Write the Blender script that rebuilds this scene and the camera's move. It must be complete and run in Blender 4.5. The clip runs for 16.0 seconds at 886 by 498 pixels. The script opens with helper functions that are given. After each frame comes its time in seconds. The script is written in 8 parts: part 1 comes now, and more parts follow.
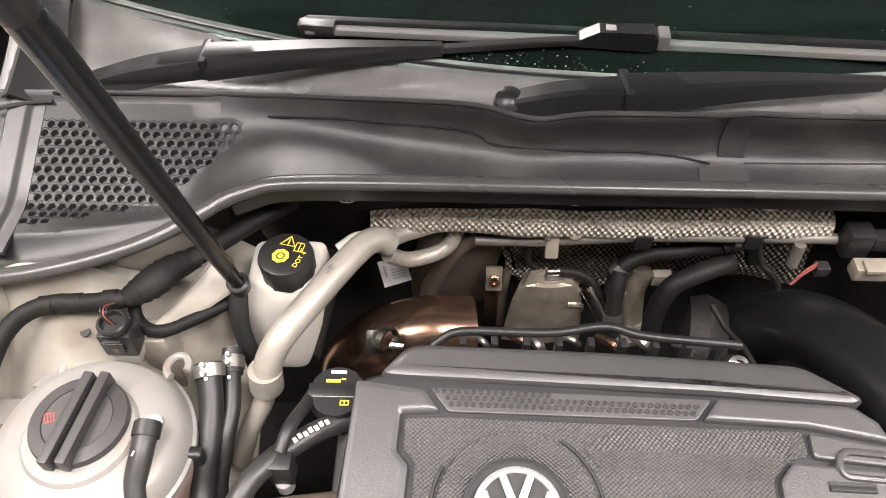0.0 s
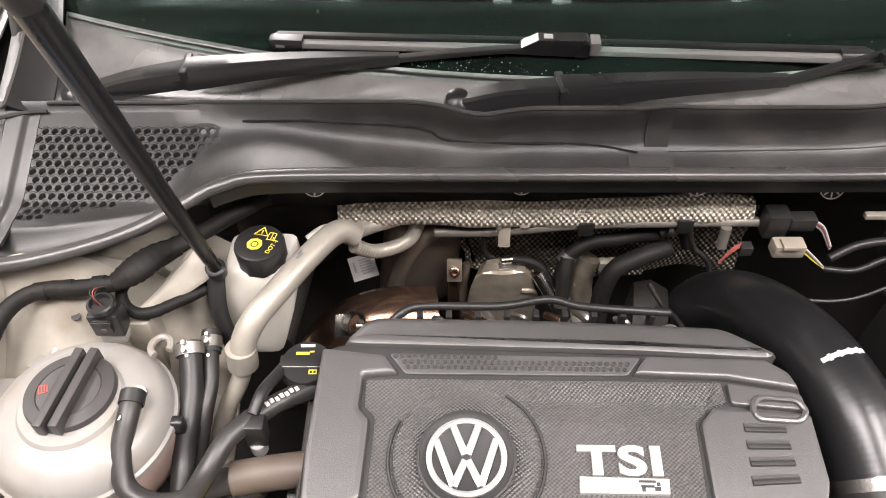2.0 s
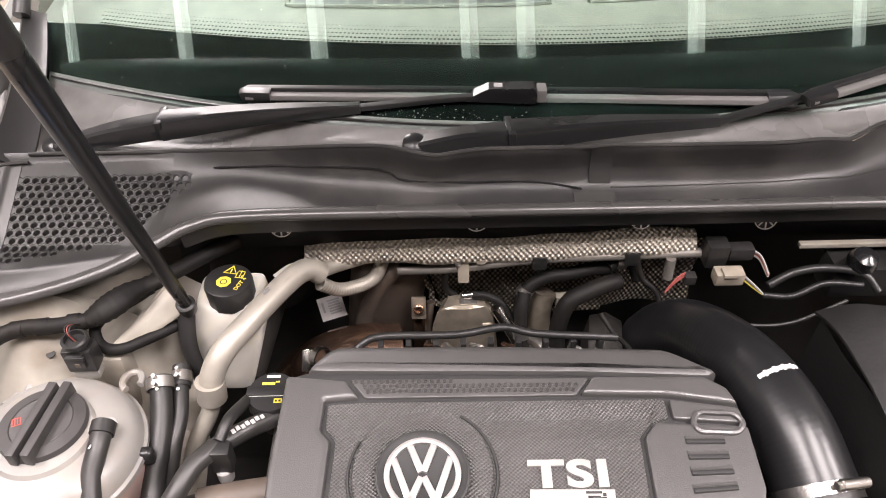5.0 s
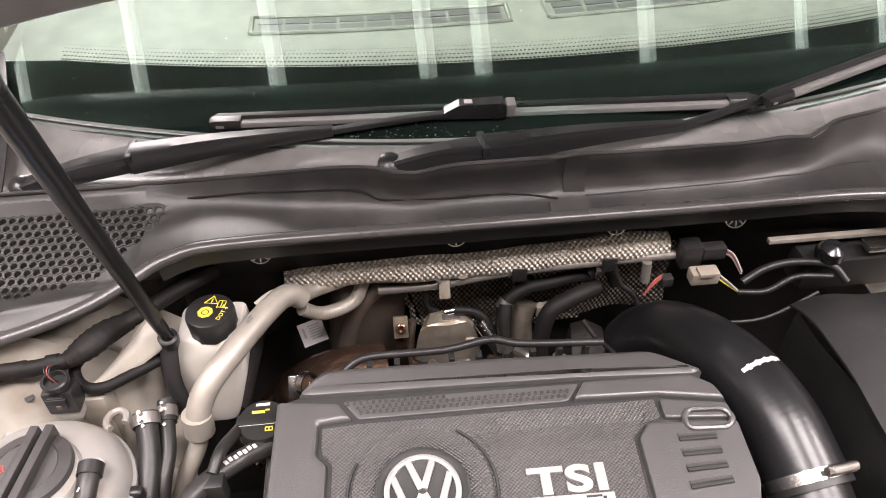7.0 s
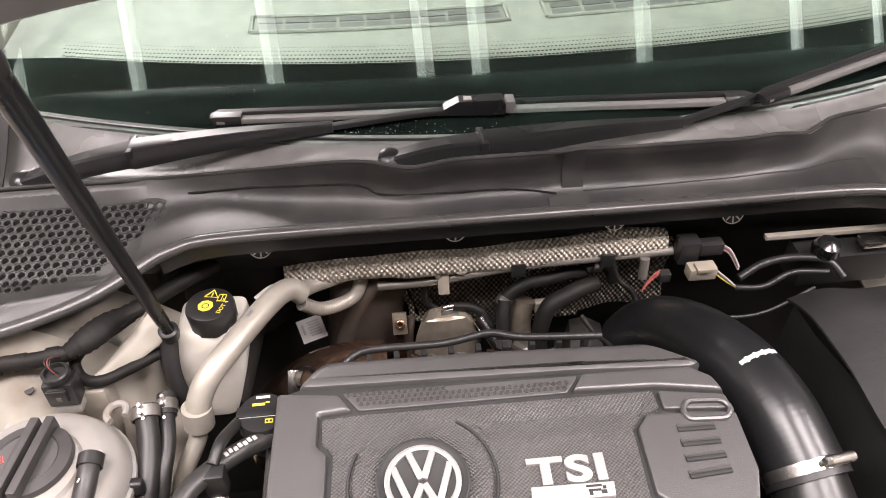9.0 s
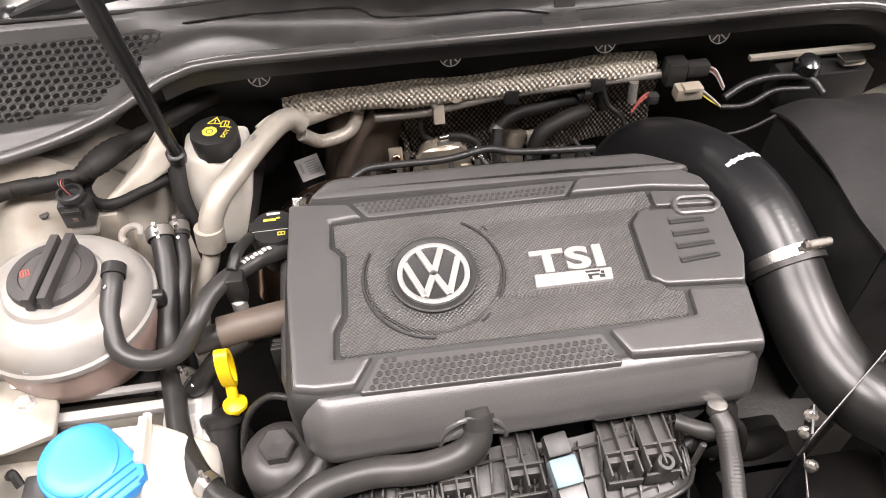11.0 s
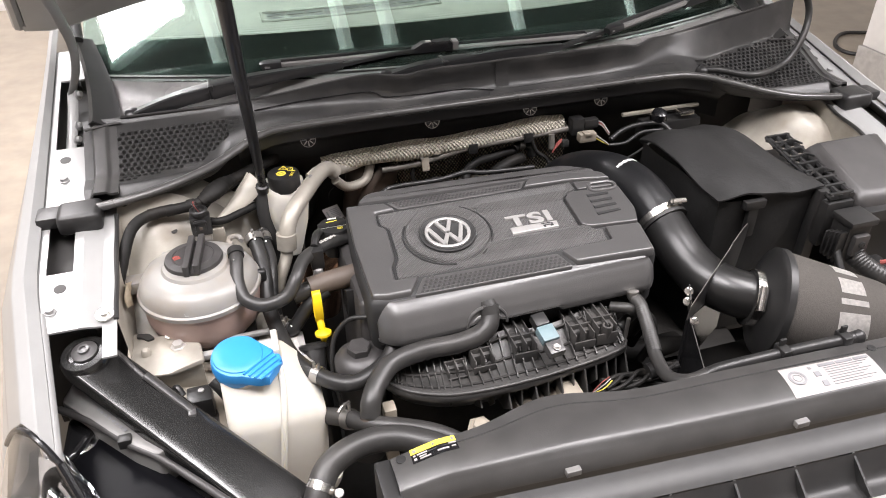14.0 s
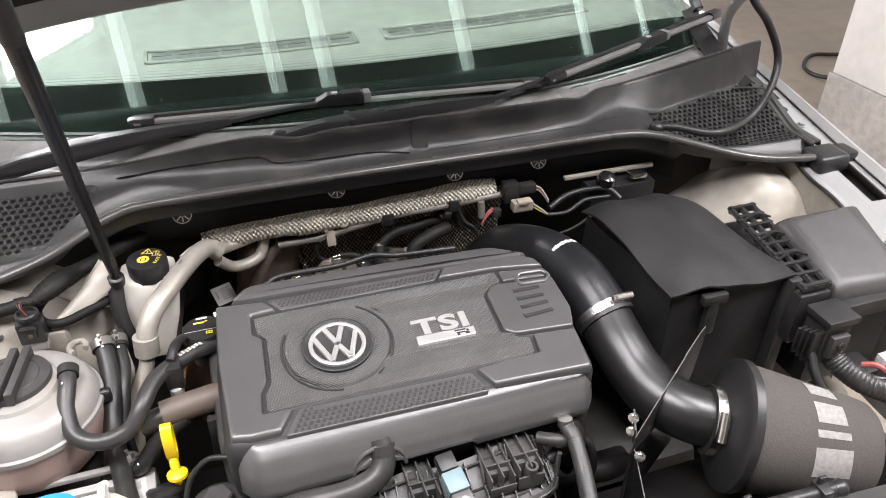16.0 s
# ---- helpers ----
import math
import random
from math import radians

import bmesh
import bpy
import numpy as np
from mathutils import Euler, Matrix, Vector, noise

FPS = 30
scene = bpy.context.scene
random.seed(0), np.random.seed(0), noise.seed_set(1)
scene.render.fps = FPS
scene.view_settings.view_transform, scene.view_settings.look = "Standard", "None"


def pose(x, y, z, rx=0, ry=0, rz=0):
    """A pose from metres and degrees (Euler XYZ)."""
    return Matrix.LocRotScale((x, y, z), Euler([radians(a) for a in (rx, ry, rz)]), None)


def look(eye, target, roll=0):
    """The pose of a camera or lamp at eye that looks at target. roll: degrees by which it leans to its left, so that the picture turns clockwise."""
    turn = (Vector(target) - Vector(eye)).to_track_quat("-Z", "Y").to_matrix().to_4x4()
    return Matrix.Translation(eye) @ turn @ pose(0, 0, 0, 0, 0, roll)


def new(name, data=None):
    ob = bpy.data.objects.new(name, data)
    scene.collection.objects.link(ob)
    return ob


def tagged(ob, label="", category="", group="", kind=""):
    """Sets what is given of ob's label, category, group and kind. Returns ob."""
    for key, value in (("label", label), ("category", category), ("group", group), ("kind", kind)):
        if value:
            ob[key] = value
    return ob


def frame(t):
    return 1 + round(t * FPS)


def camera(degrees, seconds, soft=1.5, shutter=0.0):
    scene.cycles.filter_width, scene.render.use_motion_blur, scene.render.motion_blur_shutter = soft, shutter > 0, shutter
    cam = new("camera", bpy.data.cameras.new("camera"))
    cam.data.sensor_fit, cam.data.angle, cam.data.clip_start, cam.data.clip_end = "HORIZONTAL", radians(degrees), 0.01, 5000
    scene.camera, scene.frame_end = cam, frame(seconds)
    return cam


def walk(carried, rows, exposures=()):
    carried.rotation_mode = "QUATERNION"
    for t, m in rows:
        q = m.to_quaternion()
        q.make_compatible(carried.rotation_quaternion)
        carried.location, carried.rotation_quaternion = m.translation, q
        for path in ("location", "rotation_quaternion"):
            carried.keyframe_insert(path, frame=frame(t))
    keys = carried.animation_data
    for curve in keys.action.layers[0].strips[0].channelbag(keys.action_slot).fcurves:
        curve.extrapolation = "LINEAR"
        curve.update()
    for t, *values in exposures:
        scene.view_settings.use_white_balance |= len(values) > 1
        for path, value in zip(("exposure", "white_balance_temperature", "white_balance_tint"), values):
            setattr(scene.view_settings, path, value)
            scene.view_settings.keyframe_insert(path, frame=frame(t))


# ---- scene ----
cam = camera(61.5, 16.0, 1.0)
PATH = [
    (0, (-0.233, 0.033, 1.479), (-0.267, 1.3, -0.068), -0.1),
    (0.5, (-0.231, 0.018, 1.482), (-0.274, 1.3, -0.053), -0.4),
    (1, (-0.223, -0.001, 1.491), (-0.26, 1.306, -0.023), -0.5),
    (1.5, (-0.218, -0.024, 1.493), (-0.238, 1.302, -0.005), -0.4),
    (2, (-0.2, -0.058, 1.499), (-0.205, 1.292, 0.024), -0.3),
    (2.5, (-0.175, -0.076, 1.508), (-0.168, 1.301, 0.057), -0.0),
    (3, (-0.165, -0.083, 1.505), (-0.161, 1.324, 0.084), 0.0),
    (3.5, (-0.159, -0.084, 1.505), (-0.16, 1.346, 0.107), 0.3),
    (3.7, (-0.159, -0.092, 1.494), (-0.159, 1.37, 0.129), 0.6),
    (5.8, (-0.188, -0.115, 1.516), (-0.122, 1.365, 0.172), -1.7),
    (6, (-0.194, -0.115, 1.51), (-0.113, 1.384, 0.189), -1.8),
    (6.5, (-0.203, -0.112, 1.507), (-0.086, 1.388, 0.19), -1.6),
    (7, (-0.193, -0.12, 1.507), (-0.053, 1.384, 0.197), -1.2),
    (7.5, (-0.195, -0.128, 1.506), (-0.045, 1.381, 0.202), -0.9),
    (8, (-0.199, -0.13, 1.513), (-0.041, 1.383, 0.215), -0.6),
    (8.2, (-0.197, -0.129, 1.509), (-0.041, 1.398, 0.226), -0.6),
    (10.3, (-0.215, -0.179, 1.46), (-0.066, 1.226, 0.044), -1.8),
    (10.5, (-0.221, -0.191, 1.447), (-0.072, 1.18, -0.002), -2.0),
    (11, (-0.241, -0.218, 1.449), (-0.041, 1.119, -0.025), -0.7),
    (11.5, (-0.238, -0.304, 1.459), (0.02, 1.105, 0.064), 0.8),
    (12, (-0.262, -0.423, 1.469), (0.008, 1.065, 0.161), 1.1),
    (12.5, (-0.298, -0.494, 1.481), (0.004, 1.04, 0.233), -0.0),
    (13, (-0.398, -0.584, 1.501), (-0.015, 0.971, 0.302), -0.9),
    (13.5, (-0.446, -0.645, 1.513), (-0.002, 0.923, 0.353), -1.1),
    (14, (-0.46, -0.652, 1.523), (0.019, 0.926, 0.392), -0.7),
    (14.5, (-0.45, -0.643, 1.516), (0.05, 0.94, 0.399), 0.0),
    (15, (-0.408, -0.6, 1.501), (0.098, 0.984, 0.389), 0.5),
    (15.5, (-0.317, -0.519, 1.519), (0.202, 1.06, 0.407), 0.8),
    (16, (-0.287, -0.444, 1.512), (0.259, 1.12, 0.392), 0.7),
]
walk(cam, [(t, look(eye, target, roll)) for t, eye, target, roll in PATH],
     [(0, 0.06, 6750, 12), (3.5, 0.0, 6750, 13), (6, -0.04, 6800, 18), (8.2, -0.04, 6800, 18), (10.5, 0.09, 6800, 14), (12.5, 0.12, 6650, 13), (13.2, -0.08, 6550, 12), (14, -0.21, 6450, 11), (16, -0.12, 6350, 11)])

# ---- light ----
world = bpy.data.worlds.new("garage_air")
scene.world = world
world.use_nodes = True
world.node_tree.nodes["Background"].inputs[0].default_value = (0.9, 0.95, 1.0, 1)
world.node_tree.nodes["Background"].inputs[1].default_value = 0.15
scene.view_settings.exposure = 0.0

CEILING_Z = 3.6


def lamp_panel(x, y, sx, sy, watts, colour):
    """A recessed ceiling light: an area lamp just under its own diffuser."""
    data = bpy.data.lights.new("ceiling_lamp", "AREA")
    data.shape, data.size, data.size_y, data.energy, data.color = "RECTANGLE", sx, sy, watts, colour
    new("ceiling_lamp", data).matrix_world = pose(x, y, CEILING_Z - 0.12)


WARM = (1.0, 0.955, 0.965)
LAMPS = [(-1.60, 2.10, 0.72, 0.95), (-0.95, -0.45, 0.85, 1.1), (0.75, -0.45, 0.85, 1.1), (2.5, -0.45, 0.85, 1.1), (-2.05, 0.15, 0.85, 0.9), (-1.9, 4.1, 1.1, 0.85)]
for lx, ly, lsx, lsy in LAMPS:
    lamp_panel(lx, ly, lsx, lsy, (150 if ly > 1 or lx > 2 else 96) * lsx * lsy, WARM)


# ---- materials ----
def mat(name, col, rough=0.5, metal=0.0, var=0.15, scale=30.0, bump=0.0, bscale=200.0, spec=0.5, coat=0.0, var2=0.1, scale2=4.0, rvar=0.08,
        dirt=None, dirt_amount=0.0, sss=0.0):
    """Principled surface with variation at two scales, uneven gloss, and fine relief in metres."""
    m = bpy.data.materials.new(name)
    m.use_nodes = True
    nt = m.node_tree
    p = nt.nodes["Principled BSDF"]
    p.inputs["Metallic"].default_value, p.inputs["Roughness"].default_value = metal, rough
    p.inputs["Specular IOR Level"].default_value, p.inputs["Coat Weight"].default_value = spec, coat
    co = nt.nodes.new("ShaderNodeTexCoord")
    n1, n2 = nt.nodes.new("ShaderNodeTexNoise"), nt.nodes.new("ShaderNodeTexNoise")
    for n, s in ((n1, scale), (n2, scale2)):
        n.inputs["Scale"].default_value, n.inputs["Detail"].default_value = s, 5.0
        nt.links.new(co.outputs["Object"], n.inputs["Vector"])
    a, b = nt.nodes.new("ShaderNodeMapRange"), nt.nodes.new("ShaderNodeMapRange")
    for r, v in ((a, var), (b, var2)):
        r.inputs["From Min"].default_value, r.inputs["From Max"].default_value = 0.3, 0.7
        r.inputs["To Min"].default_value, r.inputs["To Max"].default_value = 1 - v, 1 + v
    nt.links.new(n1.outputs["Fac"], a.inputs["Value"])
    nt.links.new(n2.outputs["Fac"], b.inputs["Value"])
    mul = nt.nodes.new("ShaderNodeMath")
    mul.operation = "MULTIPLY"
    nt.links.new(a.outputs[0], mul.inputs[0])
    nt.links.new(b.outputs[0], mul.inputs[1])
    sc = nt.nodes.new("ShaderNodeVectorMath")
    sc.operation = "SCALE"
    sc.inputs[0].default_value = col
    nt.links.new(mul.outputs[0], sc.inputs["Scale"])
    last = sc.outputs[0]
    if dirt:
        n3 = nt.nodes.new("ShaderNodeTexNoise")
        n3.inputs["Scale"].default_value, n3.inputs["Detail"].default_value = 14.0, 7.0
        nt.links.new(co.outputs["Object"], n3.inputs["Vector"])
        r = nt.nodes.new("ShaderNodeMapRange")
        r.inputs["From Min"].default_value, r.inputs["From Max"].default_value = 0.5, 0.72
        r.inputs["To Max"].default_value = dirt_amount
        nt.links.new(n3.outputs["Fac"], r.inputs["Value"])
        mx = nt.nodes.new("ShaderNodeMix")
        mx.data_type = "RGBA"
        nt.links.new(r.outputs[0], mx.inputs["Factor"])
        nt.links.new(last, mx.inputs["A"])
        mx.inputs["B"].default_value = (*dirt, 1)
        last = mx.outputs["Result"]
    nt.links.new(last, p.inputs["Base Color"])
    r = nt.nodes.new("ShaderNodeMapRange")
    r.inputs["To Min"].default_value, r.inputs["To Max"].default_value = max(rough - rvar, 0.03), min(rough + rvar, 1)
    nt.links.new(n2.outputs["Fac"], r.inputs["Value"])
    nt.links.new(r.outputs[0], p.inputs["Roughness"])
    if sss:
        p.inputs["Subsurface Weight"].default_value = sss
        p.inputs["Subsurface Radius"].default_value = (0.02, 0.018, 0.012)
        p.inputs["Subsurface Scale"].default_value = 0.5
    if bump:
        n4 = nt.nodes.new("ShaderNodeTexNoise")
        n4.inputs["Scale"].default_value, n4.inputs["Detail"].default_value = bscale, 3.0
        nt.links.new(co.outputs["Object"], n4.inputs["Vector"])
        bu = nt.nodes.new("ShaderNodeBump")
        bu.inputs["Strength"].default_value, bu.inputs["Distance"].default_value = 1.0, bump
        nt.links.new(n4.outputs["Fac"], bu.inputs["Height"])
        nt.links.new(bu.outputs[0], p.inputs["Normal"])
    return m


def weave(name, col, pitch, depth, rough, metal, lo=0.35, spec=0.5, beads=False):
    """Relief of knurled plastic or beaded foil: two crossed sine waves drive the bump and a colour that darkens its
    valleys like shade.
    """
    m = mat(name, col, rough, metal, spec=spec, var=0.1)
    nt = m.node_tree
    p = nt.nodes["Principled BSDF"]
    co = nt.nodes.new("ShaderNodeTexCoord")
    hs = []
    for sx, sy in ((1, 1), (1, -1)):
        dot = nt.nodes.new("ShaderNodeVectorMath")
        dot.operation = "DOT_PRODUCT"
        dot.inputs[1].default_value = (sx * 6.2832 / pitch, sy * 6.2832 / pitch, sy * 6.2832 / pitch)
        if beads:
            dot.inputs[1].default_value = (6.2832 / pitch, 0, 0) if sy > 0 else (0, 4.4 / pitch, 4.4 / pitch)
        nt.links.new(co.outputs["Object"], dot.inputs[0])
        sn = nt.nodes.new("ShaderNodeMath")
        sn.operation = "SINE"
        nt.links.new(dot.outputs["Value"], sn.inputs[0])
        hs.append(sn)
    ml = nt.nodes.new("ShaderNodeMath")
    ml.operation = "MULTIPLY" if beads else "ADD"
    nt.links.new(hs[0].outputs[0], ml.inputs[0])
    nt.links.new(hs[1].outputs[0], ml.inputs[1])
    bu = nt.nodes.new("ShaderNodeBump")
    bu.inputs["Distance"].default_value = depth
    nt.links.new(ml.outputs[0], bu.inputs["Height"])
    nt.links.new(bu.outputs[0], p.inputs["Normal"])
    # Valleys are darkened in the base colour, standing in for their shade; lo sets how far.
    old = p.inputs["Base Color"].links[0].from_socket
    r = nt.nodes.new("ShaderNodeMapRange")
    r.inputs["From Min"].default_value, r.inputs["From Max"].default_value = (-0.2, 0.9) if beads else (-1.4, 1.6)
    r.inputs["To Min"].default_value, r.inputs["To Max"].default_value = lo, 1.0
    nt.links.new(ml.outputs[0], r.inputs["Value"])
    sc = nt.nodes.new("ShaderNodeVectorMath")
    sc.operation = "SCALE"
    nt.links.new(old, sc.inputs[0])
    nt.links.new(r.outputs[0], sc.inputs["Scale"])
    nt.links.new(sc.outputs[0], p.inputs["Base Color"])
    return m


def glass_mat(name, tint):
    m = bpy.data.materials.new(name)
    m.use_nodes = True
    p = m.node_tree.nodes["Principled BSDF"]
    p.inputs["Base Color"].default_value = (*tint, 1)
    p.inputs["Transmission Weight"].default_value, p.inputs["Roughness"].default_value, p.inputs["IOR"].default_value = 1.0, 0.0, 1.5
    return m


def emit_mat(name, col, strength):
    m = bpy.data.materials.new(name)
    m.use_nodes = True
    p = m.node_tree.nodes["Principled BSDF"]
    p.inputs["Emission Color"].default_value, p.inputs["Emission Strength"].default_value = (*col, 1), strength
    p.inputs["Base Color"].default_value = (*col, 1)
    return m


M_COVER = mat("grey_moulded_plastic", (0.070, 0.0682, 0.0675), 0.32, bump=0.0002, bscale=900, var=0.06, rvar=0.05, spec=0.85)
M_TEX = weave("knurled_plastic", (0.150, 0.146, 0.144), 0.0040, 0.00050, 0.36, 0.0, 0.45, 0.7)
# Darkened cover plastic: puts shade into grooves, recesses and lower sides; also badge print.
M_COVER_DARK = mat("groove_shade_and_print", (0.022, 0.022, 0.022), 0.6, bump=0.0001, bscale=700)
M_BLACK = mat("black_plastic", (0.019, 0.0187, 0.0187), 0.38, bump=0.0001, bscale=600, dirt=(0.06, 0.055, 0.05), dirt_amount=0.2)
M_BLACK_GLOSS = mat("gloss_black", (0.012, 0.012, 0.013), 0.2, coat=0.3, var=0.05)
M_RUBBER = mat("black_rubber", (0.018, 0.0176, 0.0172), 0.42, bump=0.0001, bscale=500, dirt=(0.075, 0.07, 0.062), dirt_amount=0.3)
M_HOSE = mat("grey_rubber_hose", (0.030, 0.029, 0.028), 0.40, bump=0.00008, bscale=700, dirt=(0.10, 0.092, 0.085), dirt_amount=0.3)
M_FACE = mat("cowl_face_plastic", (0.031, 0.0305, 0.030), 0.38, spec=0.35, bump=0.00015, bscale=900, dirt=(0.10, 0.095, 0.09), dirt_amount=0.15)
M_COWL = mat("cowl_plastic", (0.031, 0.0305, 0.030), 0.37, spec=0.42, bump=0.00015, bscale=900, dirt=(0.16, 0.15, 0.14), dirt_amount=0.2)
M_COWL_DARK = mat("dark_cowl_plastic", (0.020, 0.0195, 0.0195), 0.42, bump=0.0001, bscale=800, dirt=(0.06, 0.055, 0.05), dirt_amount=0.15)
M_PAINT = mat("white_paint", (0.27, 0.269, 0.265), 0.3, coat=0.5, var=0.03, var2=0.03, rvar=0.03)
M_BRACE = mat("satin_brace_black", (0.013, 0.0128, 0.0125), 0.24, spec=0.6, coat=0.15, var=0.15, scale=20)
M_SHELF = mat("grey_lamp_plastic", (0.24, 0.235, 0.228), 0.35, spec=0.3, var=0.1, bump=0.0001, bscale=400)
M_TAPE = mat("tan_paper_tape", (0.40, 0.33, 0.24), 0.7, var=0.2, scale=60)
M_HOUSING = mat("lamp_housing_black", (0.005, 0.005, 0.0062), 0.30, spec=0.06, var=0.1)
M_INNER = mat("cream_wing_paint", (0.375, 0.347, 0.298), 0.40, var=0.12, dirt=(0.17, 0.135, 0.10), dirt_amount=0.7, var2=0.2, scale2=7.0)
M_POLY = mat("milky_polymer", (0.27, 0.259, 0.243), 0.34, var=0.06, sss=0.3, dirt=(0.25, 0.20, 0.155), dirt_amount=0.6)
M_POLY_WHITE = mat("white_polymer", (0.66, 0.635, 0.575), 0.36, var=0.03, sss=0.4, dirt=(0.6, 0.52, 0.42), dirt_amount=0.2)
M_COOLANT = mat("pink_polymer", (0.40, 0.29, 0.255), 0.42, var=0.08, sss=0.15)
M_ALU = mat("dull_aluminium", (0.39, 0.362, 0.315), 0.46, 0.3, var=0.15, bump=0.0001, bscale=350, dirt=(0.25, 0.21, 0.16), dirt_amount=0.5)
M_ALU_BRIGHT = mat("bright_metal", (0.72, 0.70, 0.67), 0.25, 1.0, var=0.08)
M_STEEL = mat("steel", (0.36, 0.345, 0.325), 0.35, 0.9, var=0.15)
M_TURBO = mat("grimy_shield_metal", (0.50, 0.44, 0.355), 0.30, 0.75, var=0.3, scale=40, bump=0.0004, bscale=120, dirt=(0.12, 0.09, 0.065), dirt_amount=0.6)
M_COPPER = mat("heat_tinted_steel", (0.30, 0.185, 0.13), 0.22, 0.9, var=0.3, scale=12, dirt=(0.1, 0.08, 0.07), dirt_amount=0.6)
M_LINE = mat("dull_grey_line", (0.22, 0.205, 0.185), 0.45, 0.4, var=0.15)
M_SEAL = mat("smooth_seal_rubber", (0.056, 0.0545, 0.053), 0.27, var=0.08)
M_CAST = mat("cast_iron", (0.021, 0.019, 0.017), 0.6, 0.2, var=0.3, bump=0.0006, bscale=180)
# Black of the bay's parts; also painted shade for holes, slots and gaps.
M_SHADE = mat("bay_black_and_shade", (0.034, 0.0325, 0.031), 0.6)
M_ROD = mat("satin_black_metal", (0.010, 0.010, 0.011), 0.27, 0.0, spec=0.6, var=0.08)
M_DULL = mat("dull_grimy_rubber", (0.009, 0.0085, 0.008), 0.6, spec=0.25, bump=0.0002, bscale=300, dirt=(0.035, 0.028, 0.022), dirt_amount=0.3)
M_PIPE = mat("satin_black_pipe", (0.012, 0.0117, 0.0115), 0.33, 0.0, spec=0.6, var=0.08, bump=0.00005, bscale=900)
M_SILICONE = mat("black_silicone", (0.0110, 0.0112, 0.0122), 0.30, spec=0.55, var=0.1, bump=0.00006, bscale=260)
M_FOAM = mat("filter_foam", (0.076, 0.070, 0.064), 0.9, bump=0.0006, bscale=600, var=0.10, scale=300, spec=0.2)
M_FABRIC = mat("black_insulation", (0.015, 0.0147, 0.0145), 0.62, spec=0.3, bump=0.0006, bscale=120, var=0.15)
M_FUSE = mat("fuse_lid_plastic", (0.046, 0.0435, 0.043), 0.40, bump=0.00012, bscale=900)
M_BLUE = mat("blue_plastic", (0.03, 0.25, 0.62), 0.4, var=0.04, var2=0.04)
M_YELLOW = mat("yellow_plastic", (0.86, 0.60, 0.01), 0.4, var=0.04)
M_YELLOW_INK = mat("yellow_print", (0.80, 0.66, 0.08), 0.5, var=0.06)
M_RED_INK = mat("red_print", (0.5, 0.08, 0.06), 0.5)
M_WHITE_INK = mat("white_print", (0.80, 0.79, 0.77), 0.5, var=0.08)
M_BADGE = mat("satin_silver", (0.54, 0.528, 0.515), 0.3, 0.55, var=0.04)
M_BEIGE_PLUG = mat("beige_plug", (0.30, 0.265, 0.215), 0.5, dirt=(0.12, 0.10, 0.08), dirt_amount=0.6)
M_GREY_PLUG = mat("grey_plug", (0.36, 0.35, 0.34), 0.45)
M_CYAN_PLUG = mat("pale_blue_plug", (0.15, 0.215, 0.235), 0.45)
M_RED_WIRE = mat("red_wire", (0.28, 0.07, 0.06), 0.45)
M_BROWN = mat("brown_rubber", (0.10, 0.078, 0.063), 0.55, dirt=(0.07, 0.06, 0.05), dirt_amount=0.6)
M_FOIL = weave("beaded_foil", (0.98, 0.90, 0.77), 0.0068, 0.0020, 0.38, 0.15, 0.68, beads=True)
# Slightly darker foil with much darker valleys.
M_FOIL_DARK = weave("dark_beaded_foil", (0.85, 0.75, 0.62), 0.0068, 0.0024, 0.33, 0.35, 0.14, beads=True)
M_PRINT = mat("worn_pale_print", (0.50, 0.48, 0.46), 0.7, var=0.2, scale=200)
M_LABEL = mat("white_label", (0.36, 0.338, 0.33), 0.45, var=0.02)
M_GREY_INK = mat("grey_print", (0.22, 0.22, 0.23), 0.5)
M_FRIT = mat("ceramic_frit", (0.006, 0.009, 0.008), 0.08, spec=0.5, var=0.05, rvar=0.02)
M_GLASS = glass_mat("tinted_windscreen", (0.76, 0.93, 0.87))
M_CLEAR = glass_mat("lamp_lens", (0.9, 0.9, 0.9))
M_CHROME = mat("lamp_chrome", (0.85, 0.85, 0.86), 0.12, 1.0, var=0.03)
M_DASH = mat("dash_skin", (0.110, 0.105, 0.091), 0.6, bump=0.0003, bscale=400)
M_CONCRETE = mat("sealed_concrete", (0.30, 0.255, 0.203), 0.35, var=0.12, scale=9, var2=0.15, scale2=1.2, dirt=(0.30, 0.24, 0.18), dirt_amount=0.4)
M_WALL = mat("painted_wall", (0.62, 0.60, 0.58), 0.7, var=0.03)
M_CEIL = mat("dark_ceiling", (0.085, 0.080, 0.075), 0.8)
M_BEAM = mat("painted_frame", (0.55, 0.56, 0.54), 0.6)
M_STRIP = emit_mat("strip_diffuser", (0.92, 1.0, 0.97), 2.4)
M_STRIP_DIM = emit_mat("strip_side_diffuser", (0.92, 1.0, 0.97), 1.0)
M_TRAY = mat("satin_tray_plastic", (0.19, 0.185, 0.18), 0.27, bump=0.00012, bscale=900, dirt=(0.13, 0.12, 0.11), dirt_amount=0.35)
M_ARM = mat("wiper_arm_black", (0.012, 0.012, 0.013), 0.30, var=0.1, spec=0.55)
M_SLAM = mat("slam_panel_plastic", (0.046, 0.0445, 0.0435), 0.34, bump=0.00012, bscale=900, spec=0.6, dirt=(0.09, 0.085, 0.08), dirt_amount=0.2)
M_MANIFOLD = mat("manifold_plastic", (0.042, 0.0405, 0.039), 0.42, bump=0.0001, bscale=600, dirt=(0.12, 0.11, 0.10), dirt_amount=0.35, spec=0.6)
M_STAR = mat("dark_plated_steel", (0.62, 0.60, 0.58), 0.42, 0.6)
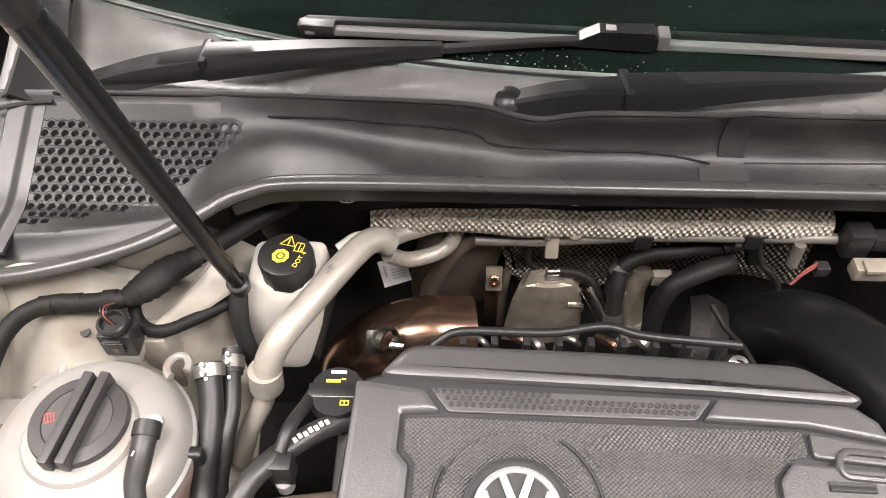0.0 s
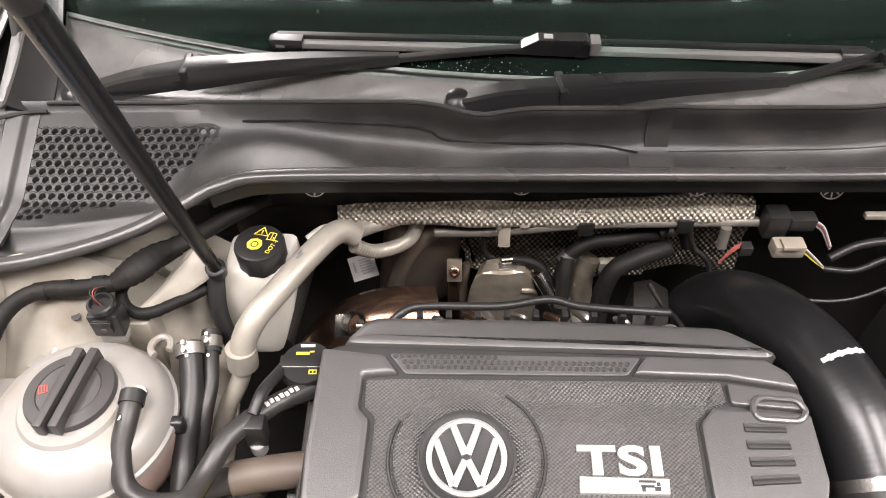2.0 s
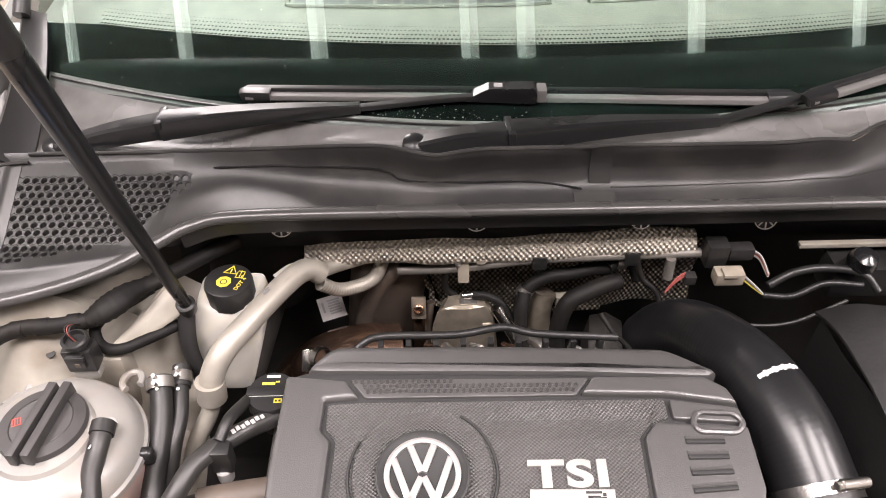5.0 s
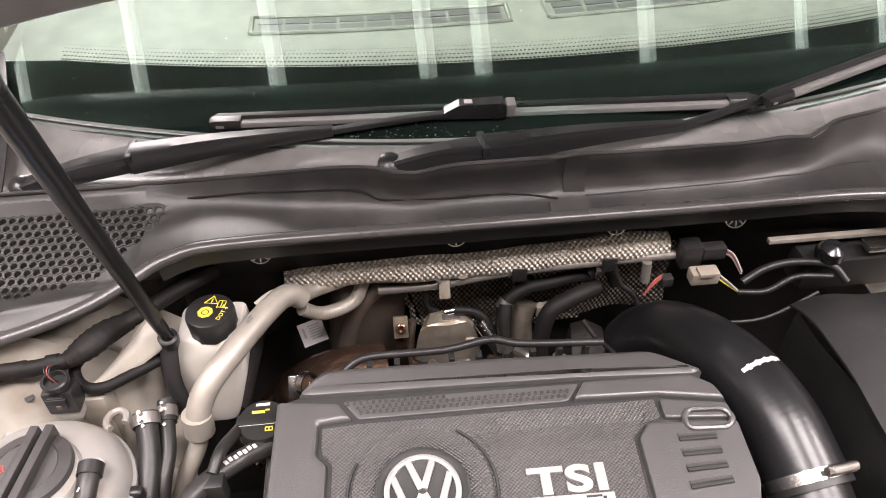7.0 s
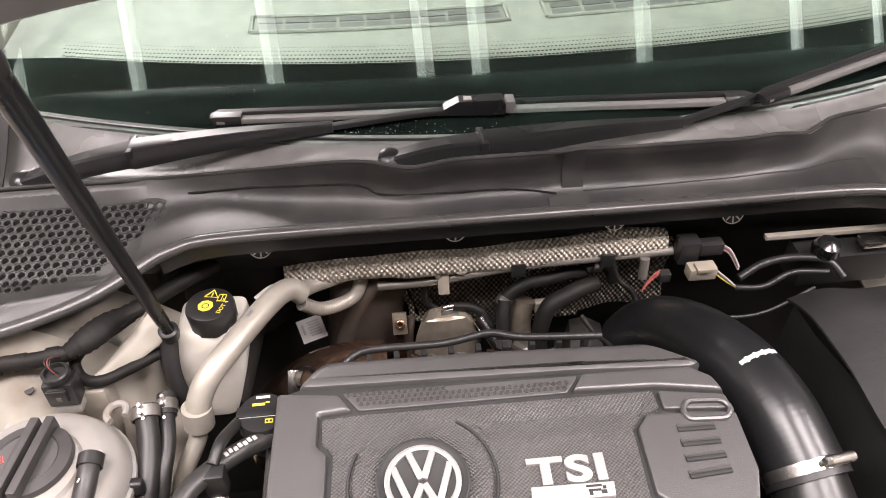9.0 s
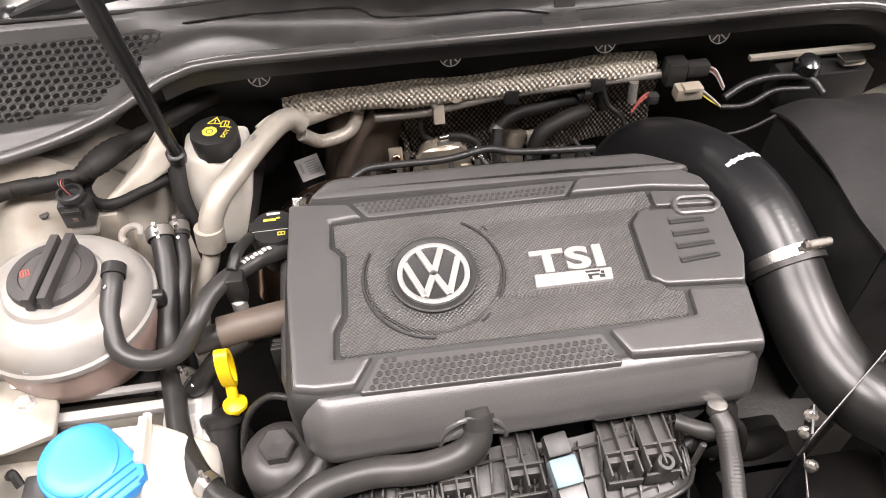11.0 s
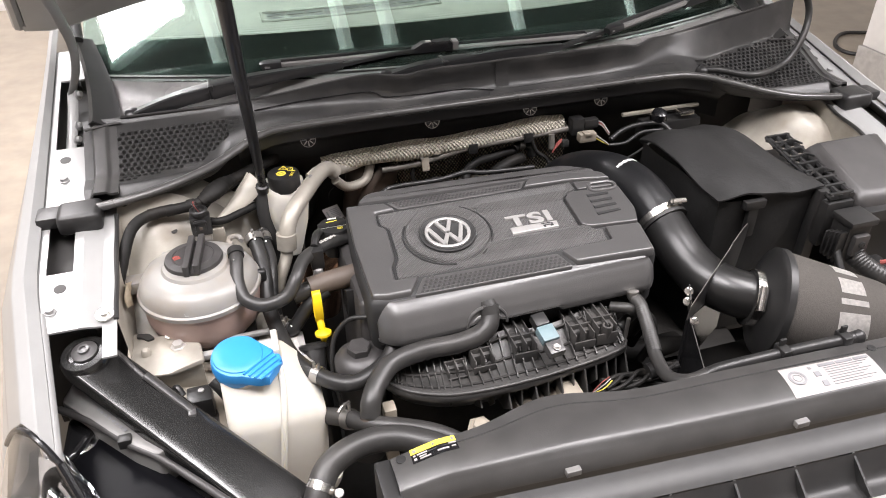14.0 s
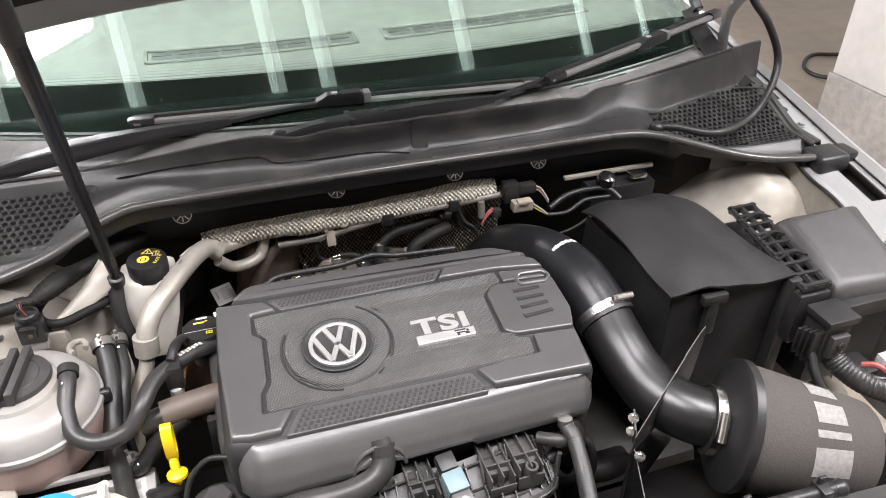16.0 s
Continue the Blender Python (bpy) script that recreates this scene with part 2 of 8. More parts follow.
M_DIFF = emit_mat("lamp_diffuser", (1.0, 0.97, 0.93), 7.0)
M_KICK = mat("grey_plinth", (0.33, 0.31, 0.29), 0.6)


# ---- building ----
def mesh_object(name, bm, material, smooth=40):
    bmesh.ops.recalc_face_normals(bm, faces=bm.faces)
    me = bpy.data.meshes.new(name)
    bm.to_mesh(me)
    bm.free()
    me.materials.append(material)
    if smooth:
        for poly in me.polygons:
            poly.use_smooth = True
        me.set_sharp_from_angle(angle=radians(smooth))
    return new(name, me)


def thing(name, label, category, at, group="", kind=""):
    ob = new(name)
    ob.empty_display_size = 0.02
    ob.matrix_world = pose(*at)
    return tagged(ob, label, category, group, kind)


def place(ob, parent):
    """Puts ob, whose vertices are in world places, under parent without moving it."""
    if parent is not None:
        ob.parent = parent
        m, up = parent.matrix_basis.copy(), parent.parent
        if up is not None:
            m = up.matrix_basis @ parent.matrix_parent_inverse @ m
        ob.matrix_parent_inverse = m.inverted()
    return ob


def part(name, bm, material, parent, label="", smooth=40):
    ob = place(mesh_object(name, bm, material, smooth), parent)
    return tagged(ob, label) if label else ob


def solo(name, bm, material, label, category, group="", kind="", smooth=40):
    """A thing of one mesh, with its origin at the middle of its foot."""
    xs = np.array([v.co for v in bm.verts])
    mid = Vector(((xs[:, 0].min() + xs[:, 0].max()) / 2, (xs[:, 1].min() + xs[:, 1].max()) / 2, xs[:, 2].min()))
    for v in bm.verts:
        v.co -= mid
    ob = mesh_object(name, bm, material, smooth)
    ob.matrix_world = Matrix.Translation(mid)
    return tagged(ob, label, category, group, kind)


def spline(pts, steps=8):
    """Catmull-Rom curve through the points, ends included."""
    if len(pts) < 3:
        return [Vector(p) for p in pts]
    ps = [Vector(p) for p in pts]
    ps = [2 * ps[0] - ps[1]] + ps + [2 * ps[-1] - ps[-2]]
    out = []
    for i in range(1, len(ps) - 2):
        a, b, c, d = ps[i - 1:i + 3]
        for k in range(steps):
            t = k / steps
            out.append(0.5 * (2 * b + (c - a) * t + (2 * a - 5 * b + 4 * c - d) * t * t + (3 * b - a - 3 * c + d) * t ** 3))
    return out + [ps[-2]]


def sweep(bm, path, radii, seg=16, squash=1.0, caps=True):
    """A tube along a path; radii is one number or a function of the share of the way."""
    n = len(path)
    rings, prev = [], None
    for i, p in enumerate(path):
        tan = (path[min(i + 1, n - 1)] - path[max(i - 1, 0)]).normalized()
        if prev is None:
            side = tan.orthogonal().normalized() if abs(tan.z) > 0.95 else tan.cross(Vector((0, 0, 1))).normalized()
        else:
            side = (prev - tan * prev.dot(tan)).normalized()
        prev = side
        up = side.cross(tan)
        r = radii(i / max(n - 1, 1)) if callable(radii) else radii
        rings.append([bm.verts.new(p + side * (r * math.cos(a)) + up * (r * squash * math.sin(a)))
                      for a in (2 * math.pi * k / seg for k in range(seg))])
    for a, b in zip(rings, rings[1:]):
        for k in range(seg):
            bm.faces.new((a[k], a[(k + 1) % seg], b[(k + 1) % seg], b[k]))
    if caps:
        bm.faces.new(rings[0][::-1])
        bm.faces.new(rings[-1])
    return bm


def tube(pts, r, seg=16, steps=8, squash=1.0, bm=None):
    return sweep(bm or bmesh.new(), spline(pts, steps), r, seg, squash)


def ribbed(pts, r, pitch=0.006, depth=0.08, seg=14):
    """A corrugated hose."""
    path = spline(pts, 6)
    length = sum((b - a).length for a, b in zip(path, path[1:]))
    path = spline(pts, max(6, int(length / pitch * 4 / (len(pts) - 1))))
    n = length / pitch
    return sweep(bmesh.new(), path, lambda s: r * (1 + depth * math.copysign(abs(math.sin(s * n * math.pi)) ** 0.5, 1) - depth), seg)


def loft(rings, bm=None, caps=True):
    bm = bm or bmesh.new()
    vs = [[bm.verts.new(p) for p in ring] for ring in rings]
    n = len(vs[0])
    for a, b in zip(vs, vs[1:]):
        for k in range(n):
            bm.faces.new((a[k], a[(k + 1) % n], b[(k + 1) % n], b[k]))
    if caps:
        bm.faces.new(vs[0][::-1])
        bm.faces.new(vs[-1])
    return bm


def axis_frame(axis):
    z = Vector(axis).normalized()
    x = Vector((1, 0, 0)) if abs(z.x) < 0.9 else Vector((0, 1, 0))
    x = (x - z * x.dot(z)).normalized()
    return x, z.cross(x), z


def lathe(profile, at, axis=(0, 0, 1), seg=32, bm=None, wobble=None, ring=False):
    """Turned shape: (radius, height) pairs along an axis from at; ring: the profile closes on itself and leaves a hole."""
    x, y, z = axis_frame(axis)
    at = Vector(at)
    rings = []
    for r, hgt in profile:
        turned = []
        for k in range(seg):
            a = 2 * math.pi * k / seg
            rr = r * (wobble(a, hgt) if wobble else 1)
            turned.append(at + z * hgt + (x * math.cos(a) + y * math.sin(a)) * max(rr, 1e-5))
        rings.append(turned)
    return loft(rings + [rings[0]], bm, False) if ring else loft(rings, bm)


def box(x0, y0, z0, x1, y1, z1, bevel=0.0, bm=None, segs=2):
    own = bmesh.new()
    vs = [own.verts.new(p) for p in ((x0, y0, z0), (x1, y0, z0), (x1, y1, z0), (x0, y1, z0), (x0, y0, z1), (x1, y0, z1), (x1, y1, z1), (x0, y1, z1))]
    for f in ((0, 3, 2, 1), (4, 5, 6, 7), (0, 1, 5, 4), (1, 2, 6, 5), (2, 3, 7, 6), (3, 0, 4, 7)):
        own.faces.new([vs[i] for i in f])
    if bevel:
        bmesh.ops.bevel(own, geom=own.edges[:], offset=bevel, segments=segs, affect="EDGES", profile=0.6)
    return own if bm is None else merge(bm, own)


def merge(bm, other, m=None):
    """Adds other's faces to bm."""
    table = {}
    for v in other.verts:
        table[v] = bm.verts.new(m @ v.co if m else v.co)
    for f in other.faces:
        bm.faces.new([table[v] for v in f.verts])
    other.free()
    return bm


def moved(bm, m):
    bmesh.ops.transform(bm, matrix=m, verts=bm.verts)
    return bm


def rounded(poly, r, steps=4):
    """A plan polygon with its corners rounded."""
    out, n = [], len(poly)
    for i in range(n):
        a, b, c = Vector(poly[i - 1]), Vector(poly[i]), Vector(poly[(i + 1) % n])
        u, v = (a - b), (c - b)
        k = min(r, u.length * 0.45, v.length * 0.45)
        p, q = b + u.normalized() * k, b + v.normalized() * k
        for s in range(steps + 1):
            t = s / steps
            out.append((1 - t) ** 2 * p + 2 * t * (1 - t) * b + t * t * q)
    return out


def inset(poly, d):
    """The polygon moved inwards by d (it runs either way round)."""
    n = len(poly)
    area = sum(poly[i - 1][0] * poly[i][1] - poly[i][0] * poly[i - 1][1] for i in range(n))
    s = 1 if area > 0 else -1
    out = []
    for i in range(n):
        a, b, c = Vector(poly[i - 1][:2]), Vector(poly[i][:2]), Vector(poly[(i + 1) % n][:2])
        t = ((b - a).normalized() + (c - b).normalized())
        t = t.normalized() if t.length > 1e-6 else (c - b).normalized()
        e = (b - a).normalized() if (b - a).length > 1e-6 else t
        nrm = Vector((-t.y, t.x)) * s
        cosang = max(0.5, abs(nrm.dot(Vector((-e.y, e.x)))))
        out.append(b + nrm * (d / cosang))
    return out


def slab(poly, z0, z1, edge=0.0, bm=None, r=0.0):
    """A plate over a plan polygon; z0, z1 numbers or functions of (x, y); edge: softened rim; r: rounded corners."""
    f0 = z0 if callable(z0) else (lambda x, y: z0)
    f1 = z1 if callable(z1) else (lambda x, y: z1)
    poly = [Vector(p[:2]) for p in poly]

    def outline(d):
        q = inset(poly, d) if d else poly
        return rounded(q, r, 3) if r else q

    rings = [[(p.x, p.y, f0(p.x, p.y)) for p in outline(0)]]
    if edge:
        for d, dz in ((0, edge), (0.3 * edge, 0.3 * edge), (edge, 0), (1.6 * edge, 0)):
            rings.append([(p.x, p.y, f1(p.x, p.y) - dz) for p in outline(d)])
    else:
        rings.append([(p.x, p.y, f1(p.x, p.y)) for p in outline(0)])
    return loft(rings, bm)


def sheet(fn, nu, nv, thick=0.004, bm=None, skip=None):
    """A curved sheet with thickness: fn(u, v) with u and v from 0 to 1; thick goes down; cells whose middle skip() takes stay open."""
    bm = bm or bmesh.new()
    top = [[Vector(fn(i / nu, j / nv)) for j in range(nv + 1)] for i in range(nu + 1)]
    a = [[bm.verts.new(p) for p in row] for row in top]
    b = [[bm.verts.new(p - Vector((0, 0, thick))) for p in row] for row in top]
    for i in range(nu):
        for j in range(nv):
            if skip and skip((top[i][j] + top[i + 1][j + 1]) / 2):
                continue
            bm.faces.new((a[i][j], a[i + 1][j], a[i + 1][j + 1], a[i][j + 1]))
            bm.faces.new((b[i][j], b[i][j + 1], b[i + 1][j + 1], b[i + 1][j]))
    for i in range(nu):
        for j in (0, nv):
            bm.faces.new((a[i][j], b[i][j], b[i + 1][j], a[i + 1][j]))
    for j in range(nv):
        for i in (0, nu):
            bm.faces.new((a[i][j], a[i][j + 1], b[i][j + 1], b[i][j]))
    return bm


def clamp_band(at, axis, r, width=0.010, screw=True, turn=0.0):
    """A worm-drive hose clamp: band and screw housing."""
    bm = lathe([(r, -width / 2), (r + 0.0012, -width / 2), (r + 0.0012, width / 2), (r, width / 2)], at, axis, 40, ring=True)
    if screw:
        x, y, z = axis_frame(axis)
        out = x * math.cos(turn) + y * math.sin(turn)
        side = z.cross(out)
        c = Vector(at) + out * (r + 0.006)
        tube([c - side * 0.016, c + side * 0.014], 0.0055, 10, bm=bm)
        tube([c + side * 0.014, c + side * 0.019], 0.0035, 6, bm=bm)
    return bm


def spring_clip(at, axis, r):
    """A spring band clip with two raised ears."""
    bm = lathe([(r, -0.006), (r + 0.001, -0.006), (r + 0.001, 0.006), (r, 0.006)], at, axis, 24, ring=True)
    x, y, z = axis_frame(axis)
    for s in (-1, 1):
        c = Vector(at) + z * (s * 0.004) + y * (r + 0.005)
        tube([c - y * 0.006, c + y * 0.004], 0.0022, 6, bm=bm)
    return bm


def letters(text, size, m, depth=0.0008, spacing=1.0, bold=0.0):
    """Raised writing as a mesh, lying in the plane of m."""
    cu = bpy.data.curves.new("writing", "FONT")
    cu.body, cu.size, cu.extrude, cu.space_character = text, size, depth, spacing
    cu.offset = bold
    cu.align_x, cu.align_y = "CENTER", "CENTER"
    ob = new("writing", cu)
    me = bpy.data.meshes.new_from_object(ob.evaluated_get(bpy.context.evaluated_depsgraph_get()))
    bm = bmesh.new()
    bm.from_mesh(me)
    bpy.data.objects.remove(ob)
    bpy.data.curves.remove(cu)
    bpy.data.meshes.remove(me)
    return moved(bm, m)


def bars(rows, m, t=0.0004):
    """Flat printed bars: (x, y, width, height) in the plane of m."""
    bm = bmesh.new()
    for x, y, w, hgt in rows:
        box(x - w / 2, y - hgt / 2, 0, x + w / 2, y + hgt / 2, t, bm=bm)
    return moved(bm, m)

M_WIPER = mat("wiper_grey", (0.17, 0.165, 0.16), 0.35, var=0.05)

# ---- the garage ----
ROOM = (-4.2, -4.6, 4.6, 5.2)
tagged(part("floor", box(ROOM[0], ROOM[1], -0.15, ROOM[2], ROOM[3], 0.0), M_CONCRETE, None, smooth=0),
       "sealed tan concrete workshop floor", "floor", kind="structure")
for nm, b in (("wall_west", (ROOM[0] - 0.2, ROOM[1], 0, ROOM[0], ROOM[3], CEILING_Z)), ("wall_east", (ROOM[2], ROOM[1], 0, ROOM[2] + 0.2, ROOM[3], CEILING_Z)),
              ("wall_south", (ROOM[0], ROOM[1] - 0.2, 0, ROOM[2], ROOM[1], CEILING_Z)), ("wall_north", (ROOM[0], ROOM[3], 0, ROOM[2], ROOM[3] + 0.2, CEILING_Z))):
    tagged(part(nm, box(*b), M_WALL, None, smooth=0), "plain off-white painted workshop wall", "wall", kind="structure")
tagged(part("ceiling", box(ROOM[0] - 0.2, ROOM[1] - 0.2, CEILING_Z, ROOM[2] + 0.2, ROOM[3] + 0.2, CEILING_Z + 0.1), M_CEIL, None, smooth=0),
       "dark brown workshop ceiling between strip lights", "ceiling", kind="structure")
for bx in (-3.3, -2.15, -1.13, -0.15, 0.2, 1.31, 2.66, 3.7):
    strip = thing("strip_light", "long slim ceiling strip light, softly lit", "light", (bx, 2.3, CEILING_Z), "strip lights")
    part("diffuser", box(bx - 0.05, 0.3, CEILING_Z - 0.03, bx + 0.008, ROOM[3], CEILING_Z - 0.002), M_STRIP, strip, smooth=0)
    part("side_diffuser", box(bx + 0.011, 0.3, CEILING_Z - 0.03, bx + 0.06, ROOM[3], CEILING_Z - 0.002), M_STRIP_DIM, strip, smooth=0)
for lx, ly, lsx, lsy in LAMPS:
    fixture = thing("ceiling_light", "rectangular white ceiling light with a lit diffuser", "light", (lx, ly, CEILING_Z - 0.1), "ceiling lights")
    part("diffuser", box(lx - lsx / 2, ly - lsy / 2, CEILING_Z - 0.115, lx + lsx / 2, ly + lsy / 2, CEILING_Z - 0.105), M_DIFF, fixture, smooth=0)
    bm = bmesh.new()
    for s in (-1, 1):
        box(lx + s * lsx / 2 - 0.015, ly - lsy / 2 - 0.015, CEILING_Z - 0.12, lx + s * lsx / 2 + 0.015, ly + lsy / 2 + 0.015, CEILING_Z, bm=bm)
        box(lx - lsx / 2, ly + s * lsy / 2 - 0.015, CEILING_Z - 0.12, lx + lsx / 2, ly + s * lsy / 2 + 0.015, CEILING_Z, bm=bm)
    part("frame", bm, M_BEAM, fixture, smooth=0)

cabinet = thing("storage_cabinet", "white workshop cabinet on a grey plinth beside the car", "cabinet", (2.7, 1.2, 0))
part("body", box(2.31, 0.5, 0.364, 3.1, 1.93, 1.9, 0.006), M_WALL, cabinet)
part("plinth", box(2.30, 0.49, 0.0, 3.11, 1.94, 0.362, 0.004), M_KICK, cabinet)
solo("floor_cable", tube([(3.9, 2.75, 0.01), (3.37, 2.885, 0.01), (3.2, 2.925, 0.01), (3.04, 2.81, 0.01), (2.98, 2.69, 0.01), (3.02, 2.60, 0.01), (3.2, 2.5, 0.01)], 0.011, 8),
     M_RUBBER, "thin black cable lying looped on the floor", "cable")


# ---- the car's shell ----
def rail_z(y):
    return 0.848 + 0.19 * y + 0.03 * max(0, y - 0.45)


FRONT_EDGE = [(0.0, 0.013), (0.54, 0.106), (0.58, 0.102), (0.64, 0.0), (0.72, -0.08), (1.0, -0.12)]
for side in (-1, 1):
    fender = thing("fender", "white painted front wing with an inner bolt rail", "car wing", (side * 0.82, 0.4, 0.3), "front wings")

    def skin(u, v, side=side):
        y0 = 0.013
        for (va, ya), (vb, yb) in zip(FRONT_EDGE, FRONT_EDGE[1:]):
            if va <= v <= vb:
                y0 = ya + (yb - ya) * (v - va) / (vb - va)
        y = y0 + (1.33 - y0) * u
        prof = [(0.758, 0.0), (0.772, 0.010), (0.790, 0.002), (0.815, -0.04), (0.838, -0.12), (0.85, -0.25), (0.848, -0.45)]
        swell = 0.45 + 0.55 / (1 + math.exp((y - 0.62) * 9))
        k = v * (len(prof) - 1)
        i = min(int(k), len(prof) - 2)
        f = k - i
        x = prof[i][0] * (1 - f) + prof[i + 1][0] * f
        z = prof[i][1] * (1 - f) + prof[i + 1][1] * f
        x = 0.758 + (x - 0.758) * swell
        taper = 0.14 * max(0.0, 0.30 - y) * (1.0 if v < 0.58 else 1.0 - 4.0 * (v - 0.58))
        return (side * (x - taper), y, rail_z(y) + z + 0.006)

    part("skin", sheet(skin, 30, 50, 0.0015), M_PAINT, fender)
    # The bolt rail, with its long slots cut through.
    bm = bmesh.new()
    cuts = [(0.315, 0.455, 0.750, 0.711), (0.60, 0.80, 0.750, 0.699)]
    ys = [0.155, 0.208, 0.27, 0.315, 0.455, 0.50, 0.55, 0.60, 0.70, 0.80, 0.9]
    xs = [0.760, 0.748, 0.712, 0.700, 0.673, 0.655]
    for a, b in zip(ys, ys[1:]):
        for c, d in zip(xs, xs[1:]):
            if any(a >= q[0] - 1e-6 and b <= q[1] + 1e-6 and c <= q[2] + 1e-6 and d >= q[3] - 1e-6 for q in cuts):
                continue
            if (d < 0.70 and a > 0.42) or (a < 0.205 and not c < 0.68):
                continue
            drop = lambda x: 0.004 if x < 0.69 else 0.0
            box_v = [(side * c, a, rail_z(a) - drop(c)), (side * d, a, rail_z(a) - drop(d)), (side * d, b, rail_z(b) - drop(d)), (side * c, b, rail_z(b) - drop(c))]
            loft([[(x, y, z - 0.003) for x, y, z in box_v], box_v], bm)
    bmesh.ops.remove_doubles(bm, verts=bm.verts, dist=0.0001)
    part("bolt_rail", bm, M_PAINT, fender, smooth=30)
    # The holes are thin near-black discs in place of shaded openings.
    for by, bx in ((0.245, 0.738), (0.285, 0.728), (0.52, 0.732), (0.57, 0.732), (0.223, 0.669)):
        big = bx < 0.7
        bm = lathe([(0.012 if big else 0.008, 0), (0.012 if big else 0.008, 0.0015), (0.006, 0.002), (0.0055, 0.007), (0.001, 0.0072)] if by not in (0.285, 0.57)
                   else [(0.0085, 0), (0.0085, 0.0006), (0.001, 0.0007)], (side * bx, by, rail_z(by)), (0, -0.2, 1), 14)
        part("bolt" if by not in (0.285, 0.57) else "hole", bm, M_ALU_BRIGHT if big else M_PAINT if by not in (0.285, 0.57) else M_SHADE, fender)
    def flange(u, v, side=side):
        y = 0.013 + 0.228 * u
        return (side * (0.7575 - 0.14 * (0.30 - y) - 0.006 * v), y, rail_z(y) + 0.0055 - 0.006 * v * v)

    part("front_flange", sheet(flange, 10, 6, 0.002), M_PAINT, fender)
    # The channel between rail and skin, a near-black solid in place of its shade, and the bonnet's hinge plate in it.
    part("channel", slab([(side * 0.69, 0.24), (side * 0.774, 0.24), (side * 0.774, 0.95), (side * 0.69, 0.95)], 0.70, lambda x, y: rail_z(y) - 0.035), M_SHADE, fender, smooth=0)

    bm = tube([(side * 0.733, 0.63, 0.945), (side * 0.732, 0.673, 0.957), (side * 0.729, 0.72, 0.978), (side * 0.728, 0.765, 1.0)], 0.009, 10, squash=0.4)
    tube([(side * 0.728, 0.765, 1.0), (side * 0.708, 0.748, 1.05), (side * 0.70, 0.732, 1.10), (side * 0.70, 0.677, 1.165), (side * 0.70, 0.62, 1.215), (side * 0.70, 0.59, 1.26)], 0.010, 10, squash=0.4, bm=bm)
    hinge = part("bonnet_hinge", bm, M_PAINT, fender, "white painted steel bonnet hinge")
    for p in ((0.724, 0.655, 0.955), (0.722, 0.69, 0.966), (0.720, 0.755, 0.998)):
        part("bolt", lathe([(0.009, 0), (0.009, 0.003), (0.006, 0.004), (0.006, 0.009), (0.001, 0.0095)], (side * p[0], p[1], p[2]), (-side, -0.3, 0.3), 12), M_PAINT, hinge)

    # Inner wing: sloping pressed panel with the strut tower's dome.
    def wing(u, v, side=side):
        x, y = 0.44 + 0.22 * u, 0.10 + 0.45 * v
        back = 1 / (1 + math.exp((0.425 - y) * 120)) if side < 0 else 0.0
        dome = 0.096 * math.exp(-((1 - 0.6 * back) * (x - 0.60) ** 2 + (1 - 0.9 * back) * (y - 0.43) ** 2) / 0.011)
        fall = 0.75 * max(0.0, 0.575 - x) ** 1.15
        z = 0.775 + 0.16 * max(0, y - 0.16) + dome - fall * (1.0 if y < 0.40 else 0.55) - 0.15 * max(0, 0.2 - y)
        z += 0.003 * math.sin(70 * y) * (1 if x > 0.6 else 0.3) + 0.005 * noise.noise(Vector((x * 26, y * 22, 2.0 + side))) + 0.005 * math.tanh((y - 0.405 + 0.08 * (x - 0.55)) * 90)
        if side > 0:
            z -= 0.16 / (1 + math.exp((y - 0.33) * 70))
        if side < 0:
            z += 0.022 * min(1.0, max(0.0, (y - 0.424 - 0.15 * max(0.0, 0.60 - x)) / 0.014)) * min(1.0, max(0.0, (0.462 + 0.15 * max(0.0, 0.60 - x) - y) / 0.014))
            z -= 0.035 * math.exp(-((x - 0.545) ** 2 + (y - 0.30) ** 2) / 0.010)
        return (side * x, y, z)

    part("edge_trim", tube([(side * 0.655, y, rail_z(y) - 0.003 + 0.002 * math.sin(60 * y)) for y in [0.215 + 0.21 * k / 14 for k in range(15)]], 0.0035, 8, 2), M_RUBBER, fender)

    def skirt(u, v, side=side):
        y = 0.22 + 0.32 * u
        return (side * (0.656 - 0.004 * v), y, (rail_z(y) - 0.006) * (1 - v) + (wing(1.0, (y - 0.10) / 0.45)[2] - 0.004) * v)

    tagged(part("wall_rail_skirt", sheet(skirt, 20, 4, 0.002), M_INNER, None), "cream painted upright of the wing rail", "car panel", kind="structure")
    tagged(part("wall_inner_wing", sheet(wing, 30, 44, 0.004), M_INNER, None), "cream painted inner wing panel with a domed strut tower", "car panel", kind="structure")

# The bulkhead, dark bay floor and sides.
tagged(part("wall_bulkhead", box(-0.66, 0.645, 0.28, 0.66, 0.66, 0.965), M_SHADE, None, smooth=0), "black bulkhead behind the engine", "car panel", kind="structure")
tagged(part("floor_undertray", box(-0.66, -0.22, 0.28, 0.66, 0.645, 0.30), M_SHADE, None, smooth=0), "black undertray below the engine", "car panel", kind="structure")
for s in (-1, 1):
    tagged(part("wall_bay_side", box(min(s * 0.655, s * 0.665), -0.2, 0.30, max(s * 0.655, s * 0.665), 0.58, 0.60), M_SHADE, None, smooth=0), "black side wall of the engine bay", "car panel", kind="structure")

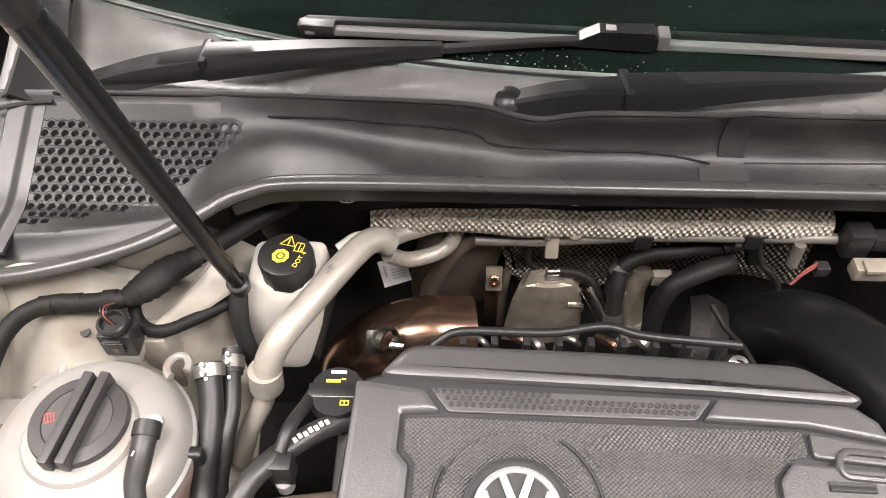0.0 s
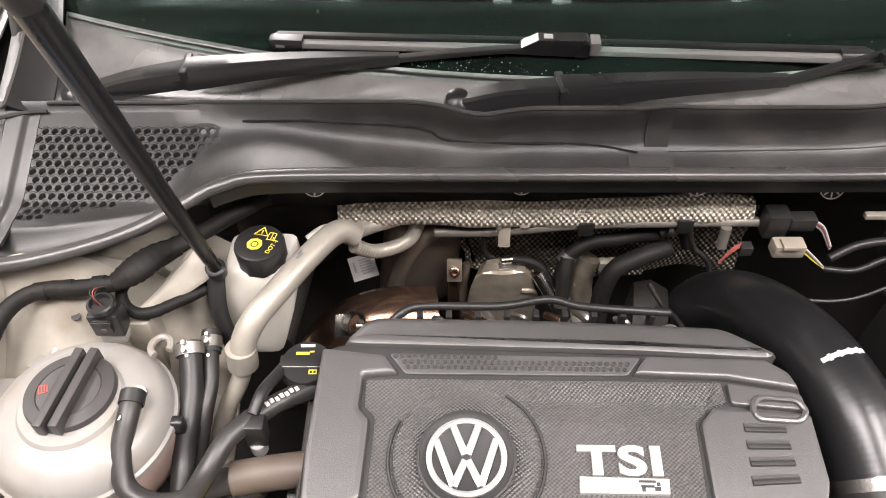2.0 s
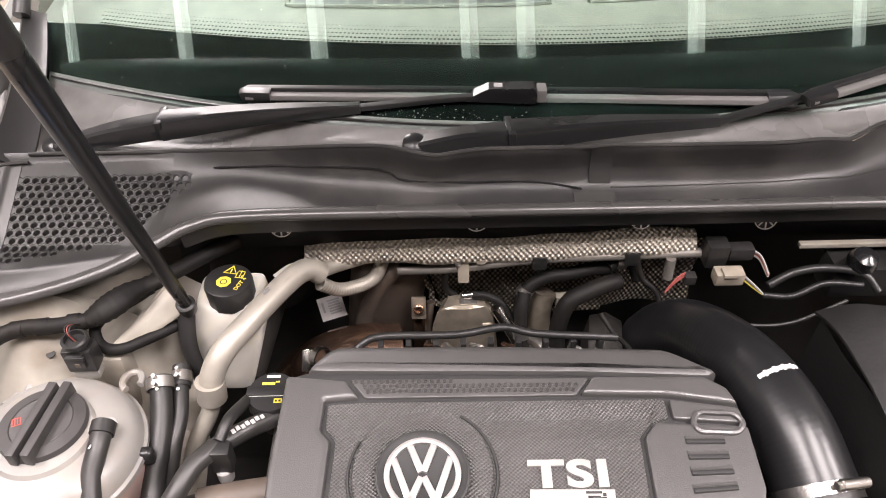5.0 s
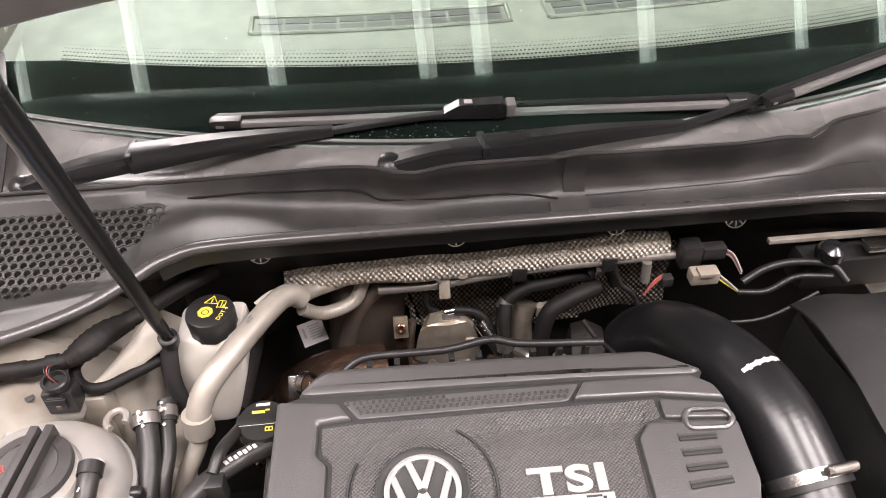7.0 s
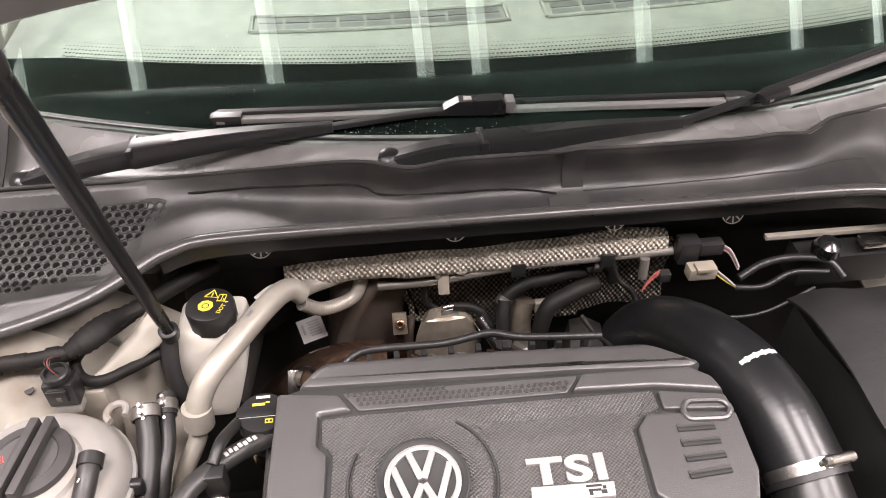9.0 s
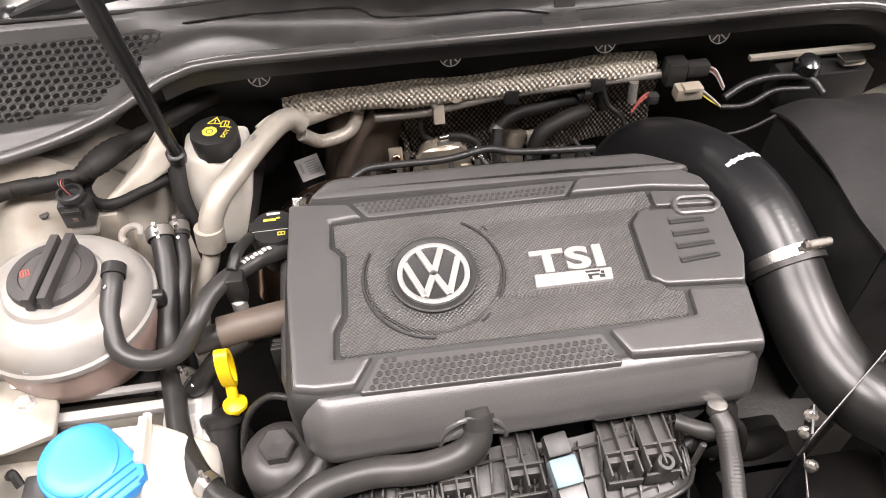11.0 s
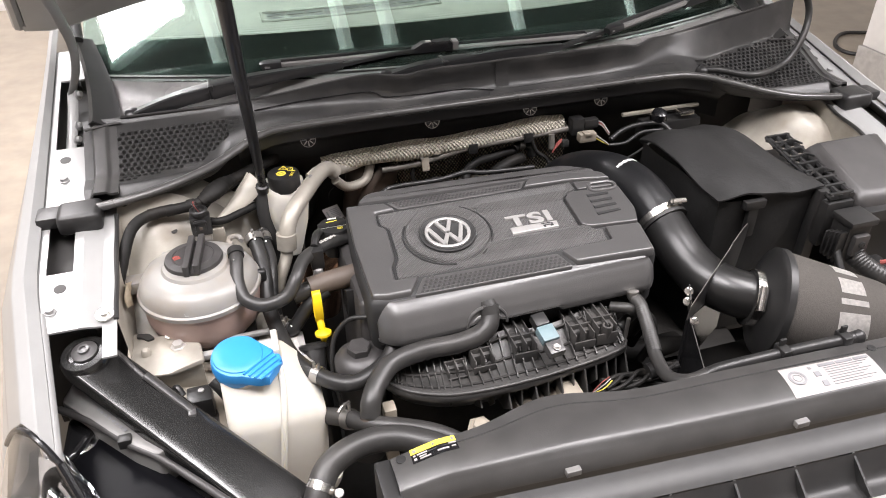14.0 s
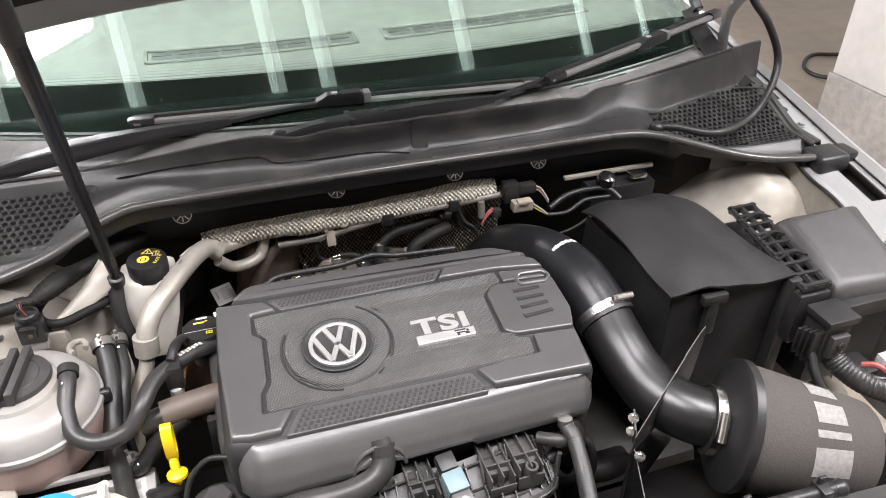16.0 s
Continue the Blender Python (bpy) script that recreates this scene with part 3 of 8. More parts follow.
# ---- cowl ----
SEAL = [(-0.735, 0.427, 0.941), (-0.64, 0.429, 0.950), (-0.57, 0.441, 0.958), (-0.51, 0.460, 0.968), (-0.465, 0.483, 0.98), (-0.425, 0.500, 0.992), (-0.36, 0.507, 0.998),
        (-0.1, 0.506, 0.999), (0.15, 0.506, 0.998), (0.34, 0.507, 0.997), (0.41, 0.498, 0.99), (0.47, 0.472, 0.977), (0.53, 0.446, 0.963), (0.60, 0.428, 0.952), (0.735, 0.418, 0.940)]
SEAL_PATH = [p - Vector((0, 0.002, 0.007)) for p in spline(SEAL, 8)]


def seal_at(x):
    for a, b in zip(SEAL_PATH, SEAL_PATH[1:]):
        if a.x <= x <= b.x:
            f = (x - a.x) / max(b.x - a.x, 1e-6)
            return a.lerp(b, f)
    return SEAL_PATH[0] if x < 0 else SEAL_PATH[-1]


seal = thing("bonnet_seal", "grey rubber bonnet seal along the cowl edge", "seal", (0, 0.5, 0.98))
cowl = thing("windscreen_cowl", "dark grey plastic cowl below the windscreen", "cowl", (0, 0.56, 0.93))


def upper_edge(x):
    """The raised rear edge of the cowl; on the passenger's side it stays high and runs back to the glass."""
    if x > 0.0:
        k = min(1.0, max(0.0, (x - 0.20) / 0.22))
        k = k * k * (3 - 2 * k)
        e = max(0.0, x - 0.40)
        dip = math.exp(-((x - 0.30) / 0.03) ** 2)
        return Vector((x, 0.541 + 0.006 * math.exp(-x * 30) + 0.076 * k + 0.09 * e - 0.008 * dip, 1.050 - 0.021 * k + 0.13 * e - 0.005 * dip))
    k = min(1.0, max(0.0, (abs(x) - 0.20) / 0.27))
    k = k * k * (3 - 2 * k)
    y = 0.547 + 0.066 * k
    z = 1.050 - 0.049 * k
    dip = math.exp(-((x + 0.165) / 0.03) ** 2)
    return Vector((x, y + 0.006 * math.tanh((-x - 0.2) * 30) - 0.006 * dip, z - 0.004 * dip))


def mid_cowl(u, v):
    x = -0.47 + 0.94 * u
    a, b = seal_at(x), upper_edge(x)
    p = a.lerp(b, v)
    p.y += 0.022 * math.sin(math.pi * v) - 0.004
    p.z -= 0.014 * math.sin(math.pi * v)
    return p


part("front_face", sheet(lambda u, v: mid_cowl(u * 0.8575 / 0.94, v), 60, 14, 0.003), M_COWL, cowl)
bm = tube([(x, upper_edge(x).y, upper_edge(x).z) for x in [-0.64 + 1.28 * k / 56 for k in range(57)]], 0.0026, 8, 2)
part("rear_lip", bm, M_COWL, cowl)


def on_cowl(x, v, lift=0.0012):
    return Vector(mid_cowl((x + 0.47) / 0.94, v)) + Vector((0, -0.7 * lift, 0.7 * lift))


part("seam_strip", loft([[on_cowl(x, v, d) for x in (0.006, 0.030)] + [on_cowl(x, v, d - 0.004) for x in (0.030, 0.006)] for v, d in ((0.42, 0.0006), (0.6, 0.0016), (0.8, 0.0018), (0.985, 0.0018))]), M_FACE, cowl)
# A near-black patch on the cowl paints the notch's shade.
part("notch", loft([[on_cowl(x, v, 0.0012) for x in (-0.012, 0.034)] + [on_cowl(x, v, -0.003) for x in (0.034, -0.012)] for v in (0.06, 0.2, 0.30)]), M_SHADE, cowl)
part("crease", sweep(bmesh.new(), [on_cowl(0.03 + 0.36 * k / 20, 0.36 + 0.08 * k / 20, 0.0002) for k in range(21)], 0.0008, 6), M_FACE, cowl)


def rear_cowl(u, v):
    x = -0.665 + 1.33 * u
    b = upper_edge(x)
    yb = glass_base(x)
    y = b.y + 0.004 + (yb + 0.007 - b.y) * v
    z = (b.z - 0.004) * (1 - v) + (glass_z(x, yb) + 0.0055) * v - 0.020 * math.sin(math.pi * v) ** 0.8
    return (x, y, z)


def glass_base(x):
    return 0.614 + 0.345 * x * x


def glass_z(x, y):
    return 1.022 + (y - glass_base(x)) * 0.56 - 0.02 * abs(x) ** 3


part("rear_tray", sheet(rear_cowl, 60, 10, 0.003), M_TRAY, cowl)
# Cowl ends: the perforated intake fields with their surround.
for s in (-1, 1):
    def end_z(x, y):
        return 0.949 + 0.42 * max(0, y - 0.51)

    drop = 0.018 if s > 0 else 0.0

    def field_top(x, s=s):
        return 0.582 + 0.2 * (x - 0.45) if s > 0 else 0.601

    def end_panel(u, v, s=s):
        x = 0.385 + 0.325 * u if s > 0 else 0.452 + 0.248 * u
        a, b = seal_at(s * x), upper_edge(s * x)
        y = a.y + (b.y + 0.003 - a.y) * v
        flat = end_z(x, y)
        if v < 0.25:
            k = v / 0.25
            z = (a.z) * (1 - k) + flat * k - 0.012 * math.sin(math.pi * k)
        elif s > 0 and y > field_top(x) + 0.002:
            yt = field_top(x) + 0.002
            k = min(1.0, (y - yt) / max(0.004, b.y - yt))
            z = end_z(x, yt) + (b.z - end_z(x, yt)) * k
        elif s < 0 and v > 0.955:
            z = flat + (b.z - flat) * ((v - 0.955) / 0.045)
        else:
            z = flat
        x0 = 0.385 if s > 0 else 0.452
        if x < x0 + 0.06 + 0.045 * (s > 0):
            k = max(0.0, (x - x0) / (0.06 + 0.045 * (s > 0)))
            k = k * k * (3 - 2 * k)
            m = mid_cowl((s * x + 0.47) / 0.94, v)
            y, z = m[1] * (1 - k) + y * k, m[2] * (1 - k) + z * k
        return (s * x, y, z)

    def in_field(x, y, grow=0.0, s=s):
        a, b = seal_at(s * x), upper_edge(s * x)
        lo = 0.485 - drop + 0.237 * max(0, 0.633 - x) + 0.65 * max(0, 0.52 - x)
        return (y - a.y) / (b.y - a.y) > 0.27 and lo - grow < y < field_top(x) + grow and 0.44 - grow < x < (0.698 if s > 0 else 0.652) + grow

    # Staggered round openings closed by near-black floors, in a field of flat plates.
    r, pitch = 0.0036, 0.0102
    bm = bmesh.new()
    hexr = pitch / math.sqrt(3) * 1.02
    for j in range(-4, 21):
        y = 0.492 + j * pitch * 0.88
        for i in range(-1, 29):
            x = 0.43 + (i + 0.5 * (j % 2)) * pitch
            if not in_field(x, y, pitch * 0.9):
                continue
            outer = [(x + hexr * math.sin(math.pi / 3 * k), y + hexr * math.cos(math.pi / 3 * k) * 0.9) for k in range(6)]
            po = [bm.verts.new((s * a, b, end_z(a, b) + 0.0004)) for a, b in outer]
            if not in_field(x, y, -r):
                bm.faces.new(po)
                continue
            rings = [[bm.verts.new((s * (x + q * math.sin(math.pi / 6 * k)), y + q * math.cos(math.pi / 6 * k), end_z(x, y + q * math.cos(math.pi / 6 * k)) + d)) for k in range(12)]
                     for q, d in ((r + 0.0006, 0.0004), (r, -0.0004), (r, -0.0060))]
            pi = rings[0]
            for k in range(6):
                bm.faces.new((po[k], po[(k + 1) % 6], pi[(2 * k + 2) % 12], pi[2 * k + 1]))
                bm.faces.new((po[k], pi[2 * k + 1], pi[2 * k]))
            for p, q in zip(rings, rings[1:]):
                for k in range(12):
                    bm.faces.new((p[k], p[(k + 1) % 12], q[(k + 1) % 12], q[k]))
            bm.faces.new(rings[2])
    # Hole floors are coloured near-black for the shade inside; no duct is built.
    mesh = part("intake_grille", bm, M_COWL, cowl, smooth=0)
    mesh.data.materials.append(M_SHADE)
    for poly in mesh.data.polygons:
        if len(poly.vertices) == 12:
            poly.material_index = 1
    part("end_panel", sheet(end_panel, 60, 70, 0.003, skip=lambda p: in_field(abs(p.x), p.y, -0.002)), M_COWL, cowl)
    # Corner piece: a flat strip beside the field, and behind a split a wall that rises beside the tray to the glass.
    def corner(u, v, s=s):
        y = 0.452 + 0.158 * u
        return (s * (0.696 + 0.024 * v if s > 0 else 0.648 + 0.044 * v), y, end_z(0.65, y) + 0.0012 + 0.004 * min(1.0, max(0.0, (v - 0.28) / 0.1)) - 0.012 * max(0.0, v - 0.8) / 0.2)

    def corner_wall(u, v, s=s):
        y = 0.612 + 0.25 * u
        foot = 0.640 + 0.045 * u ** 1.6
        z = end_z(0.65, 0.612) - 0.004 + 0.30 * (y - 0.612)
        k = min(1.0, v / 0.55)
        return (s * (foot + 0.050 * v * (1 - 0.35 * u)), y, z + 0.022 * v ** 1.6 * (1 - 0.4 * u) - 0.010 * max(0.0, v - 0.85) / 0.15)

    part("corner_trim", sheet(corner, 12, 24, 0.004), M_SLAM, cowl)
    # Same cowl plastic in a darker copy, which holds the shade on this wall.
    part("corner_wall", sheet(corner_wall, 20, 20, 0.003), M_COWL_DARK, cowl)
    part("corner_split", tube([(s * (0.640 + 0.011 * k), 0.611 - 0.0006 * k * k, end_z(0.65, 0.611) + 0.004) for k in range(6)], 0.0022, 6), M_SHADE, cowl)
    bm = box(min(s * 0.672, s * 0.735), 0.395, 0.918, max(s * 0.672, s * 0.735), 0.450, 0.950, 0.010, segs=3)
    box(min(s * 0.72, s * 0.765), 0.41, 0.925, max(s * 0.72, s * 0.765), 0.45, 0.945, 0.006, bm=bm)
    part("end_cap", bm, M_COWL_DARK, seal, "black rubber end cap")

part("strip", sweep(bmesh.new(), [p + Vector((0, 0, 0.004)) for p in SEAL_PATH], 0.0085, 12, 0.75), M_SEAL, seal)

def lip_flange(u, v):
    x = -0.44 + 0.87 * u
    a = seal_at(x)
    return (x, a.y - 0.001 + 0.004 * v, a.z - 0.002 - 0.021 * v)


part("lip_flange", sheet(lip_flange, 50, 3, 0.001), M_COWL_DARK, cowl)

# Water channel wall below the lip, with star fasteners.
def under_wall(u, v):
    x = -0.46 + 0.93 * u
    a = seal_at(x)
    return (x, a.y + 0.004 + 0.040 * min(1, v * 2.2), a.z - 0.004 - 0.075 * v)


tagged(part("wall_water_channel", sheet(under_wall, 50, 8, 0.003), M_COWL_DARK, None), "black plastic water channel wall below the cowl lip", "car panel", kind="structure")
for rx, ry, rz in ((-0.341, 0.540, 0.950), (-0.117, 0.540, 0.952), (0.073, 0.540, 0.950), (0.213, 0.530, 0.954)):
    axis = Vector((0, -0.9, 0.35))
    ax, ay, az = axis_frame(axis)
    c = Vector((rx, ry - 0.004, rz + 0.003))
    star = thing("star_fastener", "round steel star washer holding the water channel", "fastener", c, "star fasteners")
    part("disc", lathe([(0.0125, 0), (0.0125, 0.001), (0.0115, 0.0014), (0.001, 0.0015)], c, axis, 20), M_BLACK, star)
    part("rim", lathe([(0.0125, 0), (0.0135, 0), (0.0135, 0.002), (0.0125, 0.002)], c, axis, 20, ring=True), M_STAR, star)
    for k in range(8):
        d = ax * math.cos(k * math.pi / 4) + ay * math.sin(k * math.pi / 4)
        part("spoke", tube([c + az * 0.002 + d * 0.003, c + az * 0.002 + d * 0.0115], 0.0010, 6), M_STAR, star)

# A crack in the cowl, filled with black sealant.
crack = [(-0.421, 0.77), (-0.35, 0.755), (-0.30, 0.72), (-0.236, 0.685), (-0.215, 0.63), (-0.196, 0.53), (-0.134, 0.51), (-0.075, 0.49), (-0.038, 0.45), (-0.002, 0.355)]
pts = [Vector(mid_cowl((x + 0.47) / 0.94, v)) + Vector((0, -0.0010, 0.0008)) for x, v in crack]
solo("sealant_bead", sweep(bmesh.new(), spline(pts, 8), lambda s: 0.0010 + 0.0007 * noise.noise(Vector((s * 30, 0, 0))), 6), M_BLACK_GLOSS, "thin black sealant bead along a crack in the cowl", "sealant")

# ---- windscreen, dash and wipers ----
def screen(u, v):
    x = -0.70 + 1.40 * u
    y = glass_base(x) + 0.60 * v
    return (x, y, glass_z(x, y))


pane = part("window_1", sheet(screen, 40, 20, 0.004), M_GLASS, None)
pane.visible_shadow = False
tagged(pane, "green tinted laminated windscreen with faint dust", "windscreen", kind="structure")


def frit(u, v):
    x = -0.70 + 1.40 * u
    top = 0.094 + 0.014 * math.cos(x * 3) - 0.10 * max(0, abs(x) - 0.60)
    y = glass_base(x) + top * v
    return (x, y, glass_z(x, y) - 0.0075)


tagged(part("trim_screen_seal", tube([(x, glass_base(x) + 0.004, glass_z(x, glass_base(x)) + 0.004) for x in [-0.66 + 1.32 * k / 40 for k in range(41)]], 0.0018, 8, 2, 0.8), M_RUBBER, None), "thin black rubber strip along the foot of the windscreen", "seal", kind="structure")
fr = part("window_frit_band", sheet(frit, 40, 6, 0.001), M_FRIT, None)
tagged(fr, "black ceramic band along the foot of the windscreen", "windscreen band", kind="structure")
bm = bmesh.new()
for i in range(230):
    for j in range(5):
        x = -0.60 + 1.2 * (i + 0.5 * (j % 2)) / 230
        y = glass_base(x) + 0.096 + 0.014 * math.cos(x * 3) + j * 0.0050
        rr = 0.0023 - 0.00034 * j
        ring = [bm.verts.new((x + rr * math.cos(k * 1.0472), y + rr * math.sin(k * 1.0472), glass_z(x, y) - 0.0078)) for k in range(6)]
        bm.faces.new(ring)
tagged(part("window_frit_dots", bm, M_FRIT, None, smooth=0), "fading dots along the windscreen band", "windscreen band", kind="stuff")
for s in (-1, 1):
    bm = tube([(s * 0.708, 0.84, 1.07), (s * 0.708, 0.90, 1.115), (s * 0.70, 1.05, 1.215), (s * 0.69, 1.22, 1.31)], 0.011, 10)
    tagged(part("window_pillar", bm, M_BLACK, None), "black trim of the windscreen pillar", "pillar", kind="structure")


def dash_top(u, v):
    x = -0.72 + 1.44 * u
    y = glass_base(x) + 0.03 + 0.75 * v
    return (x, y, min(glass_z(x, y) - 0.03, 1.035 + 0.06 * v + 0.012 * math.sin(3 * x + 1)))


dash = thing("dashboard", "pale grey dashboard top with long demister vents", "dashboard", (0, 0.9, 1.0))
part("top_pad", sheet(dash_top, 40, 16, 0.02), M_DASH, dash)
def vent_mid(x):
    return 0.885 + 0.26 * x * x


def on_dash(x, y, lift):
    v = (y - glass_base(x) - 0.03) / 0.75
    return (x, y, 1.035 + 0.06 * v + 0.012 * math.sin(3 * x + 1) + lift)


for a, b in ((-0.365, 0.0), (0.055, 0.50)):
    xs = [a + (b - a) * k / 20 for k in range(21)]
    loop = [on_dash(x, vent_mid(x) - 0.023, 0.001) for x in xs] + [on_dash(x, vent_mid(x) + 0.023, 0.001) for x in xs[::-1]]
    vent = part("demister_vent", sweep(bmesh.new(), [Vector(p) for p in loop + [loop[0]]], 0.0035, 6), M_DASH, dash)
    for off in (-0.0095, 0.0095):
        n = 9
        for k in range(n):
            x0, x1 = a + 0.008 + (b - a - 0.016) * (k + 0.06) / n, a + 0.008 + (b - a - 0.016) * (k + 0.94) / n
            quad = [on_dash(x, vent_mid(x) + off + w, 0.0012) for x, w in ((x0, -0.0065), (x1, -0.0065), (x1, 0.0065), (x0, 0.0065))]
            part("vent_slot", loft([[(p[0], p[1], p[2] - 0.003) for p in quad], quad]), M_FUSE, vent, smooth=0)


def bar_loft(path, widths, heights):
    """A tapering bar with a flat ridged top along a path; widths and heights are functions of the share of the way."""
    rings, n = [], len(path)
    for i, p in enumerate(path):
        tan = (path[min(i + 1, n - 1)] - path[max(i - 1, 0)]).normalized()
        side = tan.cross(Vector((0, 0, 1))).normalized()
        rise = side.cross(tan)
        w, hh = widths(i / (n - 1)), heights(i / (n - 1))
        rings.append([p + side * (w * q) + rise * (hh * r) for q, r in ((-1, -1), (-1, 0.1), (-0.9, 0.45), (-0.62, 0.95), (0.5, 1.0), (0.8, 0.8), (1, 0.1), (1, -1))])
    return loft(rings)


def wiper(pivot, elbow, mid, clip, b0, b1):
    w = thing("wiper", "black windscreen wiper with a flat blade", "wiper", pivot, "windscreen wipers")
    pv, el, md, cl = (Vector(p) for p in (pivot, elbow, mid, clip))
    part("pivot_cap", lathe([(0.014, -0.012), (0.0145, 0.0), (0.013, 0.006), (0.008, 0.009), (0.001, 0.010)], pv, (0, -0.45, 0.9), 20), M_ARM, w)
    path = spline([pv + Vector((0, 0, -0.004)), pv.lerp(el, 0.5) + Vector((0, 0, 0.002)), el], 8)
    part("arm_head", bar_loft(path, lambda s: 0.0125 + 0.0055 * s, lambda s: 0.0105), M_ARM, w, smooth=25)
    d = (md - el).normalized()
    rot = Matrix.Translation(el) @ d.to_track_quat("X", "Z").to_matrix().to_4x4()
    part("joint", moved(box(-0.0045, -0.0192, -0.012, 0.0045, 0.0192, 0.0118, 0.002), rot), M_ARM, w)
    path = spline([el, el.lerp(md, 0.5) + Vector((0, 0, 0.003)), md], 10)
    part("arm", bar_loft(path, lambda s: 0.0195 - 0.0125 * s, lambda s: 0.0125 - 0.0075 * s), M_ARM, w, smooth=25)
    part("arm_rod", bar_loft(spline([md, md.lerp(cl, 0.55) + Vector((0, 0, 0.002)), cl], 8), lambda s: 0.0055, lambda s: 0.003), M_ARM, w)
    a, b = Vector(b0), Vector(b1)
    d = (b - a).normalized()
    rot = d.to_track_quat("X", "Z").to_matrix().to_4x4()
    cm = Matrix.Translation(cl) @ rot
    holder = part("blade_clip", moved(loft([[(x, y, -0.006) for x, y in outline] for outline in [((-0.044, -0.008), (0.034, -0.011), (0.034, 0.011), (-0.044, 0.008))]] + [
        [(-0.040, -0.008, 0.002), (0.034, -0.011, 0.008), (0.034, 0.011, 0.008), (-0.040, 0.008, 0.002)],
        [(-0.022, -0.008, 0.012), (0.030, -0.009, 0.013), (0.030, 0.009, 0.013), (-0.022, 0.008, 0.012)]]), cm), M_ARM, w, smooth=20)
    part("button", moved(box(-0.016, -0.005, 0.0115, -0.006, 0.004, 0.0135, 0.001), cm), M_GREY_PLUG, holder)
    part("end_stop", moved(box(0.0345, -0.010, -0.005, 0.046, 0.010, 0.011, 0.002), cm), M_WIPER, holder)
    path = [a.lerp(b, k / 24) for k in range(25)]
    part("blade_spine", bar_loft(path, lambda s: 0.0065, lambda s: 0.003), M_WIPER, w, "grey blade spine")
    part("spoiler", bar_loft([p + Vector((0, 0.010, 0.004)) for p in path], lambda s: 0.0050, lambda s: 0.003), M_ARM, w)
    part("blade_rubber", sweep(bmesh.new(), [p + Vector((0, 0.004, -0.007)) for p in path], 0.004, 6, 1.2), M_RUBBER, w)
    for p, q in ((a, 1), (b, -1)):
        part("end_cap", bar_loft([p - d * (0.006 * q) + Vector((0, 0.004, -0.001)), p + Vector((0, 0.004, 0.001)), p + d * (0.030 * q) + Vector((0, 0.004, 0.001))], lambda s: 0.0115 - 0.003 * (1 - s), lambda s: 0.006), M_ARM, w)
    return w


wiper((-0.622, 0.645, 0.992), (-0.486, 0.650, 1.020), (-0.25, 0.652, 1.036), (-0.076, 0.657, 1.046), (-0.388, 0.677, 1.040), (0.262, 0.643, 1.039))
wiper((-0.186, 0.581, 1.029), (-0.079, 0.588, 1.037), (0.163, 0.606, 1.038), (0.52, 0.715, 1.062), (0.272, 0.622, 1.052), (0.72, 0.79, 1.075))

# Specks of dust and dried drops on the glass.
rnd = random.Random(11)
bm = bmesh.new()
for k in range(130):
    x, d = rnd.uniform(-0.6, 0.6), 0.02 + 0.3 * rnd.random() ** 1.5
    y, rr = glass_base(x) + d, rnd.uniform(0.0004, 0.0010)
    bm.faces.new([bm.verts.new((x + rr * math.cos(a * 1.0472), y + rr * math.sin(a * 1.0472), glass_z(x, y) + 0.0006)) for a in range(6)])
for k in range(150):
    x = rnd.triangular(-0.40, 0.06, -0.27)
    y, rr = glass_base(x) + 0.012 + 0.018 * rnd.random() ** 2, rnd.choice((0.0004, 0.0005, 0.0006, 0.0011))
    bm.faces.new([bm.verts.new((x + rr * math.cos(a * 1.0472), y + rr * 0.6 * math.sin(a * 1.0472), glass_z(x, y) + 0.0006)) for a in range(6)])
tagged(part("window_dust", bm, M_GREY_PLUG, None, smooth=0), "pale dust specks on the windscreen", "dust", kind="stuff")

# ---- bonnet, propped open ----
def bonnet_pt(x, s, out=0.0):
    rear_y, rear_z = 0.69 + 0.22 * x * x, 1.217 - 0.20 * abs(x) ** 2.2
    s = s + (1 - s) * 0.06 * (1 - math.sqrt(max(0.0, 1 - (max(0.0, abs(x) - 0.69) / 0.11) ** 2)))
    up = Vector((0, -0.57, 0.82))
    nrm = Vector((0, 0.82, 0.57))
    return Vector((x * (1 - 0.10 * s), rear_y, rear_z)) + up * s + nrm * (out + 0.04 * math.sin(math.pi * min(s / 1.0, 1)) - 0.05 * abs(x) ** 2.5)


bonnet = thing("bonnet", "white painted bonnet held open by a prop rod", "bonnet", (0, 0.79, 1.1))
part("outer_skin", sheet(lambda u, v: bonnet_pt(-0.795 + 1.59 * u, 0.98 * v, 0.022), 30, 16, 0.0015), M_PAINT, bonnet)
part("inner_panel", sheet(lambda u, v: bonnet_pt(-0.775 + 1.55 * u, 0.012 + 0.95 * v, 0.006 * math.sin(u * 60) * (0.2 < v < 0.9)), 60, 20, 0.0015), M_PAINT, bonnet)
part("insulation_mat", sheet(lambda u, v: bonnet_pt(-0.60 + 1.20 * u, 0.06 + 0.84 * v, -0.008 - 0.012 * math.sin(math.pi * u) ** 0.3 * math.sin(math.pi * v) ** 0.3), 24, 16, 0.003), M_FABRIC, bonnet, "black insulation mat")
rim = [bonnet_pt(-0.78 + 1.56 * k / 40, 0.004, 0.012) for k in range(41)]
part("rear_hem", sweep(bmesh.new(), rim, 0.012, 8), M_PAINT, bonnet)
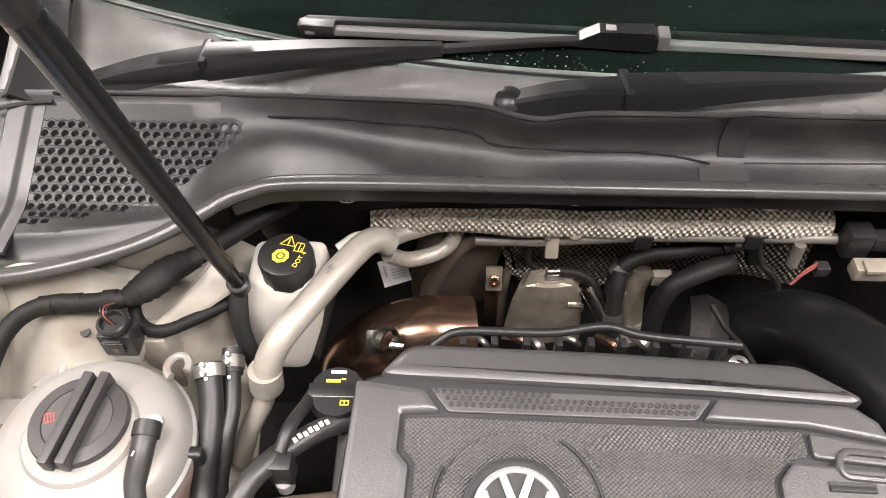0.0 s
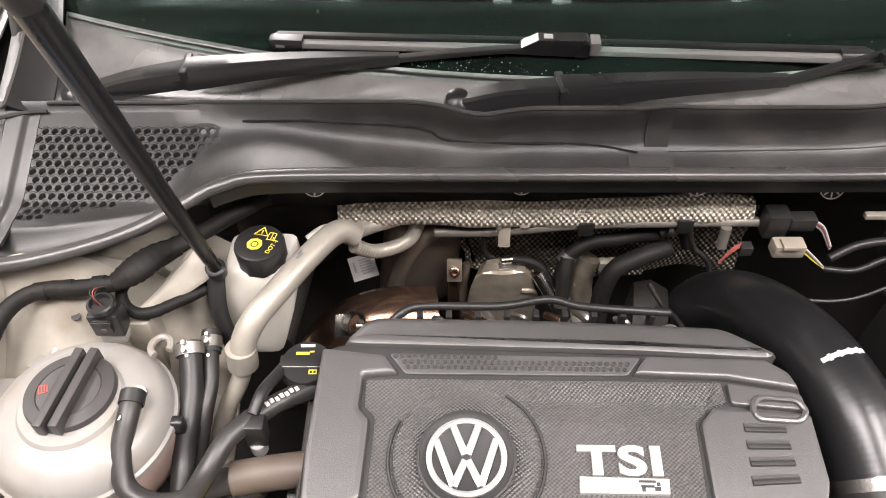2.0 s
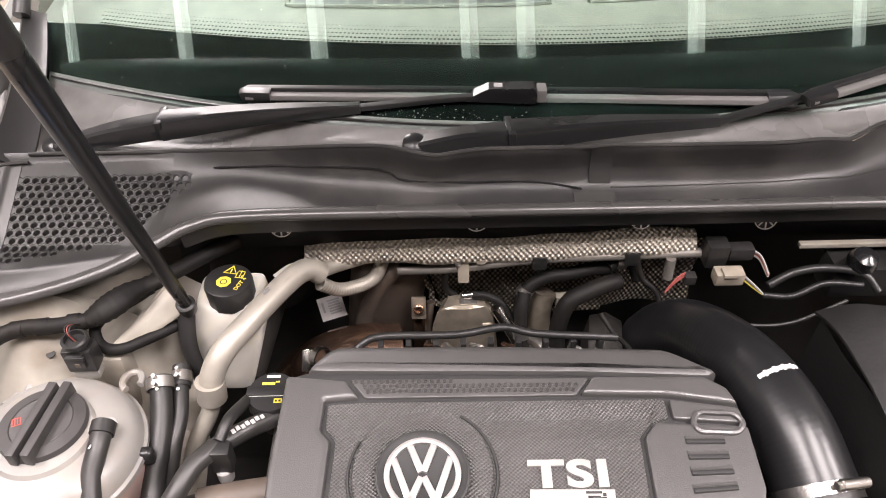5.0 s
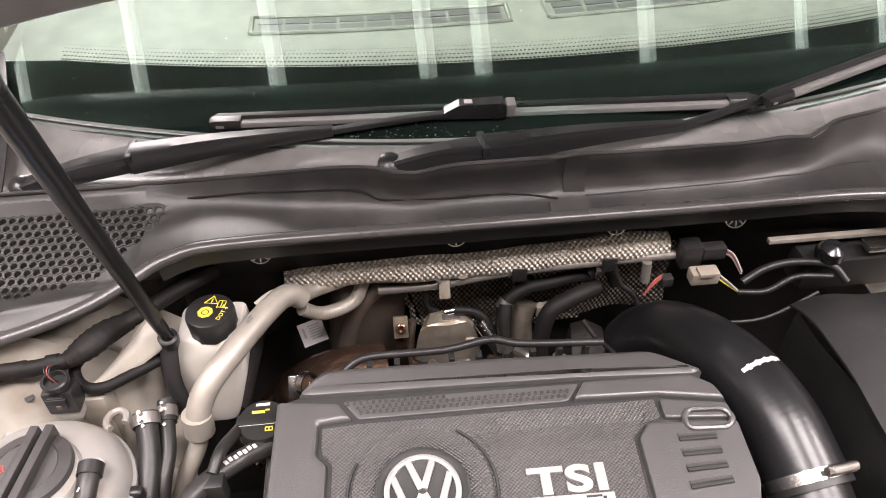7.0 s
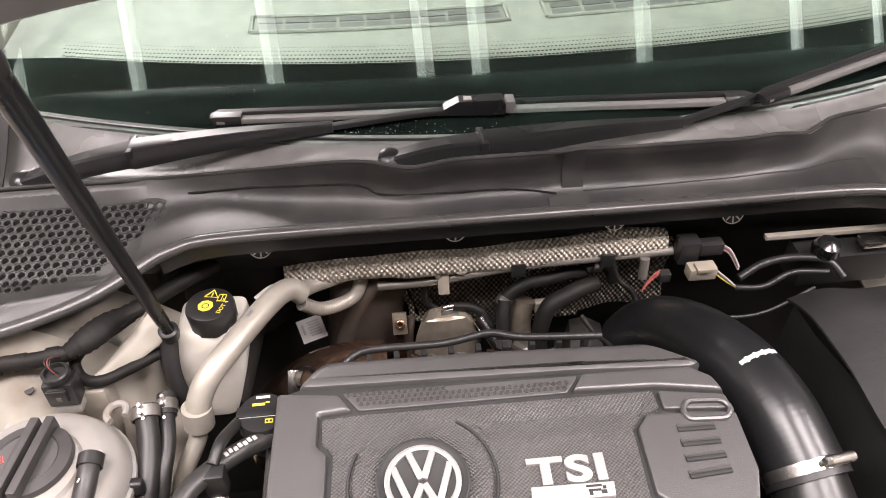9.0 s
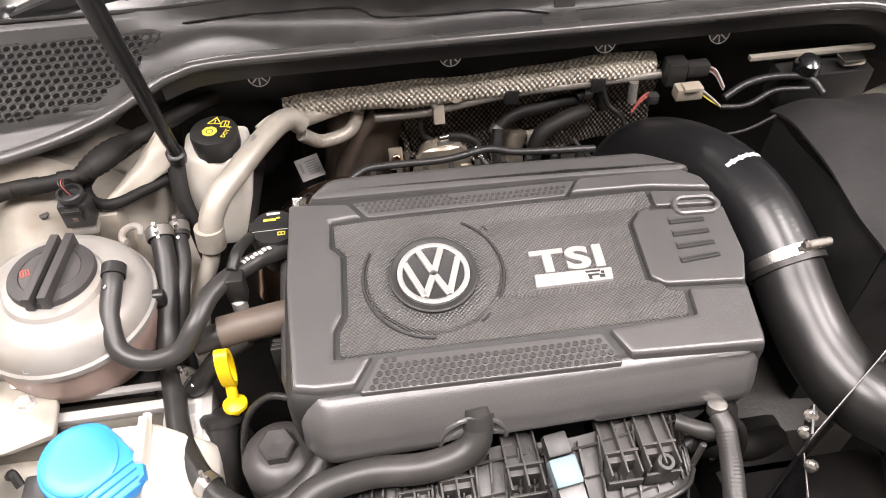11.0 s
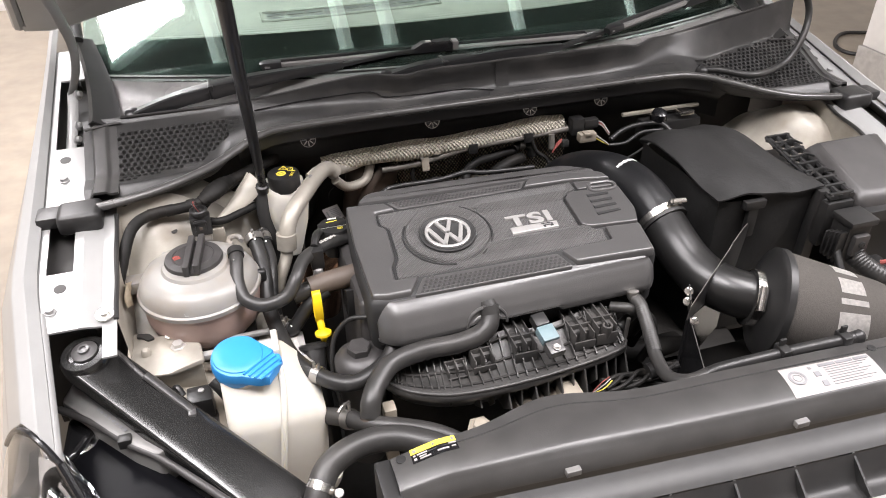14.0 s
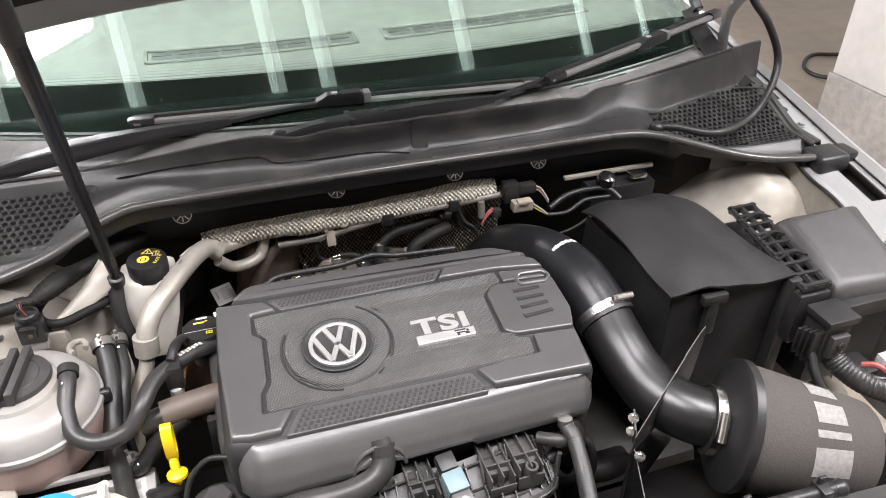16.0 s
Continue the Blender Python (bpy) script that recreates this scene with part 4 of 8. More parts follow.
for s in (-1, 1):
    part("side_hem", sweep(bmesh.new(), [bonnet_pt(s * 0.787, 0.98 * k / 20, 0.010) for k in range(21)], 0.011, 8), M_PAINT, bonnet)
    part("hinge_pad", moved(box(-0.05, -0.004, -0.07, 0.05, 0.004, 0.07, 0.003), Matrix.Translation(bonnet_pt(s * 0.68, 0.09, -0.004)) @ pose(0, 0, 0, 35)), M_PAINT, bonnet)
    part("hinge_bolt", lathe([(0.013, 0), (0.013, 0.003), (0.008, 0.004), (0.008, 0.010), (0.001, 0.0105)], bonnet_pt(s * 0.675, 0.10, -0.008), (0, -0.82, -0.57), 14), M_PAINT, bonnet)

rod = thing("prop_rod", "black metal bonnet prop rod standing in the bay", "prop rod", (-0.434, 0.434, 0.93))
ra, rb = Vector((-0.432, 0.437, 0.930)), Vector((-0.470, 0.165, 1.93))
part("tip", sweep(bmesh.new(), [ra, ra.lerp(rb, 0.03)], 0.0068, 12), M_ROD, rod)
part("shaft", sweep(bmesh.new(), [ra.lerp(rb, 0.02 + 0.96 * k / 20) for k in range(21)], lambda s: 0.0072 + 0.0036 * min(1, s * 3.2), 16), M_ROD, rod)
part("grip", sweep(bmesh.new(), [ra.lerp(rb, 0.345), ra.lerp(rb, 0.352), ra.lerp(rb, 0.44), ra.lerp(rb, 0.446)], lambda s: 0.0112 if s in (0.0, 1.0) else 0.0122, 16), M_RUBBER, rod)

# ---- engine and its cover ----
def top_z(x, y):
    return 0.905 + 0.12 * (y - 0.2) + 0.02 * (x + 0.25)


cover = thing("engine_cover", "dark grey moulded plastic engine cover with knurled panels", "engine cover", (-0.1, 0.22, 0.80))
OUT = rounded([(-0.328, 0.134), (-0.326, 0.25), (-0.317, 0.352), (-0.296, 0.360), (0.10, 0.338), (0.124, 0.315), (0.122, 0.25), (0.109, 0.120), (-0.300, 0.130)], 0.016, 4)
OUT = [tuple(p) for p in OUT]


def ring_at(d, dz):
    return [(p[0], p[1], top_z(p[0], p[1]) + dz) for p in (inset(OUT, d) if d else [Vector(q) for q in OUT])]


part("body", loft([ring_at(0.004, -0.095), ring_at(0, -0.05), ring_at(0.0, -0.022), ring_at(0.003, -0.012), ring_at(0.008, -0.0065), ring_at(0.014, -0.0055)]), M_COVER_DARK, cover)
PLATES = {
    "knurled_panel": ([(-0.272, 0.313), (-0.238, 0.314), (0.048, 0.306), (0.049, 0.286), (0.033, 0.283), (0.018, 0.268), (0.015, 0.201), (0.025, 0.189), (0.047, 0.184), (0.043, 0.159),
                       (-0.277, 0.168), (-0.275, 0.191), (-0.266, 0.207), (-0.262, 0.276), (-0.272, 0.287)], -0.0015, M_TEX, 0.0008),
    "slotted_panel": ([(0.035, 0.281), (0.0225, 0.267), (0.0205, 0.203), (0.032, 0.193), (0.107, 0.185), (0.118, 0.215), (0.119, 0.274)], 0.0008, M_COVER, 0.002),
    "side_panel": ([(-0.315, 0.346), (-0.256, 0.338), (-0.243, 0.319), (-0.275, 0.317), (-0.277, 0.286), (-0.267, 0.275), (-0.271, 0.208), (-0.280, 0.192), (-0.282, 0.165), (-0.248, 0.164),
                    (-0.267, 0.136), (-0.299, 0.137), (-0.320, 0.142), (-0.3215, 0.25)], 0.0012, M_COVER, 0.004),
    "corner_panel": ([(-0.034, 0.155), (-0.021, 0.127), (0.099, 0.119), (0.107, 0.180), (0.052, 0.186), (0.049, 0.157)], 0.001, M_COVER, 0.003),
    "dimpled_panel": ([(-0.243, 0.162), (-0.041, 0.154), (-0.030, 0.123), (-0.263, 0.131)], -0.003, M_COVER, 0.001),
    "rear_dimpled_panel": ([(-0.252, 0.3405), (-0.019, 0.3325), (-0.034, 0.3145), (-0.237, 0.3195)], -0.0025, M_COVER, 0.0008),
    "rear_corner_panel": ([(-0.015, 0.332), (0.092, 0.327), (0.110, 0.314), (0.116, 0.297), (0.053, 0.309), (-0.029, 0.314)], 0.0018, M_COVER, 0.003),
    "step_panel": ([(0.053, 0.305), (0.116, 0.294), (0.118, 0.278), (0.053, 0.285)], -0.0005, M_COVER, 0.0015),
}
parts_made = {}
for nm, (poly, dz, material, edge) in PLATES.items():
    parts_made[nm] = part(nm, slab(poly, lambda x, y: top_z(x, y) - 0.012, lambda x, y, dz=dz: top_z(x, y) + dz, edge, r=0.003), material, cover)

# Round dimples in the two dimpled panels.
for nm, pitch, r in (("dimpled_panel", 0.0072, 0.0026), ("rear_dimpled_panel", 0.0062, 0.0022)):
    poly, dz = [Vector(p) for p in PLATES[nm][0]], PLATES[nm][1]
    bm, holes = bmesh.new(), []
    for j in range(6):
        for i in range(40):
            x = -0.262 + (i + 0.5 * (j % 2)) * pitch
            y = (0.128 if nm == "dimpled_panel" else 0.3215) + j * pitch * 0.87 - 0.03 * (x + 0.25)
            ok = True
            for k in range(4):
                a, b = poly[k], poly[(k + 1) % 4]
                e = (b - a).normalized()
                if (Vector((x, y)) - a).dot(Vector((e.y, -e.x))) < r * 1.05:
                    ok = False
            if not ok:
                continue
            z = top_z(x, y) + dz
            rings = [[(x + q * math.cos(k * 0.6283), y + q * math.sin(k * 0.6283), z + hgt) for k in range(10)] for q, hgt in ((r * 1.15, -0.0002), (r * 1.1, 0.0009), (r * 0.92, 0.0009), (r * 0.8, -0.0001), (r * 0.2, 0.0001))]
            loft(rings, bm)
            holes.append([(px, py, pz + 0.0006) for px, py, pz in rings[3]])
    tagged(part("dimple_field", bm, M_COVER, parts_made[nm], smooth=60), kind="stuff")
    # Discs of darker plastic put the dimples' inner shade into colour.
    bm = bmesh.new()
    for ring in holes:
        loft([[(px, py, pz - 0.0004) for px, py, pz in ring], ring], bm)
    tagged(part("dimple_floor", bm, M_FUSE, parts_made[nm], smooth=0), kind="stuff")

# Slots, as dark bars in place of shaded openings, and the oval recess of the side panel.
bm = bmesh.new()
for (a, b), (c, d) in (((0.058, 0.2605), (0.093, 0.2592)), ((0.057, 0.2455), (0.093, 0.2447)), ((0.056, 0.2305), (0.093, 0.2307)), ((0.054, 0.2145), (0.093, 0.2162))):
    tube([(a, b, top_z(a, b) + 0.0016), (c, d, top_z(c, d) + 0.0016)], 0.0026, 8, squash=0.55, bm=bm)
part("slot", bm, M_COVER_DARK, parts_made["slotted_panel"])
bm = bmesh.new()
for (a, b), (c, d) in (((0.058, 0.2645), (0.093, 0.2632)), ((0.057, 0.2495), (0.093, 0.2487)), ((0.056, 0.2345), (0.093, 0.2347)), ((0.054, 0.2185), (0.093, 0.2202))):
    tube([(a, b, top_z(a, b) + 0.0012), (c, d, top_z(c, d) + 0.0012)], 0.0018, 6, squash=0.8, bm=bm)
part("louvre", bm, M_COVER, parts_made["slotted_panel"])
oval = rounded([(0.072, 0.270), (0.108, 0.267), (0.116, 0.276), (0.110, 0.287), (0.076, 0.290), (0.069, 0.280)], 0.008, 4)
bm = sweep(bmesh.new(), [Vector((p.x, p.y, top_z(p.x, p.y) + 0.001)) for p in oval + [oval[0]]], 0.003, 8)
part("oval_rim", bm, M_COVER, cover)

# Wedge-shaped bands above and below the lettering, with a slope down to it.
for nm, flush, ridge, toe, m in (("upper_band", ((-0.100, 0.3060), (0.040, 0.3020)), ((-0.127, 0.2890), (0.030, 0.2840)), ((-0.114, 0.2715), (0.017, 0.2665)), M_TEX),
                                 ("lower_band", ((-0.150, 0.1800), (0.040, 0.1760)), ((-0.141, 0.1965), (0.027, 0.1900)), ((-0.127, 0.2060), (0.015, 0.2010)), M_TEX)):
    rows = []
    for k in range(25):
        f = k / 24
        pts = [Vector(a).lerp(Vector(b), f) for a, b in (flush, ridge, toe)]
        up = 0.0042 * min(1.0, f * 6 + 0.35)
        rows.append([(pts[0].x, pts[0].y, top_z(*pts[0]) - 0.0022), (pts[0].x, pts[0].y, top_z(*pts[0]) - 0.0013), (pts[1].x, pts[1].y, top_z(*pts[1]) + up - 0.0006), *[(q.x, q.y, top_z(*q) + w) for q, w in ((pts[1].lerp(pts[2], 0.12), up), (pts[2], -0.0013), (pts[2], -0.0022))]])
    part(nm, loft(rows), m, cover, smooth=25)

# The sunk disc with the round emblem.
EC = Vector((-0.182, 0.239))
tilt = Matrix.Translation((EC.x, EC.y, top_z(*EC))) @ pose(0, 0, 0, math.degrees(math.atan(0.12)), -math.degrees(math.atan(0.02)))


def disc(profile, seg=64):
    return moved(lathe(profile, (0, 0, 0), (0, 0, 1), seg, ring=True), tilt)


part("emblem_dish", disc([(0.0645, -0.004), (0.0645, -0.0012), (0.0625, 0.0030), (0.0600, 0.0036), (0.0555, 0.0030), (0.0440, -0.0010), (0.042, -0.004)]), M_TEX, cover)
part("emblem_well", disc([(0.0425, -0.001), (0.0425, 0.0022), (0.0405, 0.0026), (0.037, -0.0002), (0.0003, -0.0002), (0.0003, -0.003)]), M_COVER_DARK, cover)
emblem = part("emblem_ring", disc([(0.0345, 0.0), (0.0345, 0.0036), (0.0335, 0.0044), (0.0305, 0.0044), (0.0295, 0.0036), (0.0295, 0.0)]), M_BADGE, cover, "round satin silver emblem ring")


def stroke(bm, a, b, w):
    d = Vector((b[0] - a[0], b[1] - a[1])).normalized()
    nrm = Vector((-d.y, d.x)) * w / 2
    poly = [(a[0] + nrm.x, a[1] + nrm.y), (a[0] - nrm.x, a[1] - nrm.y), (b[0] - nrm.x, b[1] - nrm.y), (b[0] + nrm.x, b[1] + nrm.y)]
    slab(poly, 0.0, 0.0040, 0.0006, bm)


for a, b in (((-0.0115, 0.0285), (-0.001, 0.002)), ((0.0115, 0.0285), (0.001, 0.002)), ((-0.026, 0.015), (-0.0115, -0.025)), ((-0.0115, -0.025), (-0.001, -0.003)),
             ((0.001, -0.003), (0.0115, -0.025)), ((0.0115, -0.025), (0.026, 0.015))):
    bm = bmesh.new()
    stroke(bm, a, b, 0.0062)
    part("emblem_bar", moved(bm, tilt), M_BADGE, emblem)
# The arc beside the emblem: a dark bead in place of a shaded groove.
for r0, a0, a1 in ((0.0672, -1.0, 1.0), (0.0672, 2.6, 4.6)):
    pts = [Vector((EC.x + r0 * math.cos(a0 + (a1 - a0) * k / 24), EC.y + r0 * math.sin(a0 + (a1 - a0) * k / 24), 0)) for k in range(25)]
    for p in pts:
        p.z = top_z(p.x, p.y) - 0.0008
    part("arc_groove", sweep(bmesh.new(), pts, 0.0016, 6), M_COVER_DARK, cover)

word_at = Matrix.Translation((-0.0515, 0.2335, top_z(-0.0515, 0.2335) - 0.001)) @ pose(0, 0, 0, 6.8, -1.1, -1.5)
part("lettering", letters("TSI", 0.040, word_at @ Matrix.Diagonal((1.26, 0.86, 1, 1)), 0.0028, 1.10, 0.0016), M_BADGE, cover, "raised satin silver lettering", smooth=20)
badge = part("badge_bar", slab([(-0.088, 0.2215), (-0.014, 0.2185), (-0.0155, 0.2055), (-0.089, 0.2075)], lambda x, y: top_z(x, y) - 0.003, lambda x, y: top_z(x, y) + 0.0024, 0.0008), M_BADGE, cover, "satin silver badge bar")
m = Matrix.Translation((-0.029, 0.2130, top_z(-0.029, 0.213) + 0.0024)) @ pose(0, 0, 0, 6.8, -1.1, -2)
part("badge_mark", bars([(-0.004, 0.003, 0.014, 0.002), (-0.004, -0.001, 0.011, 0.002), (-0.0075, -0.003, 0.003, 0.005), (0.004, -0.003, 0.005, 0.0035), (0.005, 0.001, 0.003, 0.003)], m, 0.0004), M_COVER_DARK, badge)

# Front lip: a rounded beam that falls forward, with an arch over the breather hose and a cut for the sensor.
def lip(u, v):
    x = -0.318 + 0.428 * u
    prof = [(0.141, -0.0165), (0.137, -0.0125), (0.130, -0.0115), (0.122, -0.015), (0.112, -0.026), (0.104, -0.040), (0.099, -0.056), (0.100, -0.062), (0.112, -0.066)]
    k = v * (len(prof) - 1)
    i = min(int(k), len(prof) - 2)
    f = k - i
    y = prof[i][0] * (1 - f) + prof[i + 1][0] * f
    dz = prof[i][1] * (1 - f) + prof[i + 1][1] * f
    e = max(0, (abs(x + 0.104) - 0.185) / 0.029)
    y += 0.026 * e ** 2 - 0.014 * (x + 0.104) * (v < 0.4) - 0.006 * math.sin((x + 0.104) * 7) * 0
    dz -= 0.006 * e ** 2
    k = max(0.0, (v - 0.68) / 0.32)
    dz += 0.030 * k * math.sqrt(max(0.0, 1 - ((x + 0.168) / 0.029) ** 2))
    dz += 0.012 * k * min(1.0, max(0.0, (x + 0.142) / 0.006)) * min(1.0, max(0.0, (-0.052 - x) / 0.006))
    return (x, y, 0.9105 + 0.02 * (x + 0.25) + dz - 0.0105)


part("front_lip", sheet(lip, 120, 28, 0.003), M_COVER, cover)
bm = sweep(bmesh.new(), [Vector((-0.168 + 0.030 * math.cos(math.pi * k / 16), 0.1005 + 0.004 * math.sin(math.pi * k / 16), 0.840 + 0.030 * math.sin(math.pi * k / 16))) for k in range(17)], 0.0026, 8)
part("hose_arch", bm, M_COVER, cover)
bm = slab([(-0.318, 0.136), (-0.300, 0.122), (0.09, 0.108), (0.108, 0.122), (0.10, 0.15), (-0.31, 0.15)], 0.815, lambda x, y: 0.862 + 0.02 * (x + 0.25), 0.004, r=0.01)
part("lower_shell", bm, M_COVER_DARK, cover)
# Rear ridge.
RID = ([(-0.298, 0.352), (-0.272, 0.386), (-0.10, 0.381), (0.066, 0.370), (0.112, 0.338), (0.10, 0.332), (-0.02, 0.341), (-0.28, 0.350)])
part("rear_ridge", slab(RID, 0.855, lambda x, y: 0.9215 + 0.10 * (0.36 - y) * 0.3 - 0.2 * max(0, y - 0.372), 0.007, r=0.012), M_COVER, cover)
part("rear_skirt", slab(inset(RID, 0.004), 0.80, 0.86, r=0.01), M_COVER_DARK, cover)

# ---- engine block under the cover ----
engine = thing("engine", "dark transverse four cylinder engine below the cover", "engine", (-0.1, 0.25, 0.30))
part("block", box(-0.30, 0.16, 0.30, 0.08, 0.40, 0.78, 0.01), M_CAST, engine)
part("head", box(-0.305, 0.15, 0.78, 0.085, 0.395, 0.845, 0.006), M_BLACK, engine)
part("timing_case", slab([(-0.335, 0.17), (-0.30, 0.17), (-0.30, 0.37), (-0.335, 0.37)], 0.55, 0.865, 0.008, r=0.012), M_FUSE, engine)
part("gearbox", box(0.08, 0.16, 0.30, 0.36, 0.40, 0.62, 0.04), M_CAST, engine)
bm = bmesh.new()
for k in range(6):
    box(-0.345, 0.215 + k * 0.009, 0.80, -0.30, 0.219 + k * 0.009, 0.858 - 0.006 * k, 0.0008, bm=bm)
part("case_ribs", bm, M_BLACK, engine)
part("brown_sleeve", tube([(-0.395, 0.248, 0.852), (-0.36, 0.253, 0.854), (-0.315, 0.258, 0.856)], 0.0165, 16), M_BROWN, engine, "brown heat-stained rubber sleeve")
part("oil_port", tube([(-0.42, 0.245, 0.845), (-0.39, 0.249, 0.85)], 0.013, 14), M_HOSE, engine)

# Oil filler cap with yellow symbols.
oil_cap = thing("oil_filler_cap", "black oil filler cap with yellow symbols", "cap", (-0.336, 0.352, 0.865))
part("cap", lathe([(0.018, -0.03), (0.020, 0.0), (0.0255, 0.004), (0.0255, 0.018), (0.024, 0.022), (0.001, 0.0225)], (-0.336, 0.352, 0.866), seg=40,
                  wobble=lambda a, hh: 1 + (0.02 * math.copysign(1, math.sin(a * 16)) if 0.003 < hh < 0.019 else 0)), M_BLACK, oil_cap)
part("grip", box(-0.361, 0.346, 0.888, -0.311, 0.358, 0.891, 0.001), M_BLACK, oil_cap)
m = Matrix.Translation((-0.336, 0.352, 0.8887))
part("symbol", bars([(-0.004, 0.0095, 0.013, 0.0032), (0.005, 0.0115, 0.004, 0.0015), (0.008, -0.010, 0.008, 0.0012), (0.008, -0.014, 0.008, 0.0012), (0.0045, -0.012, 0.0012, 0.005), (0.0115, -0.012, 0.0012, 0.005), (0.008, -0.012, 0.0012, 0.004)], m), M_YELLOW_INK, oil_cap, "yellow symbols")
part("print", bars([(0.0, 0.0185, 0.014, 0.003), (0, 0.0058, 0.044, 0.0006), (0, -0.006, 0.044, 0.0006)], m), M_WHITE_INK, oil_cap, "white print")

# Oil filter housing with a hexagon top.
filt = thing("oil_filter_housing", "dark oil filter housing with a hexagon top", "filter housing", (-0.346, 0.136, 0.60))
part("body", lathe([(0.030, 0), (0.034, 0.03), (0.034, 0.165), (0.037, 0.17), (0.037, 0.19), (0.033, 0.197), (0.024, 0.203), (0.018, 0.204)], (-0.346, 0.136, 0.606), seg=36), M_FUSE, filt)
part("hexagon", lathe([(0.0175, 0), (0.0175, 0.012), (0.0155, 0.014), (0.011, 0.0135), (0.001, 0.012)], (-0.346, 0.136, 0.808), seg=6), M_FUSE, filt, smooth=20)

# Yellow dipstick.
dip = thing("oil_dipstick", "bright yellow ring handled oil dipstick", "dipstick", (-0.388, 0.192, 0.70))
def oval_loop(ry, rz, x):
    return [(x, 0.210 + ry * math.cos(2 * math.pi * k / 28), 0.846 + rz * math.sin(2 * math.pi * k / 28)) for k in range(28)]


loops = [oval_loop(0.008, 0.021, -0.3955), oval_loop(0.0125, 0.0265, -0.3955), oval_loop(0.0125, 0.0265, -0.3835), oval_loop(0.008, 0.021, -0.3835), oval_loop(0.008, 0.021, -0.3955)]
part("handle_ring", loft(loops, None, False), M_YELLOW, dip)
part("stem", tube([(-0.3895, 0.205, 0.823), (-0.389, 0.199, 0.817), (-0.388, 0.193, 0.808)], 0.0055, 10), M_YELLOW, dip)
part("stopper", lathe([(0.004, -0.012), (0.006, -0.002), (0.012, 0.0), (0.012, 0.004), (0.008, 0.007), (0.003, 0.009)], (-0.388, 0.192, 0.806), (0, 0.2, 1), 16), M_YELLOW, dip)
part("tube", tube([(-0.388, 0.192, 0.803), (-0.386, 0.188, 0.76), (-0.37, 0.19, 0.66)], 0.0055, 10), M_BLACK, dip)

# ---- intake manifold at the engine's front ----
man = thing("intake_manifold", "black ribbed plastic intake manifold at the engine front", "manifold", (-0.12, 0.09, 0.62))


FLANGE = spline([(-0.322, 0.090, 0.793), (-0.311, 0.069, 0.797), (-0.289, 0.050, 0.798), (-0.25, 0.033, 0.798), (-0.205, 0.025, 0.799), (-0.15, 0.024, 0.799), (-0.10, 0.027, 0.798), (-0.03, 0.036, 0.796), (0.022, 0.052, 0.790), (0.040, 0.072, 0.783)], 8)


def man_top(u, v):
    k = u * (len(FLANGE) - 1)
    i = min(int(k), len(FLANGE) - 2)
    p = FLANGE[i].lerp(FLANGE[i + 1], k - i)
    t = Vector((p.x * 0.97, p.y * 0.4 + 0.088, 0.804 + 0.018 * min(1.0, max(0.0, (u - 0.25) / 0.3)) + 0.005 * math.sin(u * 25) * (u > 0.3)))
    q = t.lerp(p, v)
    return (q.x, q.y, q.z - 0.006 * math.sin(math.pi * v))


part("upper_shell", sheet(man_top, 48, 10, 0.004), M_MANIFOLD, man)
bm = bmesh.new()
edge = [Vector(man_top(k / 40, 1.0)) for k in range(41)]
sweep(bm, [p + Vector((0, -0.001, -0.007)) for p in edge], lambda s: 0.0085 - 0.003 * abs(2 * s - 0.8), 10, 1.3)
sweep(bm, [p + Vector((0, -0.006, 0.001)) for p in edge], 0.0022, 8)
part("flange", bm, M_MANIFOLD, man)


def man_low(u, v):
    p = man_top(u, 1.0)
    return (p[0] - 0.1 * v * (p[0] + 0.14), p[1] + 0.004 + 0.010 * v + 0.03 * v * v, p[2] - 0.010 - 0.060 * v)


part("lower_shell", sheet(man_low, 40, 8, 0.004), M_MANIFOLD, man)
def man_out(u, v, h):
    """A point standing h proud of the manifold's upper shell."""
    return Vector(man_top(u, v)) + Vector((0, -0.35, 0.94)) * h


for k in range(34):
    u = 0.02 + 0.95 * k / 33
    tall = 0.005 + 0.006 * abs(math.sin(k * 0.55)) ** 1.5
    bm = bmesh.new()
    w = Vector((0.0009, 0, 0))
    lean = 0.010 * math.sin(k * 0.9)
    for i in range(9):
        v0, v1 = 0.06 + 0.1 * i, 0.06 + 0.1 * (i + 1)
        h0 = tall * (1.0 if i < 4 else 0.45 if i == 4 else 0.8 - 0.08 * (i - 5))
        a, b = man_out(u + lean * v0, v0, 0), man_out(u + lean * v1, v1, 0)
        c, d = man_out(u + lean * v0, v0, h0), man_out(u + lean * v1, v1, h0 * (0.75 if i in (3, 8) else 1.0))
        loft([[a - w, a + w, b + w, b - w], [c - w, c + w, d + w, d - w]], bm)
    part("rib", bm, M_MANIFOLD, man, smooth=0)
for v, hh in ((0.14, 0.008), (0.50, 0.0040), (0.86, 0.0035)):
    bm = bmesh.new()
    for k in range(40):
        u0, u1 = 0.03 + 0.93 * k / 40, 0.03 + 0.93 * (k + 1) / 40
        a, b, c, d = man_out(u0, v, 0), man_out(u1, v, 0), man_out(u1, v, hh), man_out(u0, v, hh)
        w = Vector((0, 0.0008, 0.0010))
        loft([[a - w, b - w, b + w, a + w], [d - w, c - w, c + w, d + w]], bm)
    part("cross_rib", bm, M_MANIFOLD, man)
